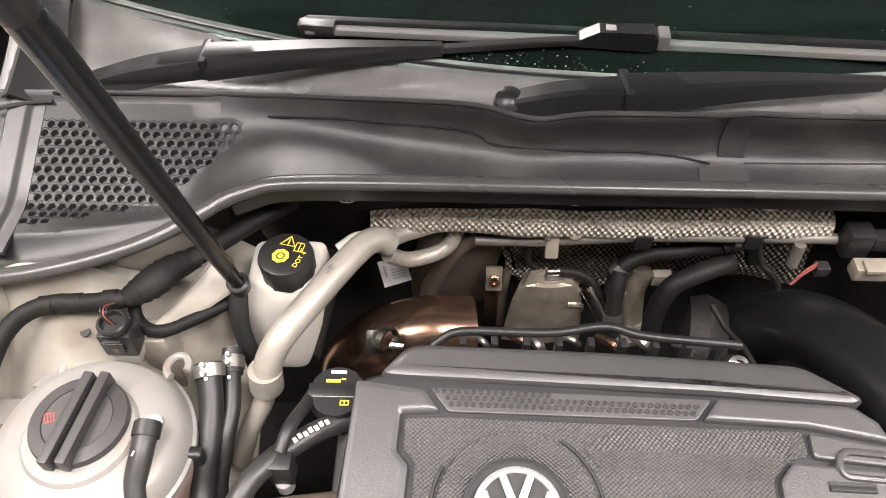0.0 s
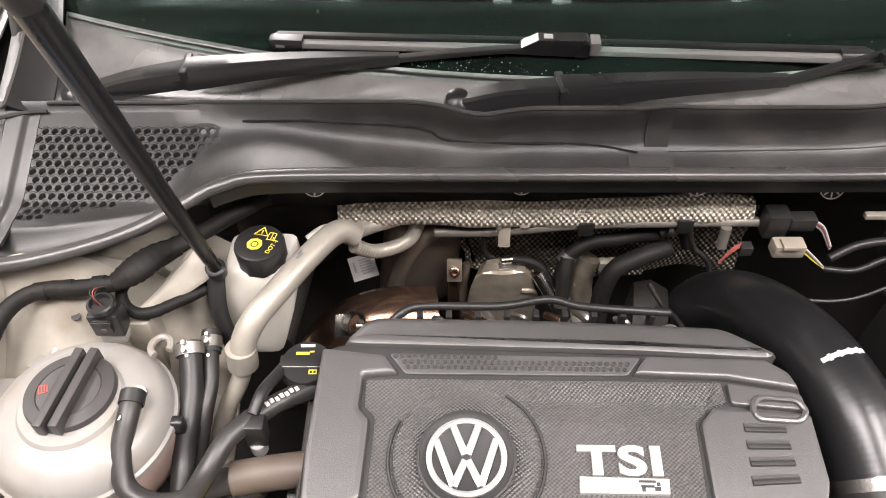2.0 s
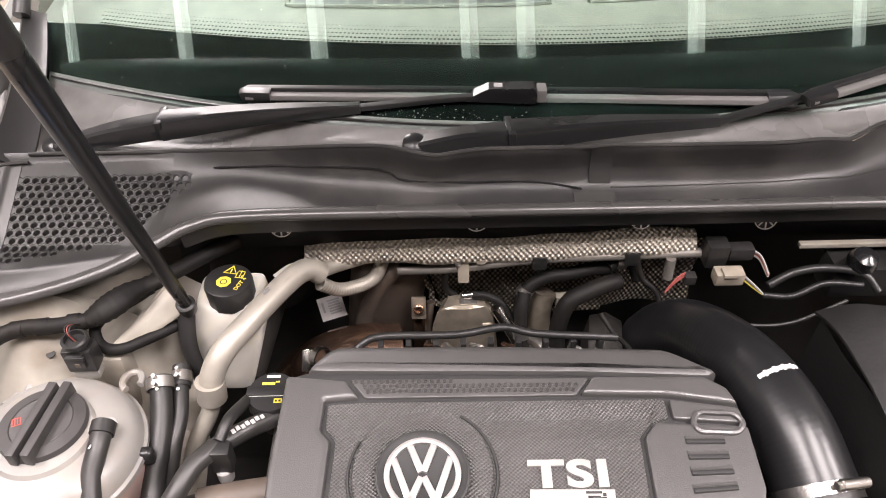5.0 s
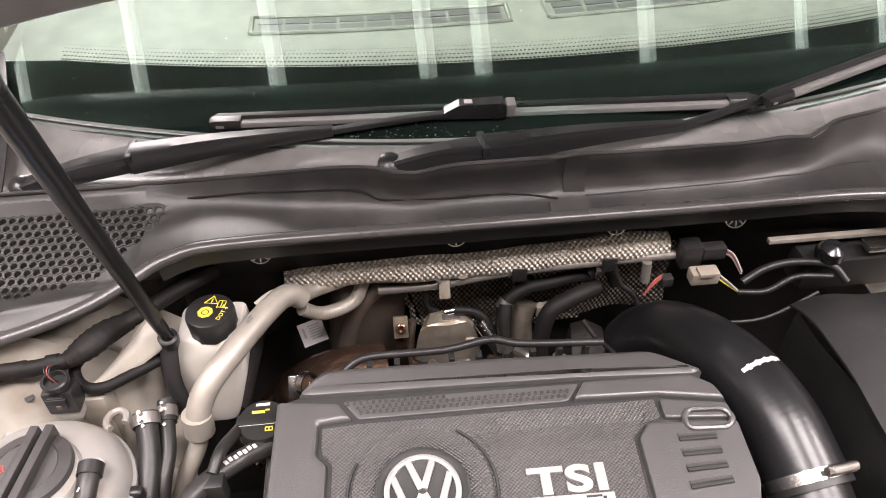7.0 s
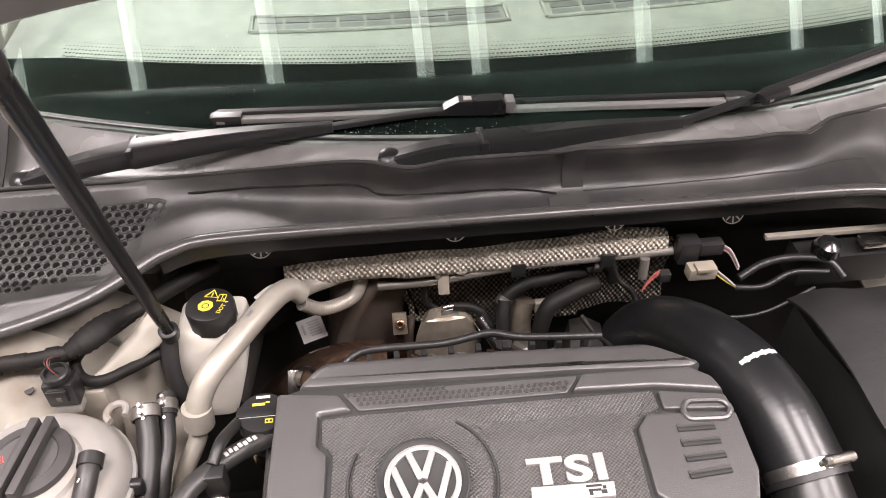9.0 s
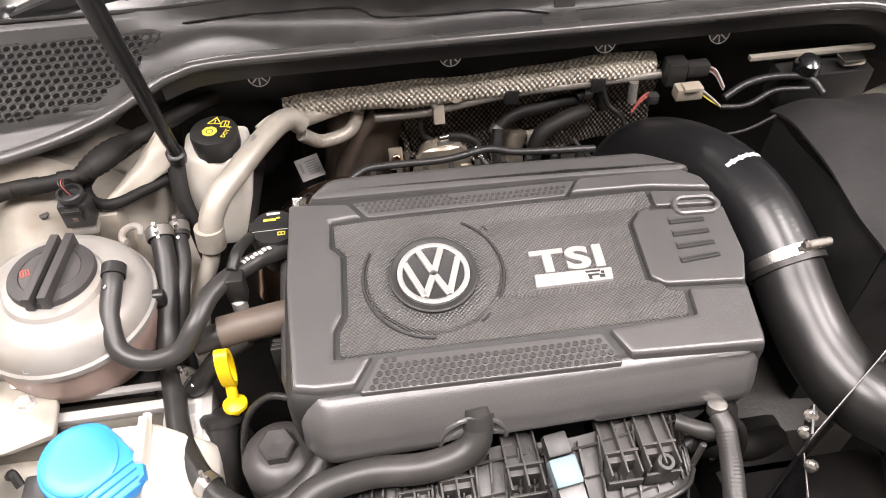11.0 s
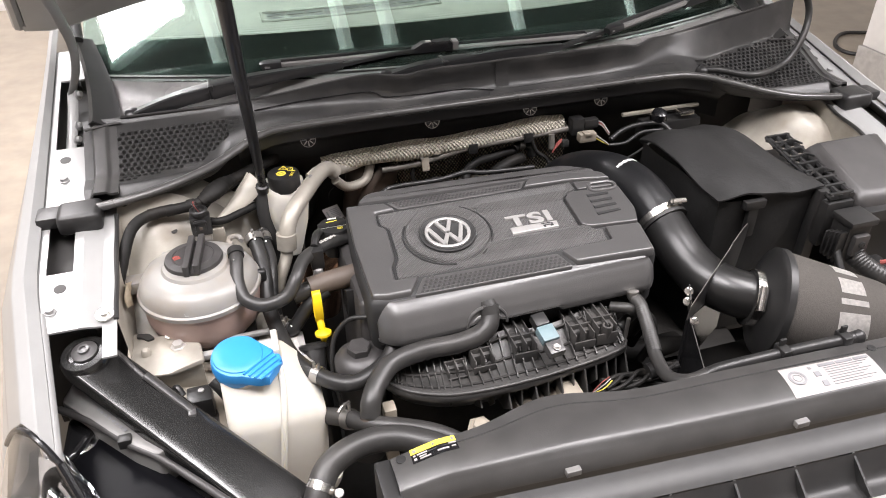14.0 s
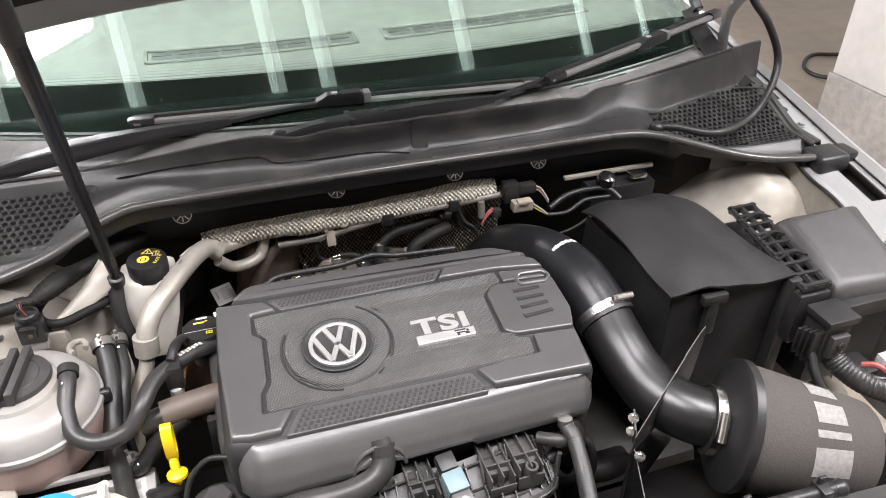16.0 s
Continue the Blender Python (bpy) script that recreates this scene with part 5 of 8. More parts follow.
for x0, w, zt in ((-0.240, 0.028, 0.812), (-0.203, 0.030, 0.824), (-0.143, 0.032, 0.832), (-0.052, 0.030, 0.828), (-0.018, 0.030, 0.834)):
    bm = box(x0, 0.066, 0.785, x0 + w, 0.13, zt - 0.006, 0.004)
    for k in range(3):
        xx = x0 + (w - 0.0024) * k / 2
        box(xx, 0.052, 0.790, xx + 0.0020, 0.125, zt + 0.003 * (k % 2), 0.0006, bm=bm)
    box(x0 - 0.001, 0.072, 0.800, x0 + w + 0.001, 0.0745, zt + 0.002, 0.0006, bm=bm)
    box(x0 - 0.001, 0.050, 0.802, x0 + w + 0.001, 0.0525, zt - 0.012, 0.0006, bm=bm)
    part("runner", bm, M_MANIFOLD, man)
part("bush", lathe([(0.008, 0), (0.008, 0.038), (0.0075, 0.040), (0.0045, 0.040), (0.0045, 0.030), (0.001, 0.030)], (-0.002, 0.060, 0.794), (0, -0.12, 1), 18), M_MANIFOLD, man)
for k in range(16):
    x = -0.262 + 0.0195 * k
    _, y0, zf = man_top(min(0.95, 0.13 + 0.052 * k), 1)
    deep = 0.038 + 0.040 * abs(math.sin(k * 1.3)) * (k > 4)
    prof = [(y0 - 0.004, zf - 0.010), (y0 - 0.012 - 0.010 * (k % 2), zf - 0.014 - deep * 0.4), (y0 + 0.004, zf - 0.012 - deep), (y0 + 0.03, zf - 0.014 - deep), (y0 + 0.03, zf - 0.010)]
    part("lower_fin", loft([[(x - 0.0011, y, z) for y, z in prof], [(x + 0.0011, y, z) for y, z in prof]]), M_MANIFOLD, man, smooth=0)
# Pressure sensor with its plug.
sen = thing("manifold_sensor", "pressure sensor with a pale blue plug on the manifold", "sensor", (-0.095, 0.06, 0.80))
sm = Matrix.Translation((-0.0945, 0.057, 0.834)) @ pose(0, 0, 0, 16, 0, 7) @ Matrix.Scale(0.9, 4)
part("plug", moved(box(-0.014, -0.012, -0.004, 0.014, 0.016, 0.012, 0.003), sm), M_CYAN_PLUG, sen)
part("plug_tail", moved(box(-0.012, 0.017, -0.004, 0.012, 0.040, 0.012, 0.003), sm), M_BLACK, sen)
part("sensor_body", moved(box(-0.013, -0.034, -0.008, 0.013, -0.012, 0.008, 0.002), sm), M_COVER, sen)
part("screw", moved(lathe([(0.006, 0), (0.006, 0.003), (0.003, 0.0032), (0.001, 0.002)], (0, -0.026, 0.008), seg=14), sm), M_STEEL, sen)

# ---- the bay beside the engine: coolant, brake and washer side ----
tank = thing("coolant_reservoir", "milky round coolant reservoir with a dark screw cap", "reservoir", (-0.548, 0.30, 0.76))
TC = (-0.549, 0.305, 0.0)
part("upper_half", lathe([(0.085, 0.850), (0.0890, 0.852), (0.0890, 0.858), (0.0860, 0.860), (0.0835, 0.870), (0.076, 0.881), (0.062, 0.887), (0.049, 0.890), (0.046, 0.894), (0.042, 0.8945)], TC, seg=56), M_POLY, tank)
part("lower_half", lathe([(0.045, 0.772), (0.064, 0.781), (0.078, 0.798), (0.084, 0.820), (0.085, 0.8495)], TC, seg=56), M_COOLANT, tank, "lower half tinted pink by coolant")
cap = part("cap", lathe([(0.039, 0.888), (0.0415, 0.890), (0.0420, 0.897), (0.0405, 0.9003), (0.0300, 0.9022), (0.0292, 0.9010), (0.0284, 0.9018), (0.001, 0.9018)], (-0.550, 0.313, 0), (0, 0, 1), 56), M_FUSE, tank, "dark grey screw cap")
for dx in (-0.0072, 0.0072):
    part("grip_bar", moved(box(-0.0045, -0.0425, -0.004, 0.0045, 0.0425, 0.0135, 0.002), Matrix.Translation((-0.548 + dx, 0.311, 0.899)) @ pose(0, 0, 0, 0, 0, -8)), M_FUSE, cap)
m = Matrix.Translation((-0.5735, 0.313, 0.9021)) @ pose(0, 0, 0, 0, 0, 20)
part("warning_symbol", bars([(-0.004, 0.001, 0.0009, 0.007), (-0.0015, 0, 0.0009, 0.008), (0.001, 0.001, 0.0009, 0.007), (0.0035, 0, 0.0009, 0.008), (0, -0.0042, 0.009, 0.0009), (-0.001, 0.0042, 0.006, 0.0009)], m), M_RED_INK, cap, "red warning symbol")
part("neck_lug", tube([(-0.600, 0.372, 0.862), (-0.598, 0.384, 0.868), (-0.585, 0.392, 0.868), (-0.575, 0.385, 0.862)], 0.006, 8), M_POLY, tank)
part("tab", slab([(-0.622, 0.362), (-0.588, 0.352), (-0.572, 0.376), (-0.598, 0.394)], 0.860, 0.867), M_POLY, tank)
part("ear", box(-0.655, 0.325, 0.842, -0.615, 0.352, 0.862, 0.004), M_POLY, tank)
bm = sweep(bmesh.new(), [Vector((-0.490 + 0.010 * math.cos(a), 0.382 + 0.012 * math.sin(a), 0.872)) for a in [math.pi * k / 10 - 0.4 for k in range(16)]], 0.004, 8)
part("handle_loop", bm, M_POLY, tank)
part("spigot", tube([(-0.492, 0.322, 0.872), (-0.4905, 0.317, 0.888)], 0.008, 12), M_POLY, tank)
m = Matrix.Translation((-0.560, 0.2240, 0.866)) @ pose(0, 0, 0, 58)
part("level_mark", bars([(0, 0.004, 0.022, 0.0008), (0, -0.004, 0.022, 0.0008), (-0.011, 0, 0.0008, 0.009), (0.011, 0, 0.0008, 0.009), (-0.004, 0, 0.0015, 0.006), (0.003, 0, 0.0015, 0.006)], m), M_GREY_PLUG, tank, "grey level mark")
part("bracket", box(-0.62, 0.24, 0.762, -0.48, 0.36, 0.772, 0.003), M_BLACK, tank)

lev = thing("level_sensor_plug", "black square sensor plug with red wires", "plug", (-0.535, 0.391, 0.876))
part("housing", box(-0.5500, 0.381, 0.890, -0.5195, 0.402, 0.922, 0.003), M_BLACK, lev)
part("collar", lathe([(0.0105, 0), (0.0105, 0.004), (0.0135, 0.005), (0.0135, 0.010), (0.0120, 0.0115), (0.0105, 0.0115), (0.0100, 0.006), (0.001, 0.006)], (-0.5345, 0.391, 0.922), seg=24), M_BLACK, lev)
part("latch", box(-0.5435, 0.3775, 0.900, -0.5275, 0.3812, 0.919, 0.001), M_BLACK, lev)
part("latch_window", box(-0.5375, 0.3768, 0.903, -0.5325, 0.3778, 0.908, 0.0003), M_BROWN, lev)
part("latch_bridge", box(-0.5455, 0.3765, 0.914, -0.5255, 0.3800, 0.9175, 0.001), M_BLACK, lev)
part("bayonet", box(-0.548, 0.383, 0.876, -0.5215, 0.400, 0.890, 0.004), M_POLY, lev)
for k in range(3):
    part("wire", tube([(-0.537 + 0.003 * k, 0.391, 0.927), (-0.541 + 0.002 * k, 0.392, 0.939), (-0.543 + 0.003 * k, 0.400, 0.942), (-0.540 + 0.002 * k, 0.412, 0.931)], 0.0006, 6), M_RED_WIRE if k == 1 else M_RUBBER, lev)

# Hose from the reservoir over to the engine.
hose = thing("overflow_hose", "dark grey rubber hose looping from the coolant reservoir", "hose", (-0.45, 0.23, 0.85))
OV = [(-0.490, 0.314, 0.898), (-0.491, 0.290, 0.893), (-0.494, 0.262, 0.878), (-0.487, 0.236, 0.862), (-0.462, 0.224, 0.855), (-0.430, 0.225, 0.862), (-0.412, 0.240, 0.880), (-0.395, 0.272, 0.888), (-0.365, 0.305, 0.882), (-0.330, 0.330, 0.874), (-0.305, 0.335, 0.868)]
part("tube", tube(OV, 0.0098, 18, 10), M_HOSE, hose)
part("clip", spring_clip((-0.490, 0.306, 0.8975), (0, 1, 0.2), 0.0108), M_BLACK, hose)
m = Matrix.Translation((-0.352, 0.313, 0.8895)) @ pose(0, 0, 0, 0, 8, 38)
part("print", bars([(k * 0.0052 - 0.017, 0.0012 * (k % 2), 0.0036, 0.0052) for k in range(7)], m, 0.0008), M_PRINT, hose, "white printed code")
m = Matrix.Translation((-0.491, 0.283, 0.9015)) @ pose(0, 0, 0, -18)
part("mark", bars([(0, 0.006, 0.009, 0.0014), (-0.003, 0.002, 0.0015, 0.009)], m, 0.0006), M_WHITE_INK, hose, "white mark")

# Brake fluid reservoir.
brake = thing("brake_fluid_reservoir", "white brake fluid reservoir with a black yellow-marked cap", "reservoir", (-0.395, 0.47, 0.80))
rings = []
for z, x0, x1, y0, y1 in ((0.790, -0.425, -0.385, 0.432, 0.462), (0.805, -0.433, -0.380, 0.430, 0.480), (0.850, -0.440, -0.366, 0.435, 0.505), (0.885, -0.439, -0.360, 0.442, 0.512), (0.902, -0.434, -0.362, 0.450, 0.512), (0.906, -0.428, -0.366, 0.456, 0.508)):
    q = rounded([(x0, y0), (x1, y0), (x1, y1), (x0, y1)], 0.012, 3)
    rings.append([(p.x, p.y, z) for p in q])
part("body", loft(rings), M_POLY_WHITE, brake)
part("outlet", tube([(-0.35, 0.505, 0.895), (-0.335, 0.515, 0.900), (-0.325, 0.520, 0.898)], 0.009, 12), M_POLY_WHITE, brake)
bcap = part("cap", lathe([(0.024, 0.900), (0.0262, 0.902), (0.0268, 0.925), (0.0255, 0.9285), (0.023, 0.9295), (0.001, 0.9295)], (-0.395, 0.474, 0), (0, 0, 1), 48,
                         wobble=lambda a, hh: 1 + (0.018 * (1 if math.sin(a * 12) > 0 else -1) if hh < 0.924 else 0)), M_BLACK, brake, "black cap with yellow symbols")
cm = Matrix.Translation((-0.395, 0.474, 0.9296)) @ pose(0, 0, 0, 0, 0, -12)
bm = sweep(bmesh.new(), [Vector((0.0085 * math.sin(2 * math.pi * k / 3) - 0.001, 0.0135 + 0.0075 * math.cos(2 * math.pi * k / 3), 0.0003)) for k in (0, 1, 2, 0)], 0.0008, 6)
part("warning_triangle", moved(bm, cm), M_YELLOW_INK, bcap, "yellow print")
part("warning_mark", bars([(-0.001, 0.0145, 0.0012, 0.005), (-0.001, 0.0107, 0.0012, 0.0012)], cm), M_YELLOW_INK, bcap, "yellow print")
bm = lathe([(0.0045, 0), (0.0085, 0), (0.0085, 0.0004), (0.0045, 0.0004)], (-0.003, -0.004, 0), seg=8, ring=True)
part("disc_symbol", moved(bm, cm), M_YELLOW_INK, bcap, "yellow print")
part("disc_centre", moved(lathe([(0.003, 0), (0.003, 0.0004), (0.001, 0.0004)], (-0.003, -0.004, 0), seg=12), cm), M_YELLOW_INK, bcap, "yellow print")
part("book_symbol", bars([(0.011, 0.011, 0.0008, 0.010), (0.015, 0.009, 0.0008, 0.010), (0.007, 0.009, 0.0008, 0.010), (0.009, 0.015, 0.004, 0.0008), (0.013, 0.015, 0.004, 0.0008), (0.009, 0.005, 0.004, 0.0008), (0.013, 0.005, 0.004, 0.0008), (0.0135, 0.0075, 0.0008, 0.0035)], cm), M_YELLOW_INK, bcap, "yellow print")
part("lettering", letters("DOT 4", 0.0068, cm @ Matrix.Translation((0.016, -0.004, 0.0002)) @ pose(0, 0, 0, 0, 0, 78), 0.0002), M_YELLOW_INK, bcap, "yellow lettering")
master = thing("brake_master_cylinder", "dark brake master cylinder below its reservoir", "cylinder", (-0.39, 0.50, 0.74))
part("barrel", tube([(-0.40, 0.45, 0.78), (-0.385, 0.58, 0.79)], 0.022, 16), M_CAST, master)
part("booster", lathe([(0.02, 0), (0.06, 0.01), (0.075, 0.03), (0.075, 0.04)], (-0.40, 0.60, 0.79), (0, 1, 0), 30), M_SHADE, master)

# Aluminium refrigerant pipe.
ac = thing("refrigerant_pipe", "dull aluminium refrigerant pipe with a sleeved foot", "pipe", (-0.40, 0.40, 0.80))
part("thick_pipe", tube([(-0.302, 0.522, 0.888), (-0.312, 0.518, 0.900), (-0.325, 0.506, 0.905), (-0.345, 0.474, 0.907), (-0.370, 0.436, 0.902), (-0.393, 0.405, 0.892), (-0.405, 0.388, 0.876), (-0.410, 0.381, 0.852)], 0.0134, 20, 8), M_ALU, ac)
part("sleeve", tube([(-0.4095, 0.383, 0.868), (-0.4115, 0.380, 0.842)], 0.0162, 18), M_ALU, ac)
part("thin_pipe", tube([(-0.411, 0.380, 0.846), (-0.417, 0.372, 0.825), (-0.432, 0.354, 0.80), (-0.445, 0.34, 0.76)], 0.0100, 14), M_ALU, ac)
part("upper_branch", tube([(-0.306, 0.522, 0.892), (-0.290, 0.540, 0.884), (-0.262, 0.553, 0.883), (-0.232, 0.562, 0.886)], 0.0098, 14), M_ALU, ac)
part("lower_branch", ribbed([(-0.304, 0.518, 0.876), (-0.285, 0.530, 0.853), (-0.262, 0.542, 0.846), (-0.242, 0.552, 0.850), (-0.232, 0.560, 0.868), (-0.228, 0.566, 0.885)], 0.0088, 0.0035, 0.06), M_ALU, ac)
part("print_patch", bars([(0, 0, 0.010, 0.0022), (0.004, 0.003, 0.006, 0.0012)], Matrix.Translation((-0.352, 0.4625, 0.9208)) @ pose(0, 0, 0, 3, 4, 58)), M_GREY_INK, ac, "smudged dark print")
tagm = Matrix.Translation((-0.306, 0.578, 0.770)) @ pose(0, 0, 0, 35, 0, 22)
paper = thing("paper_tag", "small white paper tag with dark print", "tag", (-0.306, 0.578, 0.76))
part("sheet", moved(box(-0.017, -0.016, 0, 0.017, 0.016, 0.0005), tagm), M_LABEL, paper, smooth=0)
part("print", bars([(0.004, 0.0095 - 0.0036 * j, 0.017 - 0.002 * (j % 2), 0.0022) for j in range(6)] + [(-0.011, 0.002, 0.003, 0.014)], tagm @ Matrix.Translation((0, 0, 0.0005)), 0.0004), M_GREY_INK, paper, "dark print")
part("tie", tube([(-0.310, 0.592, 0.782), (-0.309, 0.588, 0.81), (-0.304, 0.548, 0.845)], 0.0010, 6), M_BLACK, paper)

# Heater and coolant hoses between reservoir and brake unit.
for nm, pts, r, mark in (("heater_hose", [(-0.462, 0.386, 0.872), (-0.459, 0.372, 0.866), (-0.455, 0.345, 0.852), (-0.455, 0.315, 0.838), (-0.457, 0.275, 0.815), (-0.449, 0.215, 0.804), (-0.437, 0.160, 0.803), (-0.412, 0.114, 0.805), (-0.377, 0.081, 0.807), (-0.346, 0.084, 0.808), (-0.312, 0.106, 0.812), (-0.288, 0.135, 0.83)], 0.0115, (-0.460, 0.381, 0.869)),
                         ("thin_coolant_hose", [(-0.446, 0.408, 0.862), (-0.443, 0.382, 0.855), (-0.440, 0.355, 0.845), (-0.443, 0.325, 0.832), (-0.448, 0.29, 0.80), (-0.44, 0.25, 0.76)], 0.0085, (-0.446, 0.405, 0.861)),
                         ("lower_coolant_hose", [(-0.447, 0.24, 0.80), (-0.43, 0.225, 0.80), (-0.40, 0.235, 0.83), (-0.37, 0.245, 0.845)], 0.0105, (-0.43, 0.225, 0.80))):
    h1 = thing(nm, "black rubber coolant hose with a moulded end", "hose", pts[0], "coolant hoses")
    part("tube", tube(pts, r, 16, 8), M_RUBBER, h1)
    d = Vector(pts[1]) - Vector(pts[0])
    part("end_sleeve", tube([pts[0], Vector(pts[0]).lerp(Vector(pts[1]), 0.9)], r + 0.002, 16), M_COWL_DARK, h1)
    part("clip", spring_clip(Vector(pts[0]) + d * 0.5, d, r + 0.0022), M_STEEL, h1)
    part("paint_dot", lathe([(0.0018, 0), (0.0018, 0.0006), (0.001, 0.0007)], Vector(pts[1]) + Vector((0, -0.005, r + 0.0002)), (0, -0.4, 1), 10), M_WHITE_INK, h1)
spr = thing("hose_clamp", "spring steel clamp on the coolant hose", "clamp", (-0.410, 0.112, 0.793), "hose clamps")
part("band", spring_clip((-0.410, 0.112, 0.805), (0.72, -0.69, 0.05), 0.0118), M_STEEL, spr)
solo("hose_bracket", box(-0.474, 0.298, 0.842, -0.452, 0.310, 0.862, 0.005, segs=3), M_BLACK, "black plastic hose bracket on the reservoir", "bracket")

# Wiring loom along the strut tower.
loom = thing("wiring_loom", "black taped wiring loom over the strut tower", "cable", (-0.58, 0.43, 0.88))
part("main_run", ribbed([(-0.668, 0.318, 0.850), (-0.658, 0.336, 0.876), (-0.642, 0.372, 0.908), (-0.632, 0.393, 0.918), (-0.618, 0.407, 0.922), (-0.596, 0.415, 0.924), (-0.563, 0.416, 0.925), (-0.522, 0.424, 0.928), (-0.475, 0.462, 0.934)], 0.0088, 0.013, 0.06), M_DULL, loom)
part("loop", ribbed([(-0.516, 0.430, 0.926), (-0.532, 0.427, 0.908), (-0.527, 0.414, 0.899), (-0.513, 0.405, 0.898), (-0.497, 0.406, 0.898), (-0.480, 0.416, 0.898), (-0.451, 0.438, 0.896), (-0.435, 0.47, 0.885)], 0.0062, 0.010, 0.06), M_DULL, loom)
part("junction", tube([(-0.530, 0.419, 0.929), (-0.510, 0.430, 0.936), (-0.490, 0.448, 0.940), (-0.466, 0.470, 0.938)], lambda s: 0.0105 + 0.0065 * math.sin(math.pi * min(1, s * 1.2)) + 0.0008 * math.sin(s * 60), 14, squash=0.7), M_DULL, loom)
part("branch", tube([(-0.475, 0.466, 0.934), (-0.455, 0.49, 0.930), (-0.43, 0.52, 0.925), (-0.40, 0.55, 0.92)], 0.0095, 12), M_DULL, loom)
for tp in ((-0.603, 0.413, 0.9235), (-0.577, 0.4155, 0.9245), (-0.545, 0.419, 0.9265)):
    part("tape_wrap", tube([Vector(tp) - Vector((0.006, 0.0008, 0)), Vector(tp) + Vector((0.006, 0.0008, 0))], 0.0093, 14), M_DULL, loom)
# Cream stay that holds the prop rod's foot.
stay = thing("prop_rod_stay", "cream painted bracket holding the prop rod foot", "bracket", (-0.46, 0.43, 0.85))
STAY_LOW = spline([(-0.516, 0.404, 0.886), (-0.498, 0.409, 0.893), (-0.470, 0.424, 0.903), (-0.446, 0.436, 0.914), (-0.430, 0.442, 0.924)], 6)
STAY_TOP = spline([(-0.521, 0.412, 0.891), (-0.503, 0.425, 0.903), (-0.482, 0.444, 0.918), (-0.464, 0.461, 0.932), (-0.452, 0.470, 0.944)], 6)


def stay_pt(u, v):
    k = min(int(u * (len(STAY_LOW) - 1)), len(STAY_LOW) - 2)
    f = u * (len(STAY_LOW) - 1) - k
    p = Vector(STAY_LOW[k]).lerp(Vector(STAY_LOW[k + 1]), f).lerp(Vector(STAY_TOP[k]).lerp(Vector(STAY_TOP[k + 1]), f), v)
    return p + Vector((0.0, -0.35, 0.9)) * (0.005 * math.sin(math.pi * v) - 0.005 * math.exp(-((v - 0.94) / 0.06) ** 2))


part("arm", sheet(stay_pt, 24, 12, 0.0025), M_INNER, stay)
part("socket", lathe([(0.0095, 0), (0.0105, 0.006), (0.0105, 0.014), (0.0075, 0.016)], (-0.433, 0.441, 0.918), (0.02, -0.27, 1), 16), M_BLACK, stay)
part("foot", box(-0.530, 0.398, 0.80, -0.502, 0.425, 0.888, 0.004), M_INNER, stay)
solo("black_vertical_bracket", tube([(-0.436, 0.446, 0.925), (-0.438, 0.425, 0.88), (-0.43, 0.41, 0.84), (-0.425, 0.40, 0.79)], 0.010, 10, squash=0.5), M_BLACK, "black bracket running down behind the hoses", "bracket")

# Pedestal, brackets and battery-tray remains in front of the reservoir.
ped = thing("wing_bracket", "cream pressed steel bracket with a hexagon bolt", "bracket", (-0.60, 0.19, 0.80))
part("plate", slab([(-0.655, 0.276), (-0.634, 0.270), (-0.624, 0.255), (-0.607, 0.252), (-0.594, 0.238), (-0.572, 0.236), (-0.560, 0.224), (-0.556, 0.184), (-0.60, 0.172), (-0.655, 0.178)], 0.806, lambda x, y: 0.811 + 0.003 * math.sin(60 * x + 25 * y), 0.0015, r=0.006), M_ALU, ped)
part("web", box(-0.652, 0.186, 0.76, -0.56, 0.191, 0.806, 0.001), M_ALU, ped)
# Near-black plate laid on top, painting the slot's shade.
part("slot", slab([(-0.646, 0.266), (-0.630, 0.262), (-0.622, 0.250), (-0.632, 0.247), (-0.640, 0.256), (-0.648, 0.259)], 0.811, 0.8145, r=0.003), M_SHADE, ped)
part("bolt", lathe([(0.011, 0), (0.011, 0.003), (0.0075, 0.0035), (0.0075, 0.009), (0.001, 0.0095)], (-0.590, 0.222, 0.811), seg=6), M_STAR, ped, smooth=20)
part("peg", lathe([(0.007, 0), (0.0065, 0.008), (0.004, 0.011), (0.001, 0.0115)], (-0.634, 0.220, 0.811), (0.1, -0.2, 1), 12), M_INNER, ped)
for k in range(2):
    part("stub", tube([(-0.602 + 0.014 * k, 0.258, 0.795), (-0.602 + 0.014 * k, 0.244, 0.819)], 0.0050, 10), M_STAR, ped)
tape = thing("torn_tape", "torn tan paper tape stuck on the wing rail", "tape", (-0.65, 0.29, 0.845))
part("strip", sheet(lambda u, v: (-0.6475 - 0.003 * math.sin(7 * u + 4 * v), 0.266 + 0.045 * u + 0.020 * v, 0.862 + 0.026 * v - 0.024 * u), 8, 6, 0.0008), M_TAPE, tape)
# Drain holes are near-black discs on the panel, not cut through.
for hx, hy in ((-0.577, 0.405), (-0.642, 0.438)):
    solo("tower_hole", lathe([(0.0048, 0), (0.0048, 0.0008), (0.001, 0.0009)], (hx, hy, wing((-hx - 0.44) / 0.22, (hy - 0.10) / 0.45, -1)[2] + 0.0006), (0, -0.2, 1), 14), M_SHADE, "small round drain hole in the strut tower", "hole", "tower holes")
frame_bar = thing("tray_frame", "grey metal tray frame below the coolant reservoir", "frame", (-0.50, 0.2, 0.76))
part("cross_bar", box(-0.57, 0.205, 0.790, -0.445, 0.216, 0.800, 0.002), M_GREY_PLUG, frame_bar)
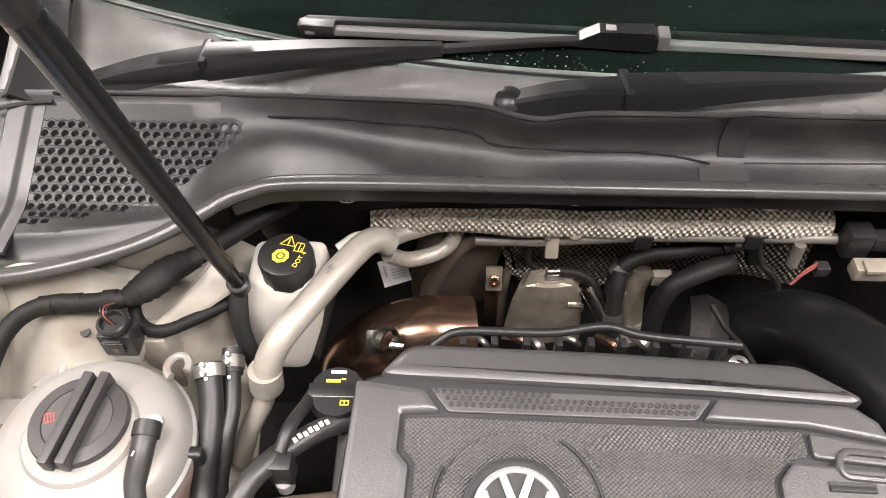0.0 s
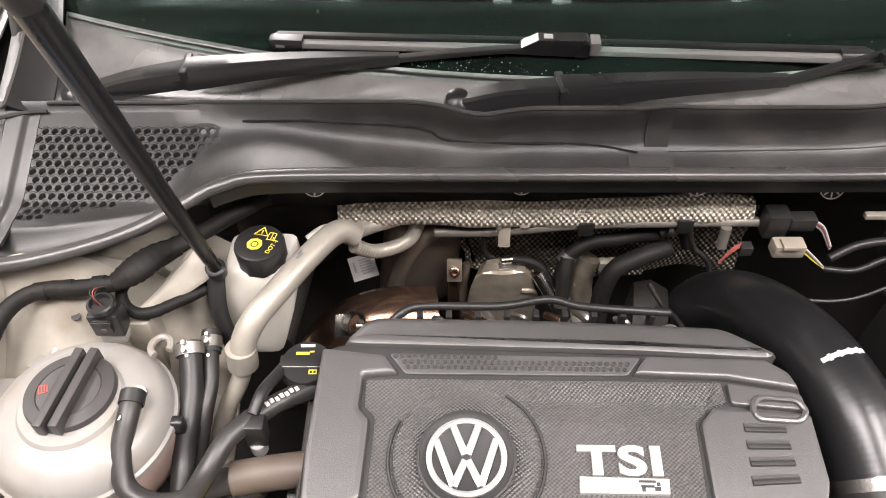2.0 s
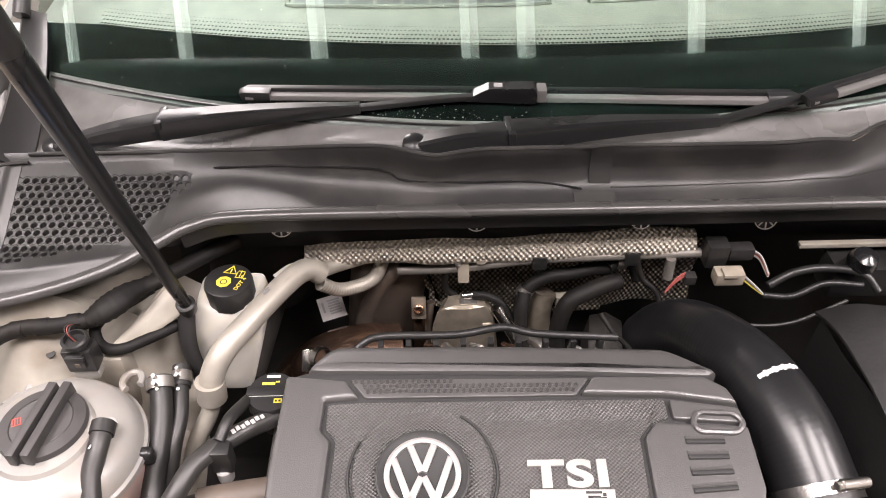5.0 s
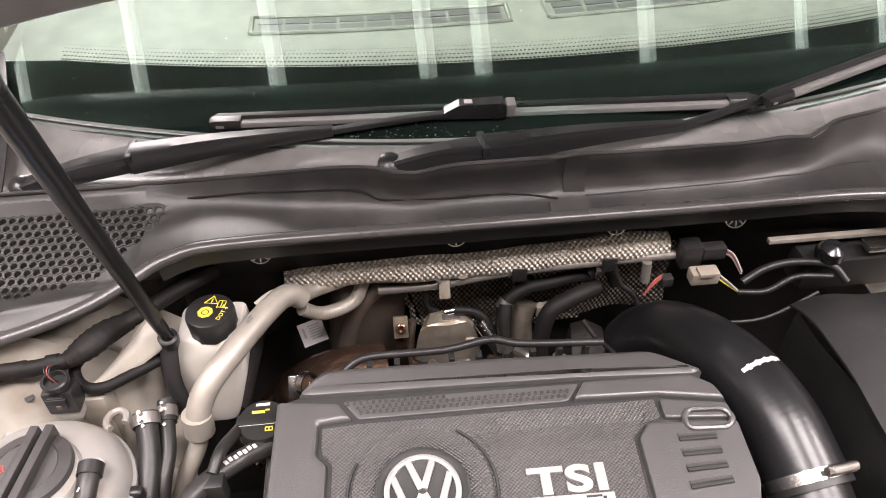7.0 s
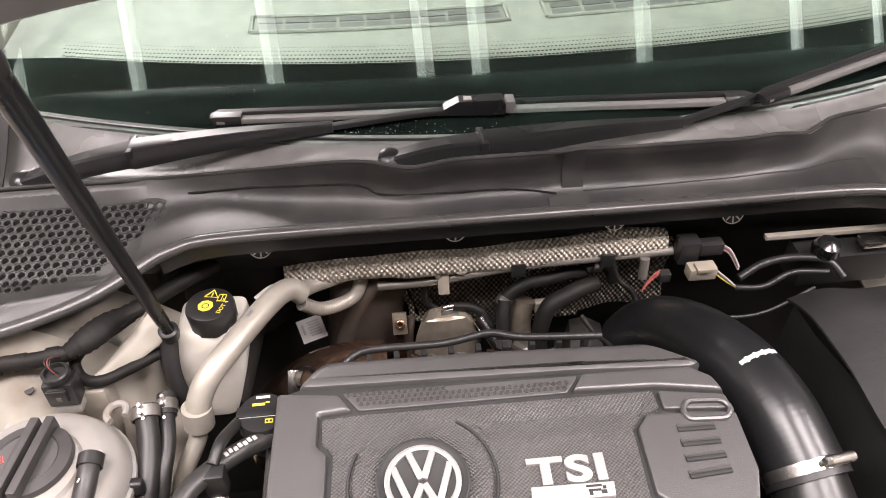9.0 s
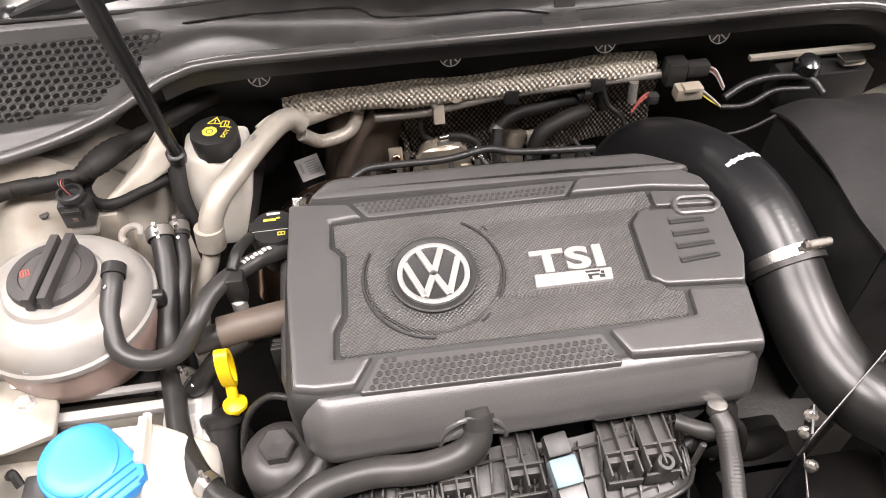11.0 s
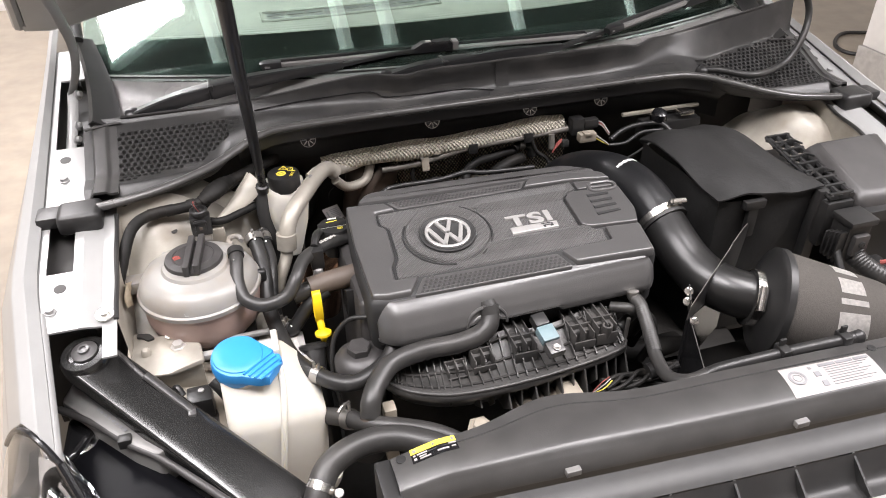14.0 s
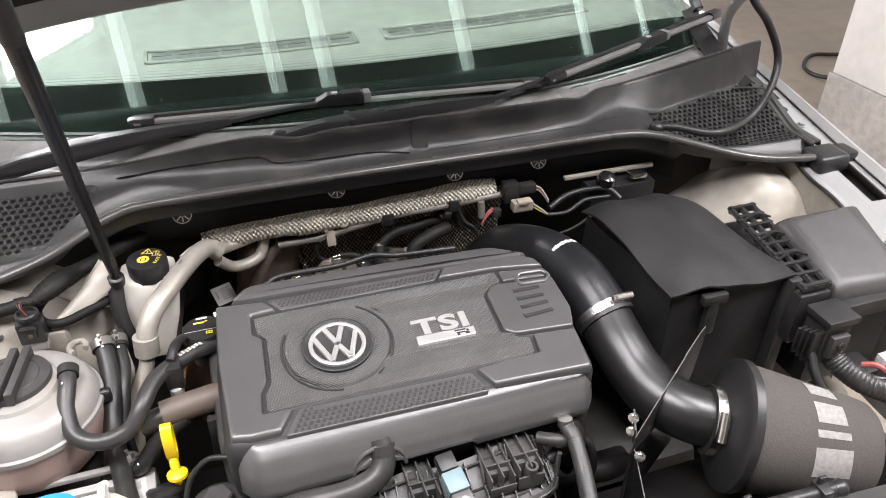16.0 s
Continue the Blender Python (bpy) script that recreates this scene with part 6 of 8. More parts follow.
part("side_bar", box(-0.463, 0.135, 0.775, -0.450, 0.215, 0.790, 0.002), M_GREY_PLUG, frame_bar)
part("back_bar", box(-0.575, 0.228, 0.796, -0.445, 0.236, 0.803, 0.002), M_GREY_PLUG, frame_bar)
part("panel", box(-0.452, 0.15, 0.760, -0.415, 0.23, 0.790, 0.003), M_GREY_PLUG, frame_bar)
tg = Matrix.Translation((-0.436, 0.190, 0.7905)) @ pose(0, 0, 0, 0, 0, 4)
lab = thing("small_label", "small white printed label on the tray frame", "label", (-0.436, 0.19, 0.79))
part("paper", moved(box(-0.012, -0.025, 0, 0.012, 0.025, 0.0005), tg), M_PRINT, lab, smooth=0)
part("print", bars([(0.0, 0.015, 0.012, 0.011), (-0.004, -0.004, 0.002, 0.012), (0.001, -0.006, 0.002, 0.012), (0.005, -0.004, 0.002, 0.010)], tg @ Matrix.Translation((0, 0, 0.0005)), 0.0002), M_GREY_PLUG, lab, "grey print")

# Washer bottle.
wash = thing("washer_bottle", "tall white washer bottle with a bright blue cap", "bottle", (-0.49, 0.12, 0.50))
rings = []
for z, x0, x1, y0, y1, r in ((0.50, -0.495, -0.445, 0.07, 0.16, 0.012), (0.60, -0.502, -0.438, 0.062, 0.165, 0.012), (0.655, -0.510, -0.422, 0.058, 0.168, 0.014), (0.690, -0.518, -0.420, 0.056, 0.170, 0.012), (0.698, -0.520, -0.412, 0.056, 0.170, 0.012),
                             (0.770, -0.532, -0.407, 0.060, 0.168, 0.012), (0.786, -0.536, -0.408, 0.064, 0.168, 0.012), (0.800, -0.536, -0.420, 0.074, 0.168, 0.012), (0.818, -0.536, -0.434, 0.088, 0.167, 0.011), (0.834, -0.536, -0.446, 0.102, 0.166, 0.010), (0.840, -0.532, -0.452, 0.108, 0.164, 0.010)):
    rings.append([(p.x, p.y, z) for p in rounded([(x0, y0), (x1, y0), (x1, y1), (x0, y1)], r, 4)])
part("body", loft(rings), M_POLY_WHITE, wash)
part("neck", lathe([(0.033, 0), (0.034, 0.022), (0.030, 0.024)], (-0.505, 0.128, 0.822), (0, -0.12, 1), 32), M_POLY_WHITE, wash)
part("seam_rib", sweep(bmesh.new(), [Vector(p) for p in ((-0.488, 0.058, 0.56), (-0.476, 0.054, 0.700), (-0.466, 0.058, 0.772), (-0.461, 0.072, 0.801), (-0.458, 0.090, 0.823), (-0.457, 0.112, 0.842), (-0.457, 0.168, 0.850))], 0.0042, 8), M_POLY_WHITE, wash)
part("upright_fin", box(-0.462, 0.118, 0.80, -0.454, 0.162, 0.859, 0.002), M_POLY_WHITE, wash)
part("lower_lug", tube([(-0.44, 0.075, 0.625), (-0.418, 0.068, 0.64), (-0.412, 0.066, 0.66)], 0.016, 12), M_POLY_WHITE, wash)
capm = Matrix.Translation((-0.507, 0.127, 0.842)) @ pose(0, 0, 0, 6, 4, 0)
arc = [(0.037 * math.cos(a), 0.037 * math.sin(a)) for a in [math.radians(62 + 206 * k / 20) for k in range(21)]]
poly = arc + [(0.020, -0.046), (0.034, -0.046), (0.054, -0.018), (0.052, -0.006)]
bm = loft([[(x, y, 0) for x, y in poly], [(x, y, 0.010) for x, y in poly], [(x * 0.97, y * 0.97, 0.0135) for x, y in poly], [(x * 0.90, y * 0.90, 0.015) for x, y in poly]])
bcap2 = part("cap", moved(bm, capm), M_BLUE, wash, "bright blue snap cap")
part("cap_disc", moved(lathe([(0.033, 0.012), (0.0325, 0.0165), (0.030, 0.018), (0.02, 0.019), (0.001, 0.0193)], (-0.002, 0.001, 0), seg=40), capm), M_BLUE, bcap2)
part("cap_rim", moved(lathe([(0.034, -0.012), (0.036, -0.004), (0.036, 0.002), (0.03, 0.002)], (0, 0, 0), seg=36), capm), M_BLUE, wash, "blue cap rim")
for k in range(4):
    e = Vector((0.62, -0.78, 0)) * (0.0075 * k + 0.030)
    t = Vector((0.78, 0.62, 0)) * (0.026 - 0.0025 * k)
    c = Vector((0.004, 0.004, 0.0158)) + e
    part("grip_rib", moved(tube([c - t, c + t], 0.0017, 6), capm), M_BLUE, bcap2)

# Level switch beside the bottle.
sw = thing("horn_connector", "black connector with a pale pin on the wing", "plug", (-0.547, 0.12, 0.64))
part("housing", box(-0.586, 0.126, 0.755, -0.552, 0.158, 0.790, 0.004), M_BLACK, sw)
part("pin", lathe([(0.0042, 0), (0.0042, 0.002), (0.001, 0.0025)], (-0.566, 0.146, 0.790), seg=12), M_GREY_PLUG, sw)
part("tail", box(-0.582, 0.10, 0.64, -0.550, 0.145, 0.755, 0.006), M_BLACK, sw)
part("side_tube", tube([(-0.548, 0.150, 0.800), (-0.540, 0.142, 0.792), (-0.532, 0.136, 0.778)], 0.009, 12), M_BLACK, sw)
part("tube_core", lathe([(0.007, 0), (0.007, 0.001), (0.001, 0.0012)], (-0.533, 0.1365, 0.780), (0.5, -0.5, -0.6), 14), M_COPPER, sw)
part("lead", tube([(-0.59, 0.15, 0.785), (-0.597, 0.160, 0.792), (-0.606, 0.165, 0.780)], 0.0045, 8), M_RUBBER, sw)

# Black diagonal brace and the headlamp under it.
brace = thing("front_brace", "glossy black diagonal front brace with a bolted eye", "brace", (-0.60, 0.06, 0.74))
A, B = Vector((-0.700, 0.191, 0.845)), Vector((-0.40, -0.125, 0.705))
along = (B - A).normalized()
across = along.cross(Vector((0, 0, 1))).normalized()
rise = across.cross(along)
rings = []
for k in range(21):
    c, w, hh = A.lerp(B, k / 20 - 0.01), 0.0325 + 0.004 * k / 20, 0.013
    prof = [(-1, -0.9), (-1, 0.45), (-0.97, 0.75), (-0.90, 0.93), (-0.78, 1.0), (-0.4, 1.01), (0, 0.97), (0.5, 0.88), (0.85, 0.78), (0.96, 0.66), (1, 0.4), (1, -0.9)]
    rings.append([c + across * (w * p) + rise * (hh * q) for p, q in prof])
part("bar", loft(rings), M_BRACE, brace, smooth=50)
part("eye", lathe([(0.030, -0.03), (0.0335, -0.01), (0.0330, 0.010), (0.029, 0.0155), (0.021, 0.0165), (0.0195, 0.014), (0.001, 0.014)], A, (-0.1, -0.15, 1), 36), M_BRACE, brace)
part("washer", lathe([(0.017, 0), (0.017, 0.003), (0.012, 0.005), (0.001, 0.005)], A + Vector((0, 0, 0.014)), (-0.1, -0.15, 1), 28), M_FUSE, brace)
part("nut", lathe([(0.0075, 0), (0.0075, 0.004), (0.004, 0.0045), (0.004, 0.0025), (0.001, 0.0025)], A + Vector((0, -0.001, 0.0185)), (-0.1, -0.15, 1), 24), M_COVER, brace)
cable = thing("release_cable", "grey bonnet release cable clipped along the brace", "cable", (-0.60, 0.1, 0.80))
part("outer", tube([(-0.662, 0.190, 0.850), (-0.640, 0.160, 0.838), (-0.60, 0.115, 0.812), (-0.55, 0.065, 0.785), (-0.50, 0.015, 0.765), (-0.44, -0.05, 0.735)], 0.0035, 8), M_FUSE, cable)
part("adjuster", tube([(-0.628, 0.148, 0.836), (-0.575, 0.093, 0.806)], 0.0065, 10, squash=0.6), M_COWL, cable)
part("grommet", box(-0.581, 0.084, 0.798, -0.571, 0.095, 0.810, 0.002), M_COVER, cable)

lamp = thing("headlamp", "headlamp housing with clear lens and chrome reflector", "headlamp", (-0.70, 0.06, 0.56))
part("housing_body", box(-0.775, -0.12, 0.45, -0.50, 0.165, 0.715, 0.02), M_BLACK, lamp)
part("housing_top", slab([(-0.742, 0.10), (-0.716, 0.142), (-0.690, 0.128), (-0.618, 0.055), (-0.545, -0.030), (-0.49, -0.10), (-0.64, -0.13), (-0.712, 0.02)], 0.66, lambda x, y: 0.757 + 0.06 * (y - 0.1) - 0.03 * (x + 0.65), 0.008, r=0.012), M_HOUSING, lamp)
part("corner_piece", slab([(-0.748, 0.09), (-0.742, 0.165), (-0.712, 0.168), (-0.705, 0.140), (-0.728, 0.105)], 0.70, lambda x, y: 0.770 + 0.12 * (y - 0.13), 0.006, r=0.006), M_BLACK_GLOSS, lamp)
part("rear_shelf", slab([(-0.746, 0.178), (-0.722, 0.240), (-0.709, 0.228), (-0.634, 0.120), (-0.598, 0.064), (-0.622, 0.047), (-0.656, 0.076), (-0.699, 0.124)], 0.735, lambda x, y: 0.7925 + 0.03 * (y - 0.1), 0.003, r=0.006), M_SHELF, lamp, "grey plastic lamp shelf")
m = Matrix.Translation((-0.676, 0.126, 0.7938)) @ pose(0, 0, 0, 2, 0, -54)
part("moulded_print", bars([(-0.004 + 0.0085 * k, 0.006, 0.005, 0.0036) for k in range(-5, 5)] + [(0.004 + 0.0085 * k, -0.004, 0.005, 0.0036) for k in range(-4, 4)], m, 0.0006), M_GREY_INK, lamp, "dark moulded marks")
part("seam_rail", tube([(-0.748, 0.168, 0.790), (-0.701, 0.128, 0.788), (-0.659, 0.081, 0.786), (-0.617, 0.042, 0.785), (-0.543, -0.044, 0.782), (-0.509, -0.087, 0.778)], 0.005, 10), M_FUSE, lamp)
part("clip", box(-0.670, 0.076, 0.783, -0.653, 0.090, 0.798, 0.003), M_BLACK, lamp)
part("chrome_corner", slab([(-0.738, 0.160), (-0.700, 0.150), (-0.706, 0.118), (-0.728, 0.104), (-0.745, 0.120)], 0.745, lambda x, y: 0.763 + 0.1 * (y - 0.13), 0.003, r=0.008), M_CHROME, lamp)


def lens_pt(u, v, sink=0.0):
    """The lens between the wing's front edge and the bumper."""
    a, b = Vector((-0.714, 0.010, 0.850)), Vector((-0.795, 0.103, 0.811))
    c, d = Vector((-0.84, -0.09, 0.70)), Vector((-0.655, -0.10, 0.735))
    p = a.lerp(b, u).lerp(d.lerp(c, u), v) + Vector((0.0, 0.004, 0.036)) * (math.sin(math.pi * u) * (1 - v) ** 2)
    return p + Vector((-0.3, -0.3, 0.9)) * (0.015 * math.sin(math.pi * u) * math.sin(math.pi * v) - sink)


part("lens", sheet(lens_pt, 14, 18, 0.003), M_CLEAR, lamp)
part("reflector", sheet(lambda u, v: lens_pt(u, v, 0.035 + 0.012 * math.sin(9 * u + 5 * v) + 0.01 * math.sin(14 * v)), 24, 24, 0.003), M_CHROME, lamp)
part("inner_bezel", sweep(bmesh.new(), [lens_pt(0.25 + 0.16 * math.cos(k * 0.3142), 0.35 + 0.2 * math.sin(k * 0.3142), 0.02) for k in range(21)], 0.006, 8), M_BLACK_GLOSS, lamp)
part("inner_blade", sheet(lambda u, v: lens_pt(0.03 + 0.5 * v, 0.1 + 0.8 * u, 0.018 + 0.01 * v), 14, 6, 0.003), M_CHROME, lamp)
part("lens_rim", sweep(bmesh.new(), [lens_pt(0, k / 12) for k in range(13)], 0.005, 8), M_BLACK_GLOSS, lamp)
part("lens_rim", sweep(bmesh.new(), [lens_pt(k / 12, 0) for k in range(13)], 0.004, 8), M_BLACK_GLOSS, lamp)

# ---- behind the engine: heat shields, pipes and turbo ----
hs = thing("heat_shield_roll", "rolled woven foil heat shield along the bulkhead", "heat shield", (-0.09, 0.55, 0.88))


def roll(u, v):
    x = -0.322 + 0.465 * u
    base = Vector((x, 0.562 - 0.022 * u, 0.889 + 0.020 * u + 0.003 * math.sin(u * 9)))
    r = 0.0212 - 0.005 * u + 0.0012 * math.sin(u * 23) + 0.0012 * noise.noise(Vector((u * 14, v * 3, 0)))
    a = math.radians(200 - 250 * v)
    return base + Vector((0, -r * math.cos(a - 1.2), r * math.sin(a - 1.2) + 0.002))


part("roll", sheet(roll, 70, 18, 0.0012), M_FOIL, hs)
part("rivet", lathe([(0.010, 0), (0.0095, 0.002), (0.005, 0.004), (0.001, 0.0045)], (-0.109, 0.541, 0.893), (0, -0.8, 0.6), 20), M_BEIGE_PLUG, hs, "pale round rivet")
hs2 = thing("heat_shield_sheet", "dark woven foil heat shield behind the turbo", "heat shield", (0.0, 0.575, 0.76))
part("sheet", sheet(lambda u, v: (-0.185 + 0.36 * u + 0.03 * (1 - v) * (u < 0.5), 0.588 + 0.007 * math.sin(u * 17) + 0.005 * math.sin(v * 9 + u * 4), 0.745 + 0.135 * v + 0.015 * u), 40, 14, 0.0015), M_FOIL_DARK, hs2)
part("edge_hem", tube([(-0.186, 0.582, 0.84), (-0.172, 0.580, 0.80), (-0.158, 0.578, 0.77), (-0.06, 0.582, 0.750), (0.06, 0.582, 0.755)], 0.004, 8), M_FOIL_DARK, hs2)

line = thing("steel_line", "thin steel line clipped along the heat shield", "pipe", (-0.02, 0.53, 0.86))
part("tube", tube([(-0.212, 0.550, 0.864), (-0.17, 0.549, 0.865), (-0.13, 0.546, 0.870), (-0.04, 0.537, 0.890), (0.07, 0.533, 0.897), (0.15, 0.526, 0.905)], 0.0060, 12), M_LINE, line)
for x, y, z in ((-0.040, 0.536, 0.890), (0.070, 0.533, 0.897)):
    part("clip", box(x - 0.009, y - 0.009, z - 0.010, x + 0.009, y + 0.012, z + 0.010, 0.002), M_BLACK, line)
part("bracket", moved(box(-0.007, -0.003, -0.012, 0.007, 0.003, 0.016, 0.001), Matrix.Translation((-0.131, 0.538, 0.868)) @ pose(0, 0, 0, -20)), M_BEIGE_PLUG, line)
part("bracket_arm", tube([(-0.136, 0.539, 0.880), (-0.143, 0.545, 0.896)], 0.0055, 8, squash=0.5), M_STEEL, line)

plug = thing("harness_plugs", "black and beige wiring plugs on the bulkhead", "plug", (0.19, 0.50, 0.87))
part("black_bracket", box(0.150, 0.506, 0.896, 0.176, 0.530, 0.930, 0.005), M_BLACK, plug)
part("black_plug", box(0.176, 0.508, 0.906, 0.206, 0.525, 0.924, 0.004), M_BLACK, plug)
part("beige_plug", box(0.156, 0.482, 0.892, 0.190, 0.500, 0.909, 0.003), M_BEIGE_PLUG, plug)
part("beige_latch", box(0.163, 0.479, 0.907, 0.182, 0.494, 0.912, 0.001), M_BEIGE_PLUG, plug)
part("small_plug", box(0.126, 0.494, 0.882, 0.140, 0.506, 0.895, 0.002), M_BLACK, plug)
for k in range(3):
    part("wire", tube([(0.206, 0.513, 0.918 - 0.003 * k), (0.214, 0.507, 0.914 - 0.003 * k), (0.221, 0.492, 0.900 - 0.002 * k)], 0.0012, 6), M_RED_WIRE if k == 1 else M_LABEL, plug)
    part("wire", tube([(0.190, 0.490, 0.902 - 0.003 * k), (0.203, 0.481, 0.893 - 0.002 * k), (0.214, 0.474, 0.884)], 0.0012, 6), (M_LABEL, M_BROWN, M_YELLOW_INK)[k], plug)
    part("wire", tube([(0.125, 0.498, 0.900 - 0.003 * k), (0.113, 0.492, 0.895 - 0.003 * k), (0.102, 0.486, 0.880)], 0.0012, 6), M_RED_WIRE, plug)
trunk = thing("harness_cable", "black wiring cable crossing to the battery box", "cable", (0.26, 0.46, 0.86))
part("upper", tube([(0.220, 0.484, 0.890), (0.25, 0.492, 0.902), (0.285, 0.492, 0.908), (0.32, 0.478, 0.912), (0.335, 0.46, 0.900)], 0.0048, 10), M_BLACK, trunk)
part("lower", tube([(0.213, 0.474, 0.884), (0.245, 0.470, 0.886), (0.28, 0.476, 0.899), (0.32, 0.468, 0.903)], 0.0036, 10), M_BLACK, trunk)
part("strand", tube([(0.15, 0.455, 0.872), (0.19, 0.446, 0.865), (0.24, 0.445, 0.868), (0.30, 0.455, 0.892)], 0.0022, 8), M_RUBBER, trunk)

turbo = thing("turbocharger", "heat-tinted turbo housing and shields behind the engine", "turbocharger", (-0.17, 0.50, 0.66))
part("downpipe", tube([(-0.362, 0.50, 0.62), (-0.345, 0.495, 0.70), (-0.305, 0.49, 0.752), (-0.260, 0.495, 0.764), (-0.215, 0.50, 0.758)], 0.043, 28), M_COPPER, turbo, "copper-coloured heat-tinted exhaust dome")
part("clamp_ring", lathe([(0.0125, -0.004), (0.0145, -0.004), (0.0145, 0.004), (0.0125, 0.004)], (-0.302, 0.444, 0.826), (0.75, -0.5, 0.3), 24, ring=True), M_ALU_BRIGHT, turbo)
part("clamp_bolt", tube([(-0.296, 0.432, 0.838), (-0.282, 0.428, 0.842)], 0.004, 8), M_ALU_BRIGHT, turbo)
part("clamp_tag", moved(box(-0.008, -0.0008, -0.014, 0.008, 0.0008, 0.012, 0.0005), Matrix.Translation((-0.316, 0.446, 0.822)) @ pose(0, 0, 0, -40, 12, 10)), M_ALU_BRIGHT, turbo)
for k, (gx, gz, gl) in enumerate(((-0.205, 0.842, 0.007), (-0.168, 0.846, 0.010), (-0.150, 0.838, 0.006), (-0.118, 0.848, 0.009), (-0.078, 0.842, 0.011), (-0.048, 0.846, 0.008), (-0.005, 0.840, 0.008))):
    part("fastener", tube([(gx - gl, 0.440 + 0.004 * (k % 3), gz), (gx + gl * 0.2, 0.432, gz + 0.006), (gx + gl, 0.428 + 0.005 * (k % 2), gz - 0.003)], 0.0035 + 0.0012 * (k % 3), 8), M_STEEL if k % 3 != 1 else M_COPPER, turbo)
part("manifold_wall", moved(box(-0.05, -0.03, -0.09, 0.05, 0.03, 0.09, 0.03, segs=4), Matrix.Translation((-0.232, 0.598, 0.775)) @ pose(0, 0, 0, 8, 6, 12)), M_BROWN, turbo, "dark brown lagged housing")
part("lagging_fold", tube([(-0.272, 0.575, 0.69), (-0.262, 0.566, 0.76), (-0.235, 0.563, 0.83), (-0.205, 0.566, 0.86)], 0.012, 12), M_BROWN, turbo)
# Folded sheet shield over the turbine, with pressed edges and slots.
rings = []
for z, s in ((0.725, 1.10), (0.762, 1.02), (0.800, 0.92), (0.820, 0.80), (0.829, 0.62), (0.832, 0.3)):
    rings.append([(-0.131 + s * (p.x + 0.131), 0.519 + s * 0.55 * (p.y - 0.519), z + 0.05 * s * (p.x + 0.131)) for p in rounded([(-0.174, 0.512), (-0.128, 0.502), (-0.088, 0.512), (-0.090, 0.560), (-0.118, 0.584), (-0.160, 0.575)], 0.006, 3)])
part("shield_cap", loft(rings), M_TURBO, turbo, "dull aluminium turbo heat shield", smooth=25)
part("shield_hem", tube([(-0.170, 0.517, 0.757), (-0.157, 0.527, 0.800), (-0.146, 0.532, 0.823), (-0.133, 0.533, 0.833)], 0.0035, 8), M_TURBO, turbo)
# The slot is a near-black bead drawn for its shade.
part("shield_slot", tube([(-0.148, 0.520, 0.812), (-0.125, 0.518, 0.816)], 0.0016, 6), M_SHADE, turbo)
part("shield_fold", tube([(-0.108, 0.514, 0.800), (-0.094, 0.516, 0.796), (-0.089, 0.522, 0.780)], 0.004, 8), M_TURBO, turbo)
part("shield_band", box(-0.136, 0.520, 0.826, -0.114, 0.532, 0.833, 0.001), M_STEEL, turbo)
part("shield_stud", tube([(-0.132, 0.530, 0.836), (-0.118, 0.530, 0.838)], 0.0048, 12), M_ALU_BRIGHT, turbo)
part("wastegate_rod", tube([(-0.090, 0.522, 0.822), (-0.078, 0.512, 0.806), (-0.066, 0.500, 0.790), (-0.052, 0.485, 0.768)], 0.0085, 14), M_ALU_BRIGHT, turbo)
part("wastegate_tip", tube([(-0.055, 0.488, 0.772), (-0.043, 0.474, 0.754)], 0.0055, 10), M_ALU_BRIGHT, turbo)
post = part("stud_plate", moved(box(-0.0095, -0.003, -0.016, 0.0095, 0.003, 0.014, 0.0015), Matrix.Translation((-0.188, 0.556, 0.790)) @ pose(0, 0, 0, -28)), M_TURBO, turbo)
part("stud", lathe([(0.0068, 0), (0.0068, 0.006), (0.0055, 0.007), (0.0035, 0.007), (0.003, 0.003), (0.001, 0.003)], (-0.188, 0.552, 0.791), (0, -0.85, 0.5), 16), M_COPPER, post)
part("stud_post", box(-0.197, 0.556, 0.68, -0.180, 0.570, 0.772, 0.003), M_COPPER, turbo)
part("stud_pipe", tube([(-0.176, 0.562, 0.69), (-0.176, 0.560, 0.755), (-0.172, 0.570, 0.785)], 0.006, 10), M_BROWN, turbo)
part("compressor", lathe([(0.02, 0), (0.05, 0.01), (0.055, 0.03), (0.045, 0.05), (0.02, 0.055)], (0.02, 0.50, 0.755), (1, -0.2, 0.1), 26), M_CAST, turbo)
part("inlet_tube", tube([(-0.026, 0.548, 0.822), (-0.032, 0.540, 0.800), (-0.032, 0.528, 0.77), (-0.028, 0.51, 0.735)], 0.0155, 18), M_TURBO, turbo, "stained alloy coolant outlet")
part("inlet_collar", tube([(-0.034, 0.520, 0.757), (-0.030, 0.512, 0.742)], 0.0185, 18), M_ALU, turbo)
part("inlet_flange", box(-0.012, 0.540, 0.800, 0.010, 0.552, 0.818, 0.003), M_ALU, turbo)
part("flange_bolt", lathe([(0.005, 0), (0.005, 0.004), (0.001, 0.0045)], (0.004, 0.540, 0.810), (0, -0.8, 0.5), 6), M_STEEL, turbo, smooth=20)
part("sensor_block", box(0.022, 0.470, 0.765, 0.048, 0.495, 0.795, 0.003), M_CAST, turbo)
part("sensor_nut", lathe([(0.007, 0), (0.007, 0.008), (0.004, 0.009), (0.001, 0.009)], (0.038, 0.470, 0.786), (-0.2, -0.8, 0.5), 6), M_STEEL, turbo, smooth=20)
bar = thing("fuel_rail_guard", "black plastic rail along the rear of the engine", "rail", (-0.12, 0.40, 0.86))
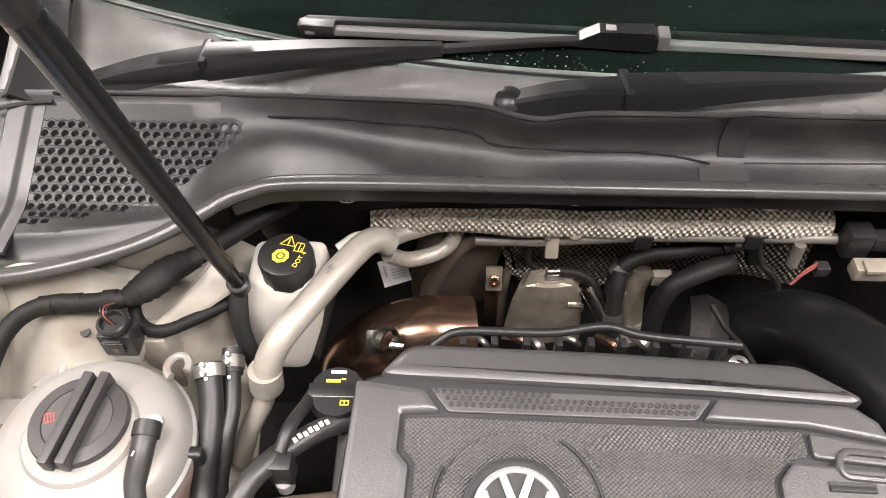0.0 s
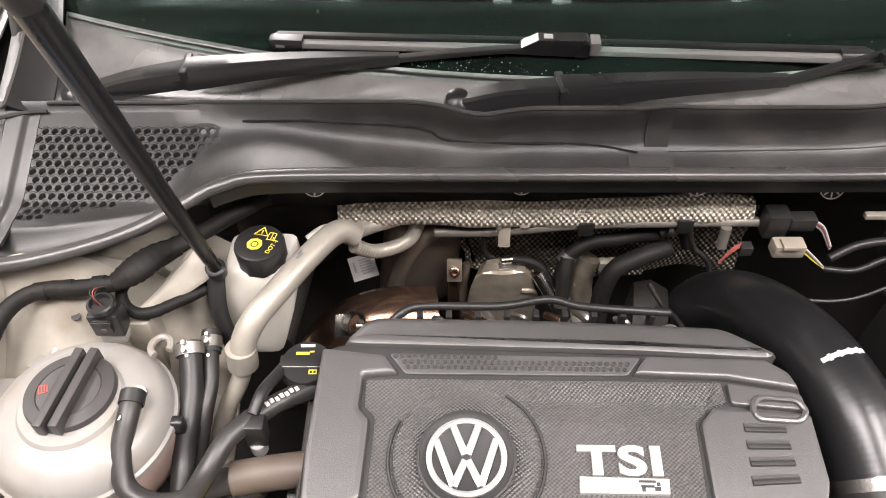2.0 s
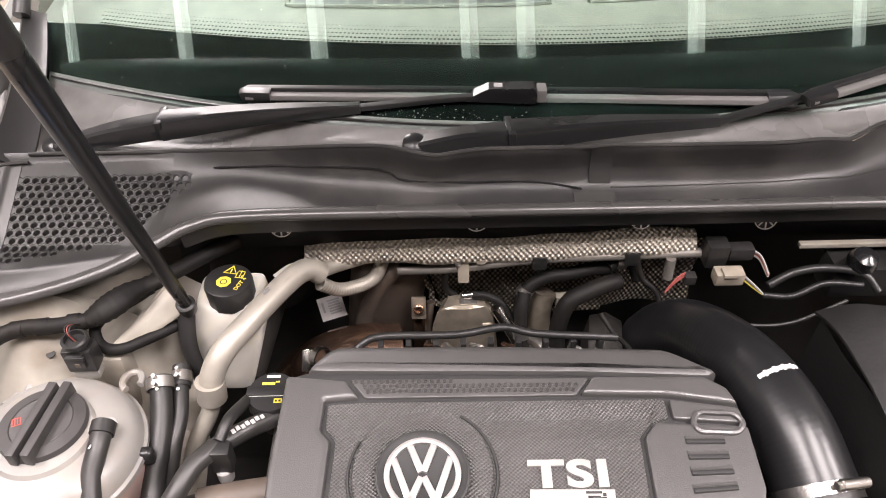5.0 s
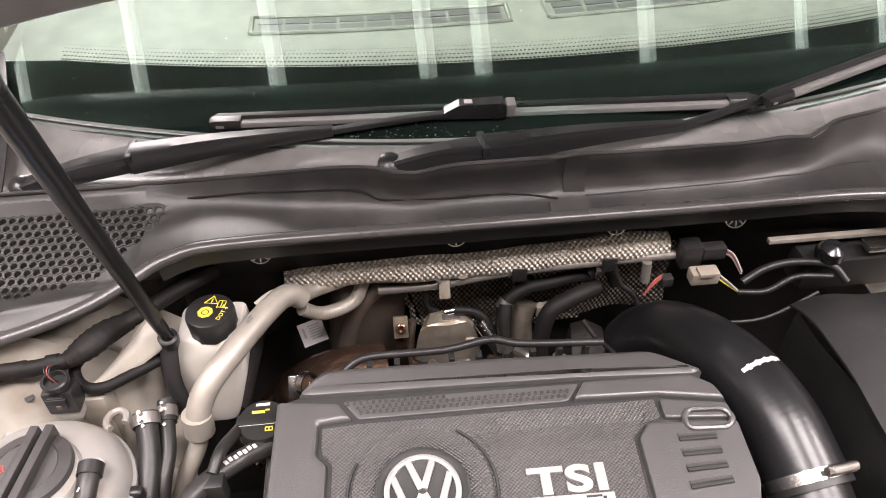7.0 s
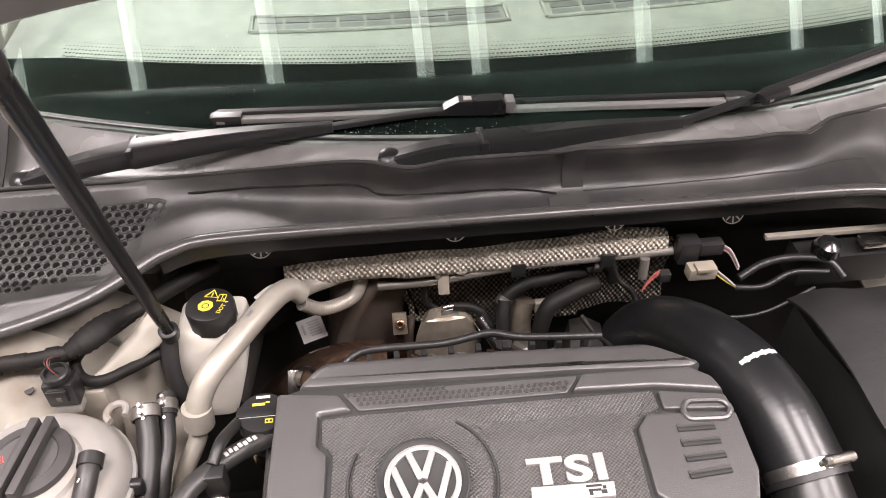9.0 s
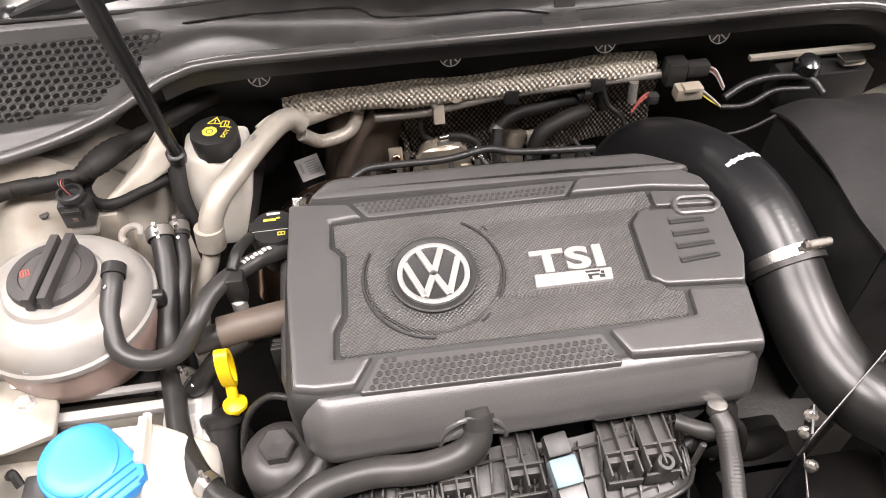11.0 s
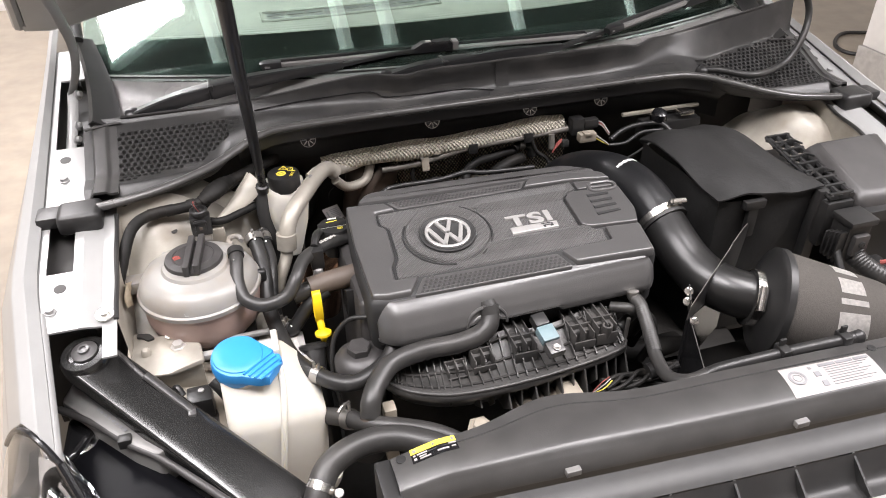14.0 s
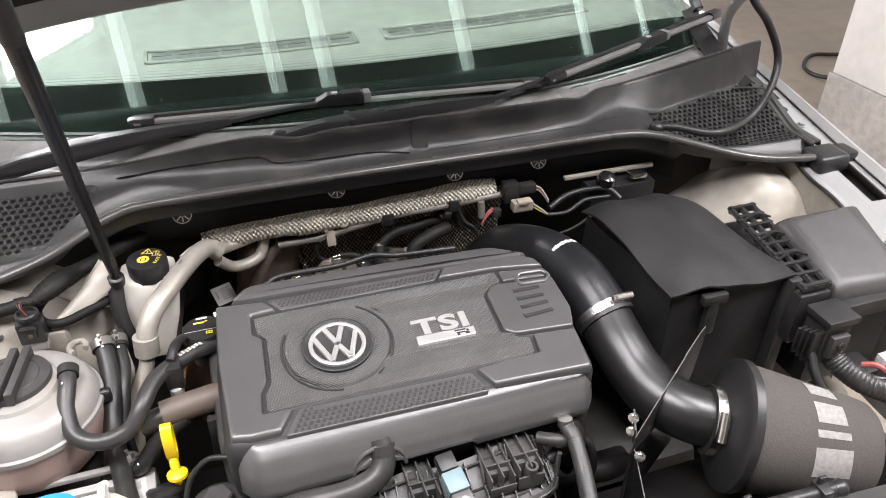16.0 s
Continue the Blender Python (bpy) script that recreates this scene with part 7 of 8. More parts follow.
part("rail", tube([(-0.262, 0.385, 0.893), (-0.245, 0.397, 0.905), (-0.222, 0.404, 0.909), (-0.146, 0.404, 0.909), (-0.096, 0.410, 0.912), (-0.06, 0.402, 0.910), (0.024, 0.395, 0.909)], 0.0042, 10), M_BLACK, bar)
for k in range(9):
    x = -0.225 + 0.029 * k
    part("tooth", box(x - 0.003, 0.392, 0.875, x + 0.003, 0.402, 0.907, 0.001), M_BLACK, bar)
part("base", box(-0.25, 0.380, 0.855, 0.03, 0.392, 0.880, 0.003), M_BLACK, bar)
for nm, pts, r in (("vacuum_hose", [(-0.120, 0.530, 0.838), (-0.100, 0.528, 0.836), (-0.082, 0.524, 0.824), (-0.070, 0.512, 0.802), (-0.064, 0.505, 0.780)], 0.0055),
                   ("clipped_hose", [(-0.056, 0.490, 0.775), (-0.060, 0.498, 0.800), (-0.060, 0.510, 0.828), (-0.056, 0.524, 0.846)], 0.0085),
                   ("boost_hose", [(-0.062, 0.520, 0.812), (-0.055, 0.532, 0.838), (-0.030, 0.540, 0.855), (0.005, 0.542, 0.860), (0.030, 0.545, 0.864), (0.052, 0.545, 0.864)], 0.0085),
                   ("breather_hose", [(-0.014, 0.490, 0.760), (-0.014, 0.500, 0.805), (-0.004, 0.508, 0.842), (0.020, 0.517, 0.852), (0.042, 0.526, 0.854), (0.062, 0.535, 0.852)], 0.0108),
                   ("short_rubber_hose", [(0.048, 0.540, 0.872), (0.062, 0.545, 0.876), (0.080, 0.545, 0.868), (0.088, 0.54, 0.85)], 0.0085),
                   ("small_lead", [(0.028, 0.475, 0.858), (0.04, 0.455, 0.848), (0.052, 0.430, 0.85), (0.060, 0.40, 0.85)], 0.0030),
                   ("rear_lead", [(0.075, 0.53, 0.90), (0.085, 0.52, 0.87), (0.105, 0.505, 0.85), (0.10, 0.47, 0.80)], 0.0035),
                   ("drain_hose", [(-0.150, 0.552, 0.862), (-0.154, 0.548, 0.845), (-0.150, 0.546, 0.830), (-0.140, 0.545, 0.822)], 0.0042)):
    h2 = thing(nm, "black rubber hose behind the engine", "hose", pts[0], "rear hoses")
    part("tube", tube(pts, r, 14), M_DULL, h2)
    if r == 0.0085:
        part("clip", spring_clip(pts[1], Vector(pts[2]) - Vector(pts[0]), r + 0.001), M_STEEL, h2)
solo("steel_stub", lathe([(0.010, 0), (0.010, 0.02), (0.006, 0.022), (0.006, 0.016), (0.001, 0.016)], (0.030, 0.402, 0.862), (0, -0.5, 0.8), 18), M_STEEL, "steel sensor stub behind the engine", "sensor")
solo("grey_pipe_stub", tube([(0.115, 0.518, 0.872), (0.115, 0.522, 0.900)], 0.006, 14), M_LINE, "grey pipe stub on the bulkhead", "pipe")

# ---- intake: silicone hose, black pipe, cone filter, heat plates ----
pipe = thing("intake_pipe", "black intake pipe with a silicone elbow and steel clamps", "intake pipe", (0.15, 0.25, 0.80))
SIL = [(0.100, 0.492, 0.785), (0.112, 0.479, 0.818), (0.128, 0.452, 0.849), (0.147, 0.408, 0.873), (0.164, 0.352, 0.888), (0.178, 0.295, 0.885), (0.187, 0.237, 0.8645)]
part("silicone_elbow", sweep(bmesh.new(), spline(SIL, 36), lambda s: (0.0368 + 0.0028 * s) * (1 + 0.0012 * math.sin(s * 420) + 0.002 * noise.noise(Vector((s * 40, 0, 3)))), 40), M_SILICONE, pipe, "glossy black silicone elbow")
MET = [(0.183, 0.256, 0.872), (0.187, 0.226, 0.859), (0.188, 0.188, 0.846), (0.193, 0.152, 0.832), (0.202, 0.117, 0.824), (0.218, 0.088, 0.821), (0.240, 0.068, 0.818), (0.272, 0.052, 0.812)]
part("metal_bend", tube(MET, 0.0365, 40, 12), M_PIPE, pipe, "satin black metal bend")
CL1 = Vector((0.1868, 0.238, 0.8645))
d1 = (Vector(MET[1]) - Vector(MET[0])).normalized()
part("elbow_end", tube([CL1, CL1 + d1 * 0.012], 0.0408, 40), M_RUBBER, pipe, "rough cut elbow end")
tx, ty = axis_frame(d1)[:2]
screw = Vector((0.012, -0.012, 0.0395))
part("clamp", clamp_band(CL1, d1, 0.0402, 0.011, True, math.atan2(screw.dot(ty), screw.dot(tx))), M_ALU_BRIGHT, pipe)
CONE_AX = (0.886, -0.434, -0.160)
cc = Vector((0.2455, 0.063, 0.8165))
part("clamp", clamp_band(cc, CONE_AX, 0.0430, 0.012, False), M_ALU_BRIGHT, pipe)
fz = axis_frame(CONE_AX)[2]
front = (Vector((-0.3, -0.75, 0.6)) - fz * Vector((-0.3, -0.75, 0.6)).dot(fz)).normalized()
c0 = cc + front * 0.0475
part("clamp_screw", tube([c0 - fz.cross(front) * 0.018, c0 + fz.cross(front) * 0.018], 0.006, 10), M_ALU_BRIGHT, pipe)
along_hose = [Vector(p) for p in spline(SIL, 36)]
mid = min(range(1, len(along_hose) - 1), key=lambda n: abs(along_hose[n].y - 0.335))
pa = (along_hose[mid + 1] - along_hose[mid - 1]).normalized()
pb = (Vector((0, 0, 1)) - pa * pa.z).normalized()
pc = pa.cross(pb)
bm = bmesh.new()
for k in range(14):
    hgt = 0.0023 + 0.0011 * ((k * 5) % 3 == 1)
    rows = [[along_hose[mid] + pa * w + (pb * math.cos(a) + pc * math.sin(a)) * r for a in [math.radians(-34 + 4.9 * (k + 0.06 + 0.21 * j)) for j in range(5)]] for w, r in ((-hgt, 0.0382), (-hgt, 0.0394), (hgt, 0.0394), (hgt, 0.0382))]
    loft([[rows[i][j] for i in range(4)] for j in range(5)], bm)
part("print", bm, M_WHITE_INK, pipe, "white printed mark")

cone = thing("cone_air_filter", "dark foam cone air filter with pale block lettering", "air filter", (0.37, 0.03, 0.71))
ax = Vector(CONE_AX).normalized()
o = cc
part("rubber_neck", lathe([(0.0395, -0.006), (0.0425, -0.004), (0.0425, 0.007), (0.050, 0.010), (0.060, 0.014), (0.072, 0.018), (0.080, 0.0205), (0.0835, 0.023), (0.0835, 0.033), (0.075, 0.036)], o, ax, 56), M_BLACK, cone)
part("foam_cone", lathe([(0.075, 0.028), (0.0805, 0.032), (0.0790, 0.044), (0.069, 0.135), (0.0652, 0.170), (0.0630, 0.181), (0.058, 0.188), (0.045, 0.191), (0.02, 0.192)], o, ax, 64), M_FOAM, cone)
# Pale block shapes printed on the foam.
top = (Vector((-0.45, -0.55, 0.75)) - ax * Vector((-0.45, -0.55, 0.75)).dot(ax)).normalized()
side_d = ax.cross(top)


def on_cone(along, angle):
    r = 0.0790 - (along - 0.044) * 0.110 + 0.0008
    d = top * math.cos(angle) + side_d * math.sin(angle)
    return o + ax * along + d * r, d


def cone_bar(a0, s0, a1, s1, w):
    bm = bmesh.new()
    n = 6
    rows = []
    for k in range(n + 1):
        t = k / n
        al, an = a0 + (a1 - a0) * t, s0 + (s1 - s0) * t
        da, ds = a1 - a0, (s1 - s0) * 0.075
        ln = math.hypot(da, ds)
        p1, _ = on_cone(al - ds / ln * w / 2, an + da / ln * w / 2 / 0.075)
        p2, _ = on_cone(al + ds / ln * w / 2, an - da / ln * w / 2 / 0.075)
        rows.append((bm.verts.new(p1), bm.verts.new(p2)))
    for (a, b), (c, d) in zip(rows, rows[1:]):
        bm.faces.new((a, b, d, c))
    bmesh.ops.solidify(bm, geom=bm.faces[:], thickness=0.0008)
    return bm


for s0, s1, w in ((-1.15, -0.84, 0.036), (-0.68, -0.32, 0.038), (-0.20, -0.08, 0.042), (0.08, 0.58, 0.046)):
    part("print_block", cone_bar(0.121 + 0.008 * s0, s0, 0.121 + 0.008 * s1, s1, w), M_PRINT, cone, "pale printed block")

plate = thing("heat_plate", "thin black metal heat plate beside the intake pipe", "heat plate", (0.22, 0.11, 0.70))


def upright(pts, thick):
    """A thin upright plate through (x, y, z) corners in one plane."""
    a, b = Vector(pts[0]), Vector(pts[1])
    c = Vector(pts[2])
    nrm = (b - a).cross(c - a).normalized() * thick / 2
    return loft([[Vector(p) - nrm for p in pts], [Vector(p) + nrm for p in pts]])


P0 = Vector((0.127, 0.051, 0))
u = Vector((0.848, 0.53, 0)).normalized()
prof = [(0.0, 0.812), (0.005, 0.834), (0.122, 0.875), (0.132, 0.882), (0.165, 0.891), (0.182, 0.892)]
part("upper_plate", upright([(P0.x + u.x * s, P0.y + u.y * s, z) for s, z in prof + [(0.189, 0.885), (0.186, 0.86), (0.175, 0.82), (0.16, 0.795)]], 0.0016), M_BLACK, plate)
part("shield_foot", upright([(P0.x + u.x * s, P0.y + u.y * s, z) for s, z in ((0.0, 0.812), (0.15, 0.785), (0.155, 0.70), (0.0, 0.70))], 0.0022), M_BLACK_GLOSS, plate)
# Thin steel-coloured strips added along the plates' edges.
part("edge", sweep(bmesh.new(), [Vector((P0.x + u.x * s, P0.y + u.y * s, z + 0.0005)) for s, z in prof[:6]], 0.0006, 8), M_STEEL, plate, "thin pale edge strip")
part("lower_edge", sweep(bmesh.new(), [Vector((0.131, 0.050, 0.8175)), Vector((0.093, -0.060, 0.7995))], 0.0006, 8), M_STEEL, plate)
part("lower_plate", upright([(0.131, 0.050, 0.817), (0.093, -0.060, 0.799), (0.093, -0.060, 0.64), (0.131, 0.050, 0.64)], 0.002), M_BLACK_GLOSS, plate)
part("floor_plate", box(0.115, -0.06, 0.685, 0.46, 0.10, 0.690, 0.001), M_DULL, plate)
part("bolt_tab", upright([(0.128, 0.052, 0.850), (0.139, 0.076, 0.858), (0.139, 0.076, 0.836), (0.128, 0.052, 0.828)], 0.002), M_BLACK, plate)
for p in ((0.136, 0.070, 0.850), (0.129, 0.060, 0.840), (0.129, 0.036, 0.822)):
    part("bolt", lathe([(0.0065, 0), (0.0065, 0.002), (0.0045, 0.0025), (0.0045, 0.007), (0.001, 0.0075)], p, (-0.6, -0.6, 0.5), 10), M_ALU_BRIGHT, plate)

# ---- battery box and fuse box ----
bat = thing("battery_cover", "black soft battery cover with a loose top flap", "battery cover", (0.35, 0.28, 0.62))


def flap(u, v):
    a = Vector((0.258, 0.197, 0.905)).lerp(Vector((0.458, 0.190, 0.903)), u)
    b = Vector((0.238, 0.415, 0.948)).lerp(Vector((0.415, 0.405, 0.946)), u)
    p = a.lerp(b, v)
    p.z += 0.015 * math.sin(math.pi * u) * math.sin(math.pi * v) + 0.004 * math.sin(5 * u + 3 * v) + 0.007 * noise.noise(Vector((u * 3.5, v * 3.0, 1.7))) - 0.006 * math.exp(-((u - 0.4) / 0.1) ** 2) * max(0, 0.3 - v)
    p.z += 0.004 - 0.022 * v * (max(0, abs(2 * u - 0.9) - 0.45) / 0.55) ** 2 - 0.016 * (max(0, v - 0.72) / 0.28) ** 2
    return p


part("top_flap", sheet(flap, 26, 26, 0.003), M_FABRIC, bat)


def wall(p, q, bow):
    p, q = Vector(p), Vector(q)
    nrm = Vector((q.y - p.y, p.x - q.x, 0)).normalized()

    def fn(u, v):
        c = p.lerp(q, u)
        top = c.z - 0.006
        return Vector((c.x, c.y, top + (0.62 - top) * v)) + nrm * (bow * math.sin(math.pi * u) * math.sin(math.pi * v) + 0.003 * math.sin(9 * u + 6 * v))
    bm = sheet(fn, 20, 20, 0.002)
    return bm


part("front_wall", wall((0.268, 0.206, 0.905), (0.452, 0.200, 0.903), 0.006), M_FABRIC, bat)
part("side_wall", wall((0.246, 0.410, 0.922), (0.268, 0.206, 0.905), 0.006), M_FABRIC, bat)
part("far_wall", wall((0.452, 0.200, 0.903), (0.410, 0.400, 0.920), 0.006), M_FABRIC, bat)
part("core", slab([(0.275, 0.215), (0.445, 0.21), (0.395, 0.39), (0.255, 0.40)], 0.60, 0.885), M_SHADE, bat)
part("latch_post", box(0.318, 0.190, 0.83, 0.338, 0.200, 0.892, 0.004), M_BLACK, bat)
part("latch_head", box(0.308, 0.188, 0.884, 0.348, 0.202, 0.900, 0.004), M_BLACK, bat)
part("side_strut", box(0.446, 0.182, 0.70, 0.468, 0.204, 0.90, 0.006), M_BLACK, bat)

fuse = thing("fuse_box", "dark grey fuse box with a rounded smooth lid", "fuse box", (0.575, 0.24, 0.72))
rings = []
for dz, d in ((-0.045, 0.0), (-0.012, 0.0), (-0.005, 0.004), (0.0, 0.012), (0.0, 0.02)):
    q = rounded(inset([Vector(p) for p in ((0.512, 0.158), (0.640, 0.150), (0.655, 0.305), (0.505, 0.308))], d), 0.012, 3) if d else rounded([(0.512, 0.158), (0.640, 0.150), (0.655, 0.305), (0.505, 0.308)], 0.012, 3)
    rings.append([(p.x, p.y, 0.886 + 0.34 * (p.y - 0.155) - 1.0 * max(0, p.y - 0.285) + dz) for p in q])
part("lid", loft(rings), M_FUSE, fuse)
part("body", box(0.508, 0.165, 0.70, 0.645, 0.30, 0.85, 0.008), M_BLACK, fuse)
part("front_lip", box(0.505, 0.140, 0.845, 0.64, 0.160, 0.870, 0.004), M_BLACK, fuse)
part("latch", box(0.462, 0.118, 0.792, 0.508, 0.158, 0.866, 0.005), M_BLACK, fuse)
part("latch_lid", box(0.458, 0.112, 0.864, 0.512, 0.160, 0.876, 0.004), M_BLACK, fuse)
part("latch_tab", box(0.470, 0.108, 0.812, 0.500, 0.119, 0.850, 0.004), M_FUSE, fuse)
part("latch_screw", lathe([(0.006, 0), (0.006, 0.003), (0.003, 0.004), (0.001, 0.003)], (0.485, 0.108, 0.834), (0, -1, 0.1), 14), M_BLACK, fuse)
for k in range(4):
    part("plug_rib", box(0.447, 0.120 + 0.009 * k, 0.80, 0.462, 0.124 + 0.009 * k, 0.856 - 0.004 * k, 0.001), M_BLACK, fuse)
cond = part("conduit", ribbed([(0.488, 0.130, 0.815), (0.494, 0.108, 0.800), (0.515, 0.078, 0.785), (0.548, 0.052, 0.775), (0.575, 0.01, 0.755), (0.59, -0.05, 0.72)], 0.0165, 0.007, 0.07), M_HOSE, fuse)
part("conduit_collar", tube([(0.486, 0.134, 0.820), (0.491, 0.118, 0.808)], 0.0195, 18), M_BLACK, fuse)
part("side_lead", tube([(0.455, 0.125, 0.82), (0.452, 0.095, 0.79), (0.47, 0.06, 0.76), (0.50, 0.03, 0.73)], 0.0065, 10), M_RUBBER, fuse)
part("red_lead", tube([(0.530, 0.10, 0.795), (0.545, 0.085, 0.80), (0.560, 0.06, 0.785), (0.565, 0.03, 0.76)], 0.0042, 8), M_RED_WIRE, fuse, "red battery lead")
part("thin_lead", tube([(0.50, 0.10, 0.79), (0.53, 0.07, 0.795), (0.58, 0.06, 0.785), (0.62, 0.04, 0.77)], 0.0035, 8), M_RUBBER, fuse)
part("terminal", box(0.52, 0.09, 0.755, 0.56, 0.135, 0.785, 0.006), M_BLACK, fuse)
part("terminal_cap", box(0.562, 0.07, 0.765, 0.580, 0.083, 0.782, 0.003), M_RED_WIRE, fuse, "red terminal cap")
part("white_plug", box(0.57, 0.095, 0.775, 0.588, 0.112, 0.795, 0.003), M_PRINT, fuse, "white plug")

rack = thing("relay_rack", "black ladder-like plastic relay rack", "rack", (0.48, 0.27, 0.86))
ra, rb = Vector((0.458, 0.168, 0.893)), Vector((0.478, 0.372, 0.908))
for off in (0.0, 0.018, 0.040):
    part("rail", tube([ra + Vector((off, 0, 0)), rb + Vector((off, -0.004, 0))], 0.0048, 6), M_BLACK, rack)
for k in range(9):
    p = ra.lerp(rb, (k + 0.2) / 8.6)
    part("rung", box(p.x - 0.003, p.y - 0.003, p.z - 0.006, p.x + 0.044, p.y + 0.003, p.z + 0.006, 0.001), M_BLACK, rack)
    if k in (2, 4, 6):
        part("clip", tube([p + Vector((-0.004, 0.01, 0.006)), p + Vector((0.02, 0.012, 0.016)), p + Vector((0.048, 0.01, 0.006))], 0.002, 6), M_BLACK, rack)
part("tray", box(0.452, 0.165, 0.80, 0.505, 0.365, 0.884, 0.004), M_BLACK, rack)

tower = thing("bulkhead_catch", "small steel catch and black rod end on the bulkhead", "catch", (0.35, 0.50, 0.90))
part("ball", lathe([(0.006, 0), (0.014, 0.008), (0.017, 0.018), (0.013, 0.03), (0.004, 0.034)], (0.322, 0.495, 0.902), (0, -0.3, 1), 20), M_BLACK_GLOSS, tower)
part("rail", box(0.262, 0.518, 0.915, 0.43, 0.526, 0.921, 0.001), M_INNER, tower)
part("catch", box(0.372, 0.490, 0.913, 0.402, 0.510, 0.922, 0.003), M_ALU_BRIGHT, tower)
part("seat", box(0.30, 0.49, 0.86, 0.42, 0.53, 0.905, 0.004), M_BLACK, tower)

tubeR = thing("screenwash_tube", "black rubber tube running up to the bonnet", "hose", (0.43, 0.53, 0.975))
part("tube", tube([(0.428, 0.528, 0.985), (0.455, 0.512, 0.988), (0.515, 0.480, 0.983), (0.606, 0.512, 0.986), (0.652, 0.532, 1.024), (0.674, 0.557, 1.071), (0.640, 0.563, 1.131), (0.590, 0.553, 1.176), (0.52, 0.53, 1.25)], 0.0068, 12, 8), M_RUBBER, tubeR)
part("grommet", lathe([(0.012, 0), (0.013, 0.008), (0.010, 0.016), (0.007, 0.018)], (0.428, 0.530, 0.976), (0.2, -0.4, 1), 16), M_BLACK, tubeR)

# ---- front: hoses, slam panel, stickers, grille ----
pcv = thing("crankcase_hose", "dark grey moulded breather hose below the cover", "hose", (-0.25, 0.11, 0.79))
part("tube", tube([(-0.164, 0.118, 0.868), (-0.163, 0.107, 0.858), (-0.168, 0.094, 0.846), (-0.184, 0.087, 0.838), (-0.217, 0.084, 0.833), (-0.267, 0.088, 0.830), (-0.312, 0.079, 0.827), (-0.338, 0.055, 0.821), (-0.352, 0.034, 0.812), (-0.357, 0.022, 0.796)], 0.0138, 18, 8), M_HOSE, pcv)
part("collar", tube([(-0.163, 0.112, 0.866), (-0.163, 0.105, 0.856)], 0.0150, 18), M_HOSE, pcv)
jr = thing("hose_joint", "dark plastic hose joint with a spring clamp", "joint", (-0.357, 0.02, 0.77))
part("joint", lathe([(0.012, 0), (0.0145, 0.004), (0.0145, 0.014), (0.012, 0.018), (0.010, 0.02)], (-0.357, 0.019, 0.783), (0.0, 0.45, 0.9), 16), M_BROWN, jr)
part("clamp", spring_clip((-0.382, 0.043, 0.780), (0.66, -0.70, 0.35), 0.0130), M_STEEL, jr)
part("clamp_ear", tube([(-0.396, 0.040, 0.800), (-0.388, 0.046, 0.803), (-0.378, 0.056, 0.798)], 0.0022, 8), M_STEEL, jr)
part("tail", tube([(-0.428, 0.105, 0.740), (-0.408, 0.075, 0.762), (-0.384, 0.045, 0.780), (-0.357, 0.016, 0.790), (-0.322, -0.003, 0.793), (-0.288, -0.019, 0.790), (-0.262, -0.034, 0.783), (-0.24, -0.05, 0.77)], 0.0118, 16), M_HOSE, jr)
radh = thing("radiator_hose", "thick grey rubber radiator hose with a bright clamp", "hose", (-0.38, -0.02, 0.78))
part("tube", tube([(-0.452, -0.088, 0.755), (-0.441, -0.064, 0.778), (-0.420, -0.036, 0.793), (-0.378, -0.019, 0.797), (-0.334, -0.020, 0.795), (-0.295, -0.039, 0.792), (-0.262, -0.062, 0.785)], 0.0165, 22, 8), M_HOSE, radh)
part("clamp", clamp_band((-0.436, -0.057, 0.782), (0.55, 0.72, 0.45), 0.0168, 0.010), M_ALU_BRIGHT, radh)
part("stub", tube([(-0.468, -0.115, 0.715), (-0.446, -0.072, 0.772)], 0.0160, 16), M_BLACK, radh)

vac = thing("purge_hose", "ribbed grey hose dropping from the cover to the front", "hose", (0.05, 0.0, 0.80))
part("tube", tube([(0.058, 0.088, 0.842), (0.060, 0.072, 0.838), (0.056, 0.040, 0.822), (0.047, 0.000, 0.808), (0.042, -0.040, 0.808), (0.055, -0.066, 0.820), (0.085, -0.072, 0.832)], 0.0095, 16, 8), M_HOSE, vac)
part("ribs", ribbed([(0.060, 0.074, 0.839), (0.057, 0.042, 0.823), (0.049, 0.006, 0.810)], 0.0098, 0.0035, 0.04), M_HOSE, vac)
part("nozzle", lathe([(0.006, 0), (0.009, 0.004), (0.009, 0.014), (0.005, 0.016)], (0.057, 0.090, 0.838), (0, 0.3, 1), 16), M_STEEL, vac)
rail = thing("hard_line", "black hard line clipped along the slam panel", "pipe", (0.19, -0.09, 0.83))
part("line", tube([(0.078, -0.072, 0.832), (0.10, -0.074, 0.838), (0.18, -0.082, 0.847), (0.283, -0.092, 0.855)], 0.0085, 14), M_BLACK, rail)
for p in ((0.180, -0.082, 0.849), (0.268, -0.090, 0.855)):
    part("clip", box(p[0] - 0.007, p[1] - 0.011, p[2] - 0.013, p[0] + 0.007, p[1] + 0.011, p[2] + 0.010, 0.003), M_BLACK, rail)
    part("clip_tab", box(p[0] - 0.005, p[1] + 0.002, p[2] + 0.009, p[0] + 0.004, p[1] + 0.006, p[2] + 0.020, 0.001), M_BLACK, rail)
part("end", lathe([(0.009, 0), (0.010, 0.01), (0.007, 0.014)], (0.283, -0.092, 0.855), (1, -0.1, 0.1), 14), M_BLACK, rail)

slam = thing("slam_panel", "grey plastic slam panel over the radiator", "slam panel", (0, -0.13, 0.70))


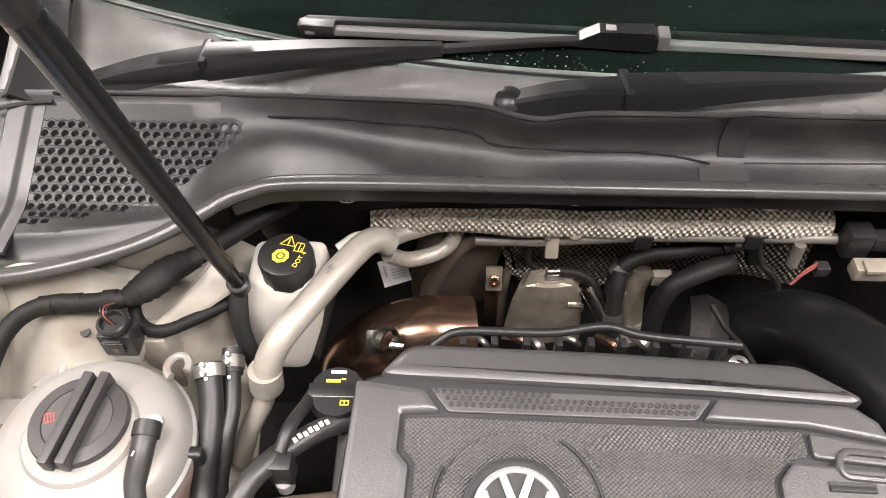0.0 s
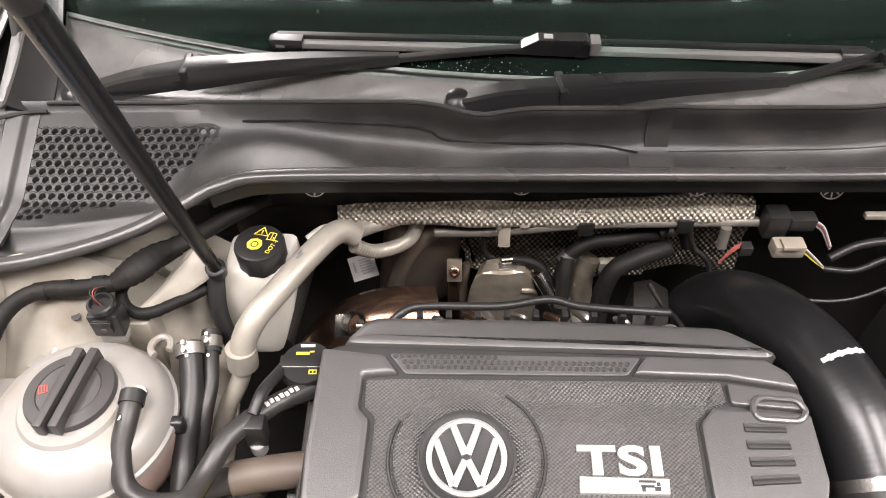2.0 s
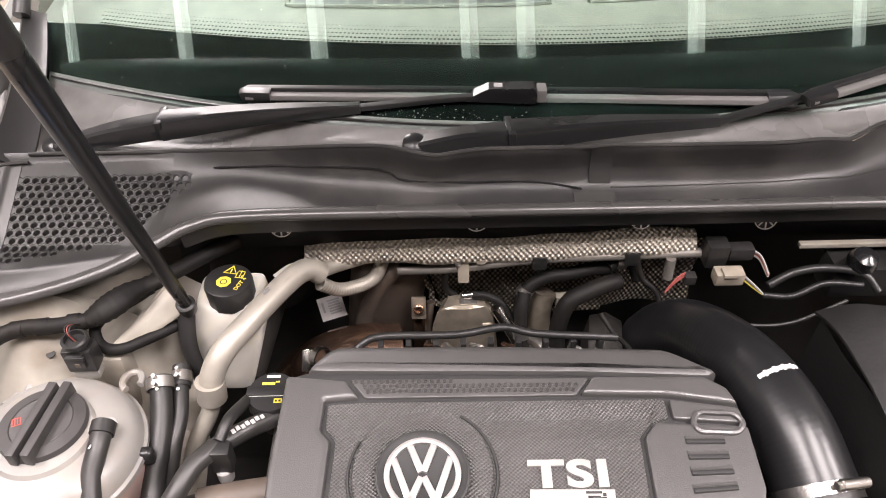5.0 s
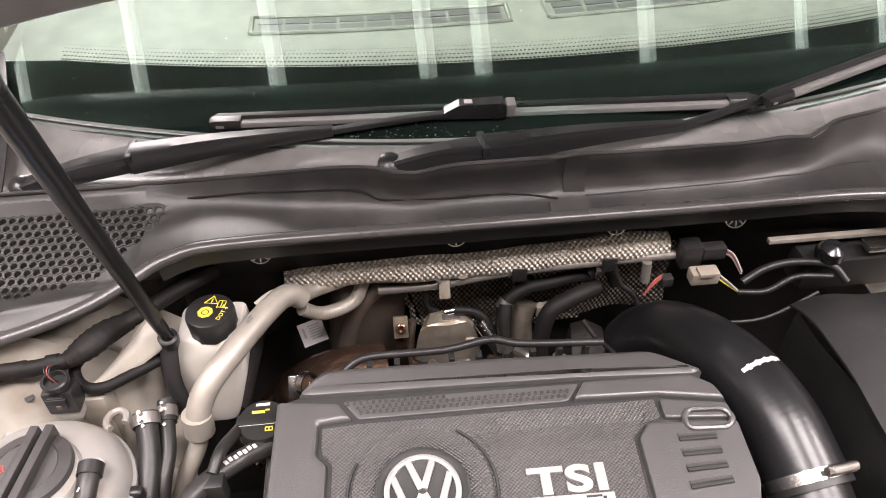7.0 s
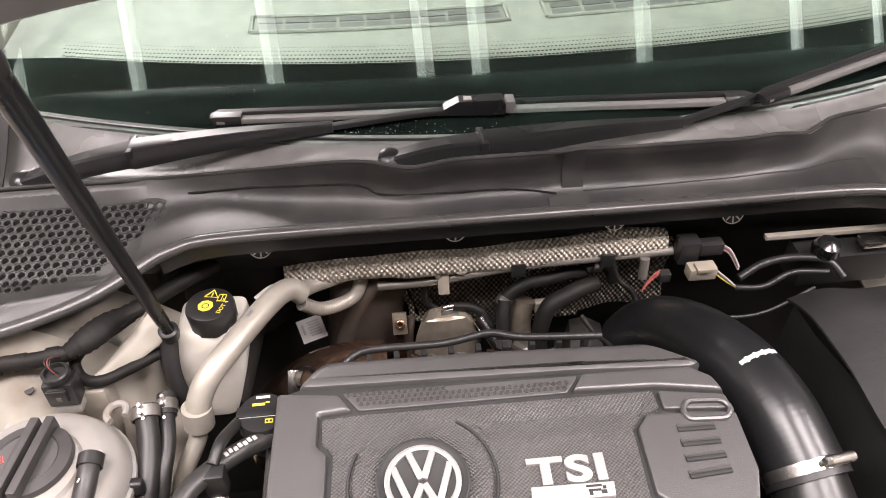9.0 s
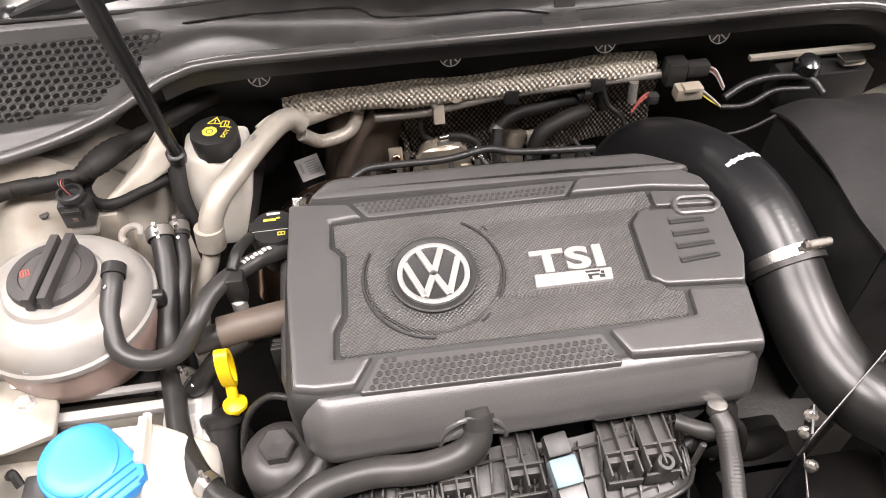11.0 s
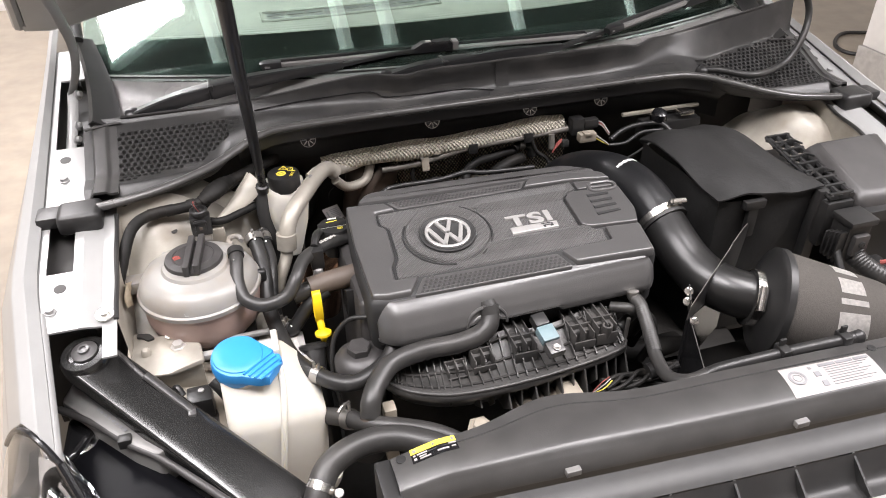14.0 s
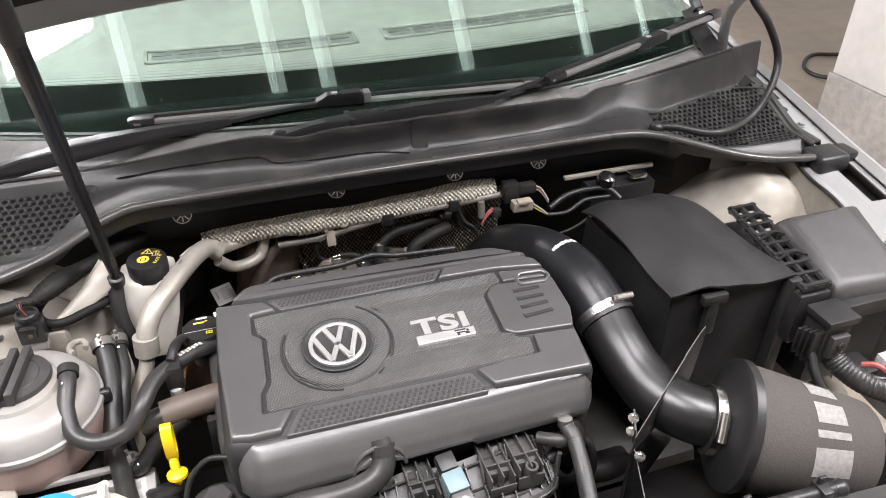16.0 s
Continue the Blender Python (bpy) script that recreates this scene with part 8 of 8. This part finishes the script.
def slam_top(u, v):
    x = -0.356 + 0.74 * u
    hump = 0.030 * math.exp(-((x + 0.15) / 0.075) ** 2)
    back = -0.088 - 0.055 * max(0, x) ** 1.2 + hump
    frontY = -0.150 - 0.065 * (x + 0.35) + 0.02 * max(0, x) ** 1.5
    y = back + (frontY - back) * v
    z = 0.853 + 0.006 * math.sin(math.pi * min(1, v * 1.1)) - 0.014 * max(0, v - 0.80) / 0.2 - 0.006 * (1 - v) * (hump / 0.03) - 0.012 * max(0, -(x + 0.30)) / 0.05
    if v > 0.93:
        z -= 0.012 * (v - 0.93) / 0.07
    return (x, y, z)


part("top", sheet(slam_top, 70, 26, 0.003), M_SLAM, slam)
# A dark bead draws the shade along the panel's crease.
part("crease", sweep(bmesh.new(), [Vector(slam_top(k / 60, 0.22)) + Vector((0, 0, -0.0002)) for k in range(3, 58)], 0.0012, 6), M_COVER_DARK, slam)
part("front_drop", sheet(lambda u, v: (slam_top(u, 1)[0], slam_top(u, 1)[1] - 0.002 * v, slam_top(u, 1)[2] - 0.002 - 0.12 * v), 40, 4, 0.003), M_BLACK, slam)
part("back_drop", sheet(lambda u, v: (slam_top(u, 0)[0], slam_top(u, 0)[1] - 0.004, slam_top(u, 0)[2] - 0.002 - 0.14 * v), 40, 4, 0.003), M_BLACK, slam)
part("end_block", box(-0.375, -0.15, 0.74, -0.352, -0.085, 0.838, 0.004), M_BLACK, slam)
for p in ((-0.345, -0.098, 0.846), (0.288, -0.118, 0.857)):
    part("screw", lathe([(0.006, 0), (0.006, 0.0015), (0.004, 0.002), (0.001, 0.001)], p, (0, 0, 1), 14), M_BLACK, slam)
for x in (-0.16, 0.135):
    y = slam_top((x + 0.356) / 0.74, 1.0)[1]
    part("clip", box(x - 0.009, y - 0.005, 0.829, x + 0.009, y + 0.003, 0.8375, 0.001), M_WIPER, slam, "light grey clip")
rad = solo("radiator", box(-0.34, -0.14, 0.32, 0.36, -0.10, 0.80, 0.004), M_SHADE, "dark radiator below the slam panel", "radiator")
part("radiator_leg", box(-0.30, -0.135, 0.30, 0.32, -0.105, 0.33), M_SHADE, rad)

grille = thing("grille_shroud", "black plastic grille shroud ahead of the slam panel", "shroud", (0, -0.22, 0.70))


def gr(u, v):
    x = -0.36 + 0.76 * u
    y0 = slam_top(u, 1.0)[1] - 0.008
    return (x, y0 - 0.035 * v, 0.826 - 0.012 * v - 0.003 * math.sin(math.pi * v))


part("shelf", sheet(gr, 40, 6, 0.004), M_COWL_DARK, grille)


def gr2(u, v):
    x, y, z = gr(u, 1)
    return (x, y - 0.002 - 0.05 * v, z - 0.030 * math.sin(min(1, v * 2) * math.pi / 2) )


part("trough", sheet(gr2, 40, 8, 0.004), M_BLACK, grille)
for k in range(9):
    x = -0.30 + 0.08 * k
    y = gr((x + 0.36) / 0.76, 1)[1]
    part("web", loft([[(x - 0.0015, y, 0.785), (x + 0.0015, y, 0.785), (x + 0.0015, y, 0.813), (x - 0.0015, y, 0.813)], [(x - 0.0015 - 0.006, y - 0.045, 0.783), (x + 0.0015 - 0.006, y - 0.045, 0.783), (x + 0.0015 - 0.006, y - 0.045, 0.79), (x - 0.0015 - 0.006, y - 0.045, 0.79)]]), M_BLACK, grille)
solo("bumper_skin", sheet(lambda u, v: (-0.40 + 0.84 * u, gr(min(max((0.04 + 0.92 * u), 0), 1), 1)[1] - 0.052 - 0.10 * v, 0.792 - 0.05 * v ** 2 + 0.004 * math.sin(math.pi * u)), 40, 8, 0.004), M_PAINT, "white painted bumper edge below the grille shroud", "bumper")

# Stickers.
def patch(corners, lift=0.0006):
    """A thin sticker following the slam panel; corners in plan, in order."""
    a, b, c, d = (Vector(p) for p in corners)

    def fn(u, v):
        p = a.lerp(b, u).lerp(d.lerp(c, u), v)
        best = slam_z(p.x, p.y)
        return (p.x, p.y, best + lift)
    return fn


def slam_z(x, y):
    uu = (x + 0.356) / 0.74
    y0, y1 = slam_top(uu, 0)[1], slam_top(uu, 1)[1]
    return slam_top(uu, (y - y0) / (y1 - y0))[2]


def sticker_bars(fn, rows):
    bm = bmesh.new()
    for u0, v0, u1, v1 in rows:
        n, m = max(2, int((u1 - u0) * 10)), max(2, int((v1 - v0) * 8))
        sheet(lambda u, v: Vector(fn(u0 + (u1 - u0) * u, v0 + (v1 - v0) * v)) + Vector((0, 0, 0.0010)), n, m, 0.0006, bm)
    return bm


fnw = patch([(0.143, -0.1165), (0.272, -0.1245), (0.268, -0.168), (0.136, -0.1625)])
wl = thing("emission_label", "white information label stuck on the slam panel", "label", (0.2, -0.14, 0.855))
part("paper", sheet(fnw, 20, 10, 0.0004), M_LABEL, wl, smooth=60)
cen = Vector(fnw(0.13, 0.42)) + Vector((0, 0, 0.0005))
part("round_symbol", lathe([(0.0085, 0), (0.0115, 0), (0.0115, 0.0003), (0.0085, 0.0003)], cen, seg=24, ring=True), M_GREY_INK, wl, "dark printed ring")
part("ring_core", lathe([(0.005, 0), (0.006, 0), (0.006, 0.0003), (0.005, 0.0003)], cen, seg=16, ring=True), M_GREY_INK, wl, "dark printed ring")
part("print", sticker_bars(fnw, [(0.30, 0.12, 0.33, 0.20), (0.42, 0.08, 0.60, 0.18), (0.62, 0.08, 0.80, 0.18), (0.82, 0.08, 0.98, 0.18), (0.32, 0.33, 0.38, 0.50), (0.34, 0.66, 0.40, 0.84)]), M_GREY_INK, wl, "grey print")
part("fine_print", sticker_bars(fnw, [(0.45, 0.24 + 0.085 * k, 0.93 - 0.06 * (k % 3), 0.255 + 0.085 * k) for k in range(8)]), M_GREY_INK, wl, "fine grey print")
fny = patch([(-0.333, -0.0885), (-0.279, -0.0885), (-0.2795, -0.1125), (-0.334, -0.1125)])
yl = thing("refrigerant_label", "black and yellow refrigerant warning label", "label", (-0.306, -0.1, 0.853))
part("black_field", sheet(fny, 10, 8, 0.0004), M_BLACK_GLOSS, yl, smooth=60)
part("yellow_field", sticker_bars(fny, [(0.0, 0.0, 1.0, 0.42)]), M_YELLOW_INK, yl, "yellow strip")
part("print", sticker_bars(fny, [(0.12, 0.50, 0.34, 0.60), (0.16, 0.68, 0.32, 0.76), (0.16, 0.82, 0.40, 0.90), (0.04, 0.52, 0.09, 0.62), (0.04, 0.74, 0.10, 0.88), (0.82, 0.46, 0.98, 0.56), (0.55, 0.74, 0.80, 0.84), (0.86, 0.72, 0.96, 0.80)]), M_LABEL, yl, "white print")
lift = Vector((0, 0, 0.0006))
part("black_symbol", moved(sticker_bars(fny, [(0.05, 0.14, 0.12, 0.34), (0.48, 0.16, 0.53, 0.32), (0.90, 0.14, 0.96, 0.32)]), Matrix.Translation(lift)), M_GREY_INK, yl, "dark symbols")

# Loose bits at the engine front: plugs, harness, bracket.
fl = thing("front_harness", "twisted black wiring harness below the manifold", "cable", (0.03, 0.0, 0.76))
for k in range(5):
    ph = k * 1.26
    part("strand", tube([(-0.03 + 0.12 * t + 0.004 * math.cos(9 * t + ph), 0.002 + 0.009 * math.sin((4 + k) * t + ph), 0.772 + 0.007 * math.cos(5 * t + ph) + 0.010 * t - 0.006 * k * t) for t in [i / 7 for i in range(8)]], 0.0034, 8, 4), M_DULL, fl)
part("tape", tube([(0.04, 0.002, 0.778), (0.056, 0.002, 0.780)], 0.012, 12), M_BLACK, fl)
for k, mm in enumerate((M_YELLOW_INK, M_LABEL, M_RED_WIRE)):
    part("wire", tube([(-0.02, -0.004 + 0.004 * k, 0.785), (-0.035, -0.010 + 0.005 * k, 0.780), (-0.05, -0.002, 0.765)], 0.0008, 6), mm, fl)
wp = thing("water_pump_housing", "beige plastic housing below the manifold", "housing", (-0.10, 0.02, 0.68))
part("shell", box(-0.150, -0.012, 0.68, -0.055, 0.045, 0.752, 0.008), M_BEIGE_PLUG, wp)
part("fin", box(-0.088, -0.010, 0.73, -0.058, 0.035, 0.770, 0.006), M_BEIGE_PLUG, wp)
part("neck", box(-0.300, 0.000, 0.68, -0.268, 0.03, 0.750, 0.006), M_BEIGE_PLUG, wp)
part("nut", lathe([(0.019, 0), (0.019, 0.022), (0.012, 0.026), (0.010, 0.03)], (-0.211, 0.004, 0.728), (0, -0.1, 1), 6), M_BEIGE_PLUG, wp, smooth=20)
part("bracket", box(-0.335, 0.035, 0.68, -0.318, 0.055, 0.785, 0.003), M_BEIGE_PLUG, wp)
for k, (x, y, z0, z1) in enumerate(((0.075, 0.105, 0.76, 0.835), (0.088, 0.12, 0.72, 0.82), (0.10, 0.15, 0.70, 0.83), (0.098, 0.10, 0.70, 0.80))):
    bh = thing("engine_side_hose", "short black hose at the engine's end", "hose", (x, y, z0), "engine side hoses")
    part("tube", tube([(x - 0.03, y + 0.01, z1), (x, y, z1 - 0.012), (x + 0.006, y - 0.01, (z0 + z1) / 2), (x - 0.002, y, z0)], 0.0095 - 0.001 * k, 12), M_DULL, bh)
mount = thing("engine_mount", "grey cast engine mount beside the intake", "mount", (0.12, 0.13, 0.60))
part("casting", box(0.10, 0.08, 0.62, 0.20, 0.16, 0.690, 0.012), M_DULL, mount)
part("arm", tube([(0.09, 0.14, 0.68), (0.14, 0.12, 0.695), (0.19, 0.13, 0.68)], 0.016, 14), M_DULL, mount)
loop2 = thing("dipstick_lead", "thin black lead looping round the filter housing", "cable", (-0.38, 0.16, 0.70))
part("lead", tube([(-0.325, 0.168, 0.842), (-0.352, 0.178, 0.835), (-0.376, 0.172, 0.81), (-0.385, 0.15, 0.77), (-0.38, 0.13, 0.72), (-0.37, 0.12, 0.66)], 0.0035, 10), M_RUBBER, loop2)
sidep = thing("coolant_stub", "black coolant stub pipe beside the dipstick", "pipe", (-0.41, 0.17, 0.62))
part("pipe", tube([(-0.405, 0.19, 0.79), (-0.408, 0.165, 0.76), (-0.406, 0.15, 0.70), (-0.40, 0.14, 0.62)], 0.017, 18), M_BLACK, sidep)
part("flange", lathe([(0.022, 0), (0.022, 0.006), (0.018, 0.008)], (-0.405, 0.19, 0.785), (0, 0.6, 0.8), 20), M_BLACK, sidep)
plug2 = thing("cam_sensor_plug", "black sensor plug on the timing case", "plug", (-0.372, 0.285, 0.82))
part("housing", box(-0.385, 0.275, 0.862, -0.365, 0.292, 0.895, 0.003), M_BLACK, plug2)
part("collar", lathe([(0.008, 0), (0.008, 0.014), (0.006, 0.016)], (-0.376, 0.280, 0.848), (0, 0, 1), 14), M_GREY_PLUG, plug2)
part("lead", tube([(-0.376, 0.29, 0.895), (-0.37, 0.31, 0.90), (-0.362, 0.335, 0.89), (-0.36, 0.36, 0.87)], 0.006, 10), M_RUBBER, plug2)
conn = thing("round_connector", "black round connector with pale pins below the manifold", "plug", (0.0, -0.03, 0.75))
part("shell", tube([(-0.022, -0.028, 0.758), (0.010, -0.024, 0.760)], 0.0135, 18), M_BLACK, conn)
part("collar", tube([(0.008, -0.024, 0.760), (0.015, -0.023, 0.760)], 0.0150, 18), M_BLACK, conn)
part("pins", tube([(0.014, -0.023, 0.762), (0.022, -0.021, 0.763)], 0.0065, 8), M_PRINT, conn)
loop3 = thing("vent_loop", "short black vent hose looping into the manifold", "hose", (0.04, 0.08, 0.80))
part("tube", tube([(0.022, 0.092, 0.832), (0.040, 0.078, 0.836), (0.054, 0.080, 0.824), (0.052, 0.088, 0.806), (0.036, 0.084, 0.797)], 0.0080, 14), M_RUBBER, loop3)
part("stem", tube([(0.040, 0.070, 0.785), (0.042, 0.071, 0.822)], 0.0030, 8), M_STEEL, loop3)
